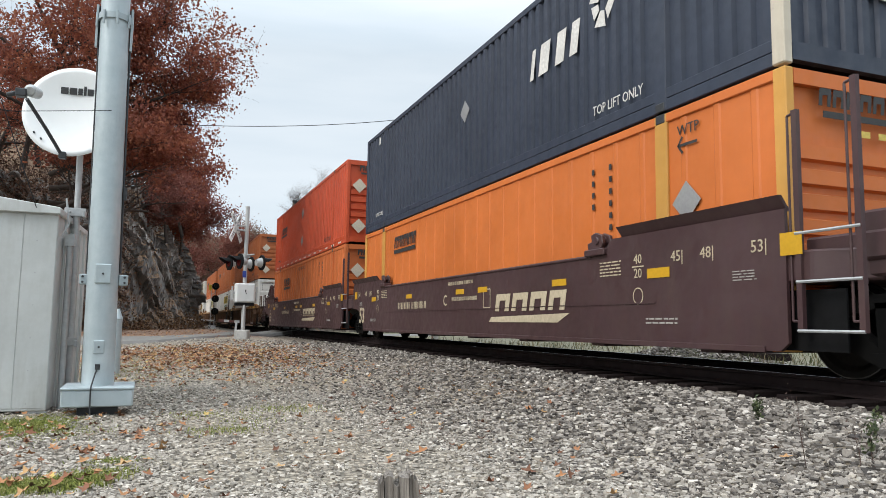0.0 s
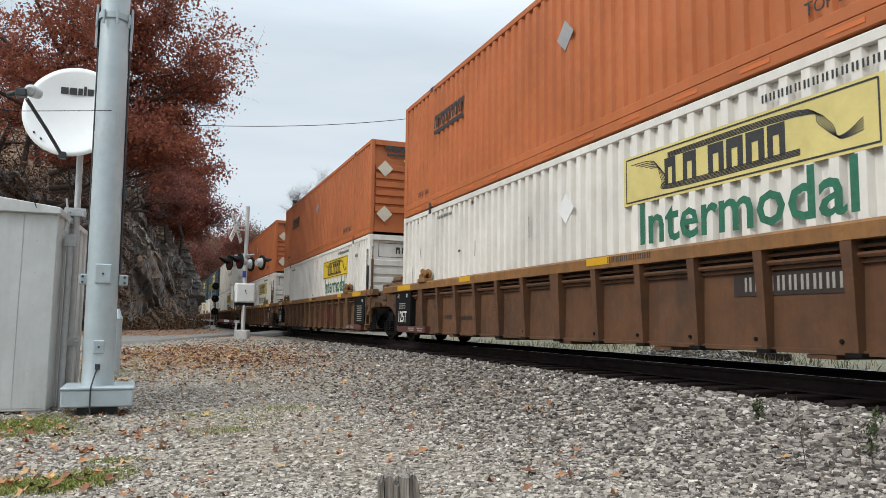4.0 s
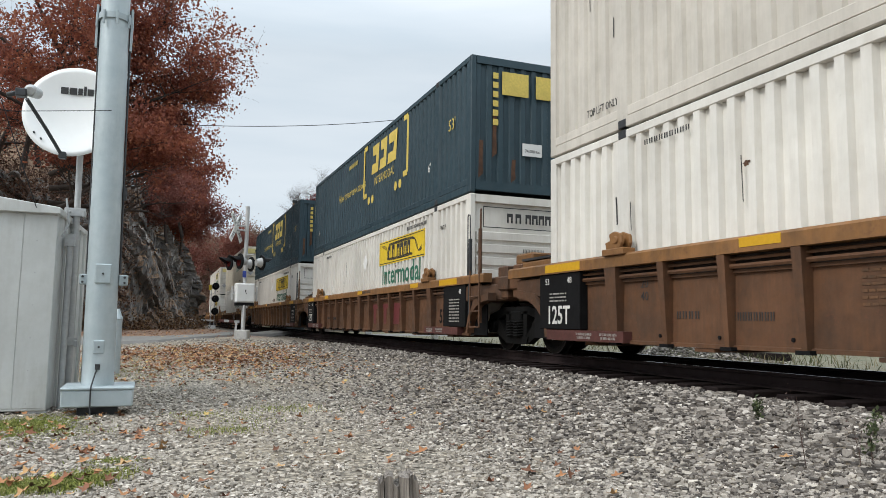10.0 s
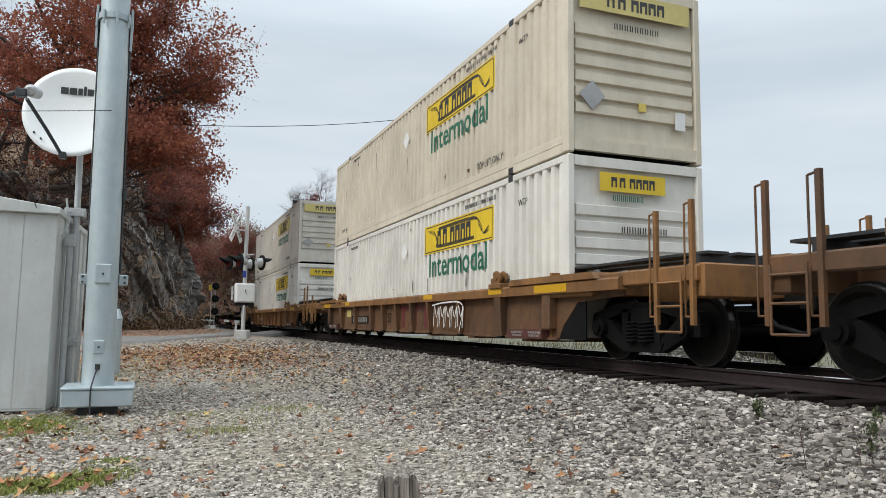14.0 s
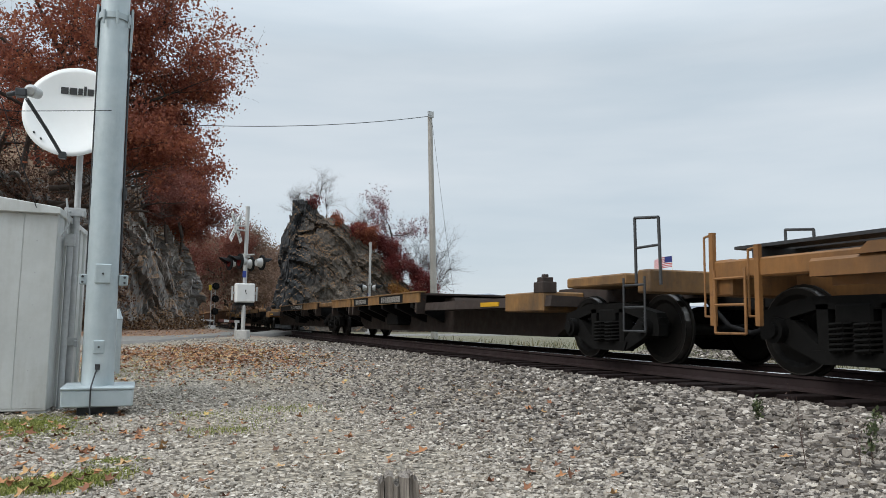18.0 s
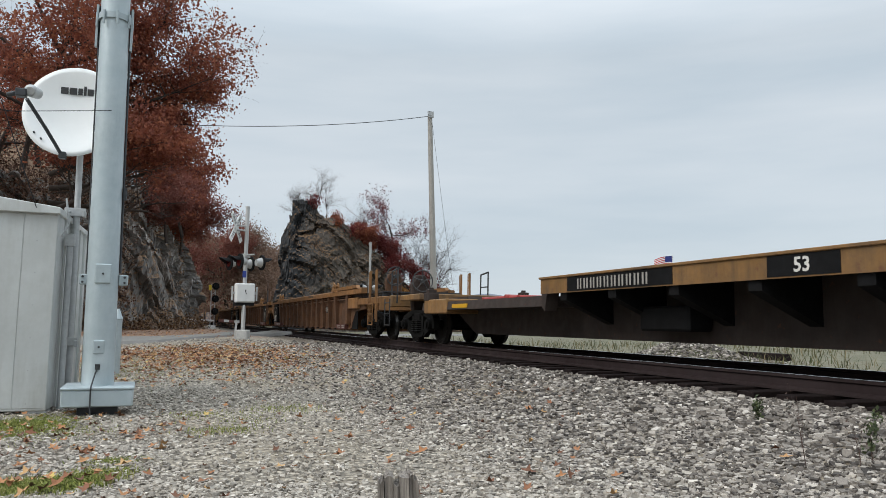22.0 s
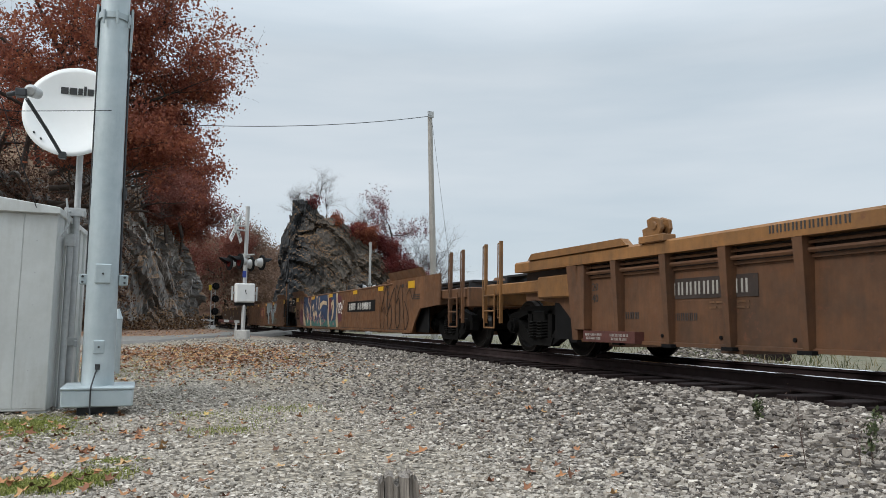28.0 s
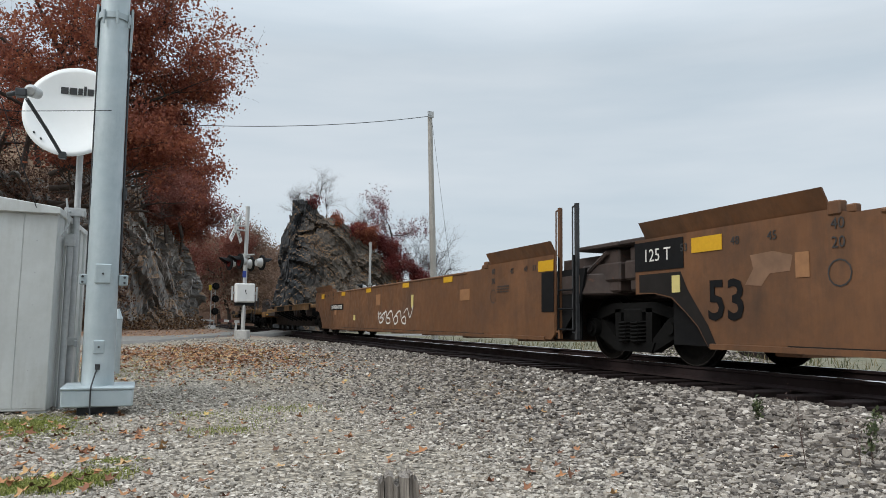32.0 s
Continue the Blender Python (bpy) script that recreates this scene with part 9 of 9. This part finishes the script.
for cx, cy, sx, sy, n in ((-0.62, 5.28, 0.15, 0.09, 3800), (-0.95, 5.30, 0.20, 0.13, 4200), (-0.40, 5.42, 0.10, 0.05, 1500), (-0.22, 6.0, 0.11, 0.07, 1300), (-0.30, 5.6, 0.14, 0.08, 800), (-1.35, 8.2, 0.35, 0.3, 5000), (-0.95, 8.5, 0.16, 0.25, 2500), (-1.05, 7.6, 0.3, 0.3, 1800), (0.45, 8.6, 0.2, 0.2, 350), (0.95, 8.2, 0.2, 0.25, 500), (1.5, 9.0, 0.3, 0.3, 500), (0.62, 7.4, 0.2, 0.16, 400), (-1.8, 7.0, 0.3, 0.4, 1500), (-0.4, 14.5, 0.8, 1.2, 1800), (0.4, 17.0, 1.6, 2.0, 2600)):
    for _ in range(n):
        x, y = rs.normal(cx, sx), rs.normal(cy, sy)
        places.append((x, y, ground_z(x, y)))
tagged(new("grass", blades("grass", places, 0.030, 0.004, M["grass"], 2)), "short sparse green and yellow grass", "grass", kind="stuff")
places = []
for _ in range(5200):
    x, y = rs.uniform(9.5, 34), rs.uniform(6, 30)
    if noise.noise((x * 0.3, y * 0.3, 2)) > -0.05:
        places.append((x, y, ground_z(x, y)))
tagged(new("dry_grass", blades("dry_grass", places, 0.34, 0.012, M["drygrass"], 3)), "tall dry grass beyond the rails", "grass", kind="stuff")

# the old stake in the foreground
stake = thing("wooden_stake", "split grey wooden stake standing in the stones", "stake", at=pose(0.56, 1.72, 0, 1.5, -2, -14))
rnd = random.Random(8)
for x0, x1, top in ((-0.047, -0.034, 0.112), (-0.033, -0.012, 0.121), (-0.011, 0.002, 0.104), (0.003, 0.024, 0.118), (0.025, 0.036, 0.124), (0.0365, 0.047, 0.108)):
    bm = BM()
    v = box(bm, x0, x1, -0.04 + rnd.uniform(0, 0.006), 0.045, -0.7, top)
    bmesh.ops.subdivide_edges(bm, edges=bm.edges[:], cuts=2, use_grid_fill=True)
    for q in bm.verts:
        if q.co.z > top - 0.02:
            q.co.z += rnd.uniform(-0.006, 0.006) - 0.06 * q.co.y
        q.co.x += rnd.uniform(-0.0012, 0.0012)
        q.co.y += rnd.uniform(-0.002, 0.002)
    part("split_piece", bm, M["stake"], stake)

# weeds among the ballast
M["weedstem"] = plain("dead_weed_stem", (0.09, 0.055, 0.045), 0.9, 0, 0.3, 30.0, 0)
M["weedleaf"] = island_mix("dull_green_weed", [(0.0, (0.035, 0.05, 0.02)), (1.0, (0.09, 0.11, 0.04))], 0.8, 60.0, 0)
for k, (x, y, h, green) in enumerate(((4.0, 3.69, 0.38, 0), (4.19, 3.44, 0.30, 0), (4.34, 3.48, 0.24, 1), (4.75, 4.84, 0.13, 1), (2.35, 6.6, 0.2, 0))):
    rnd = random.Random(80 + k)
    z = ground_z(x, y)
    weed = thing("weed", "thin dead weed stalk in the ballast" if not green else "small dull green weed in the ballast", "weed", "weeds in the ballast", at=pose(x, y, z - 0.02))
    limbs, tips = grow(rnd, (0, 0, 0), (0.03, 0, 1), h, 0.004, 1, 0.45, 2)
    limbs = [[(Vector((p.x * 0.5, p.y * 0.5, p.z)), r) for p, r in l] for l in limbs]
    tips = [Vector((p.x * 0.5, p.y * 0.5, p.z)) for p in tips]
    part("stem", limbs_mesh("stem", limbs, M["weedstem"]), None, weed)
    part("leaves", leaf_mesh("leaves", tips, 5 if green else 1, 0.035 if green else 0.015, 0.02, M["weedleaf"] if green else M["weedstem"], k), None, weed)


# ---- what moves ----
def motions():
    for ob, c, z in rolling:
        walk(ob, [(t, pose(TRACK_X, c - s, z)) for t, s in zip(RUN_TIMES, RUN)])
    for ob, c, a in turning:
        # the wheelset rolls while it is near the camera
        times = [t / 16 for t in range(0, 32 * 16 + 1) if -4 < c - run(t / 16) < 45]
        if not times:
            times = [0.0, 32.0]
        first = run(times[0])
        rows = [(t, pose(0, a, 0.457, math.degrees((run(t) - first) / 0.457))) for t in times]
        if rows[0][0] > 0:
            rows.insert(0, (0.0, rows[0][1]))
        if rows[-1][0] < 32:
            rows.append((32.0, rows[-1][1]))
        walk(ob, rows)
    # the flag swings in the wind
    walk(flag, [(t, pose(47.6, 59.4, 6.4, 0, 5 * math.sin(2.1 * t), 12 * math.sin(1.3 * t) - 25)) for t in [0.5 * i for i in range(65)]])


motions()
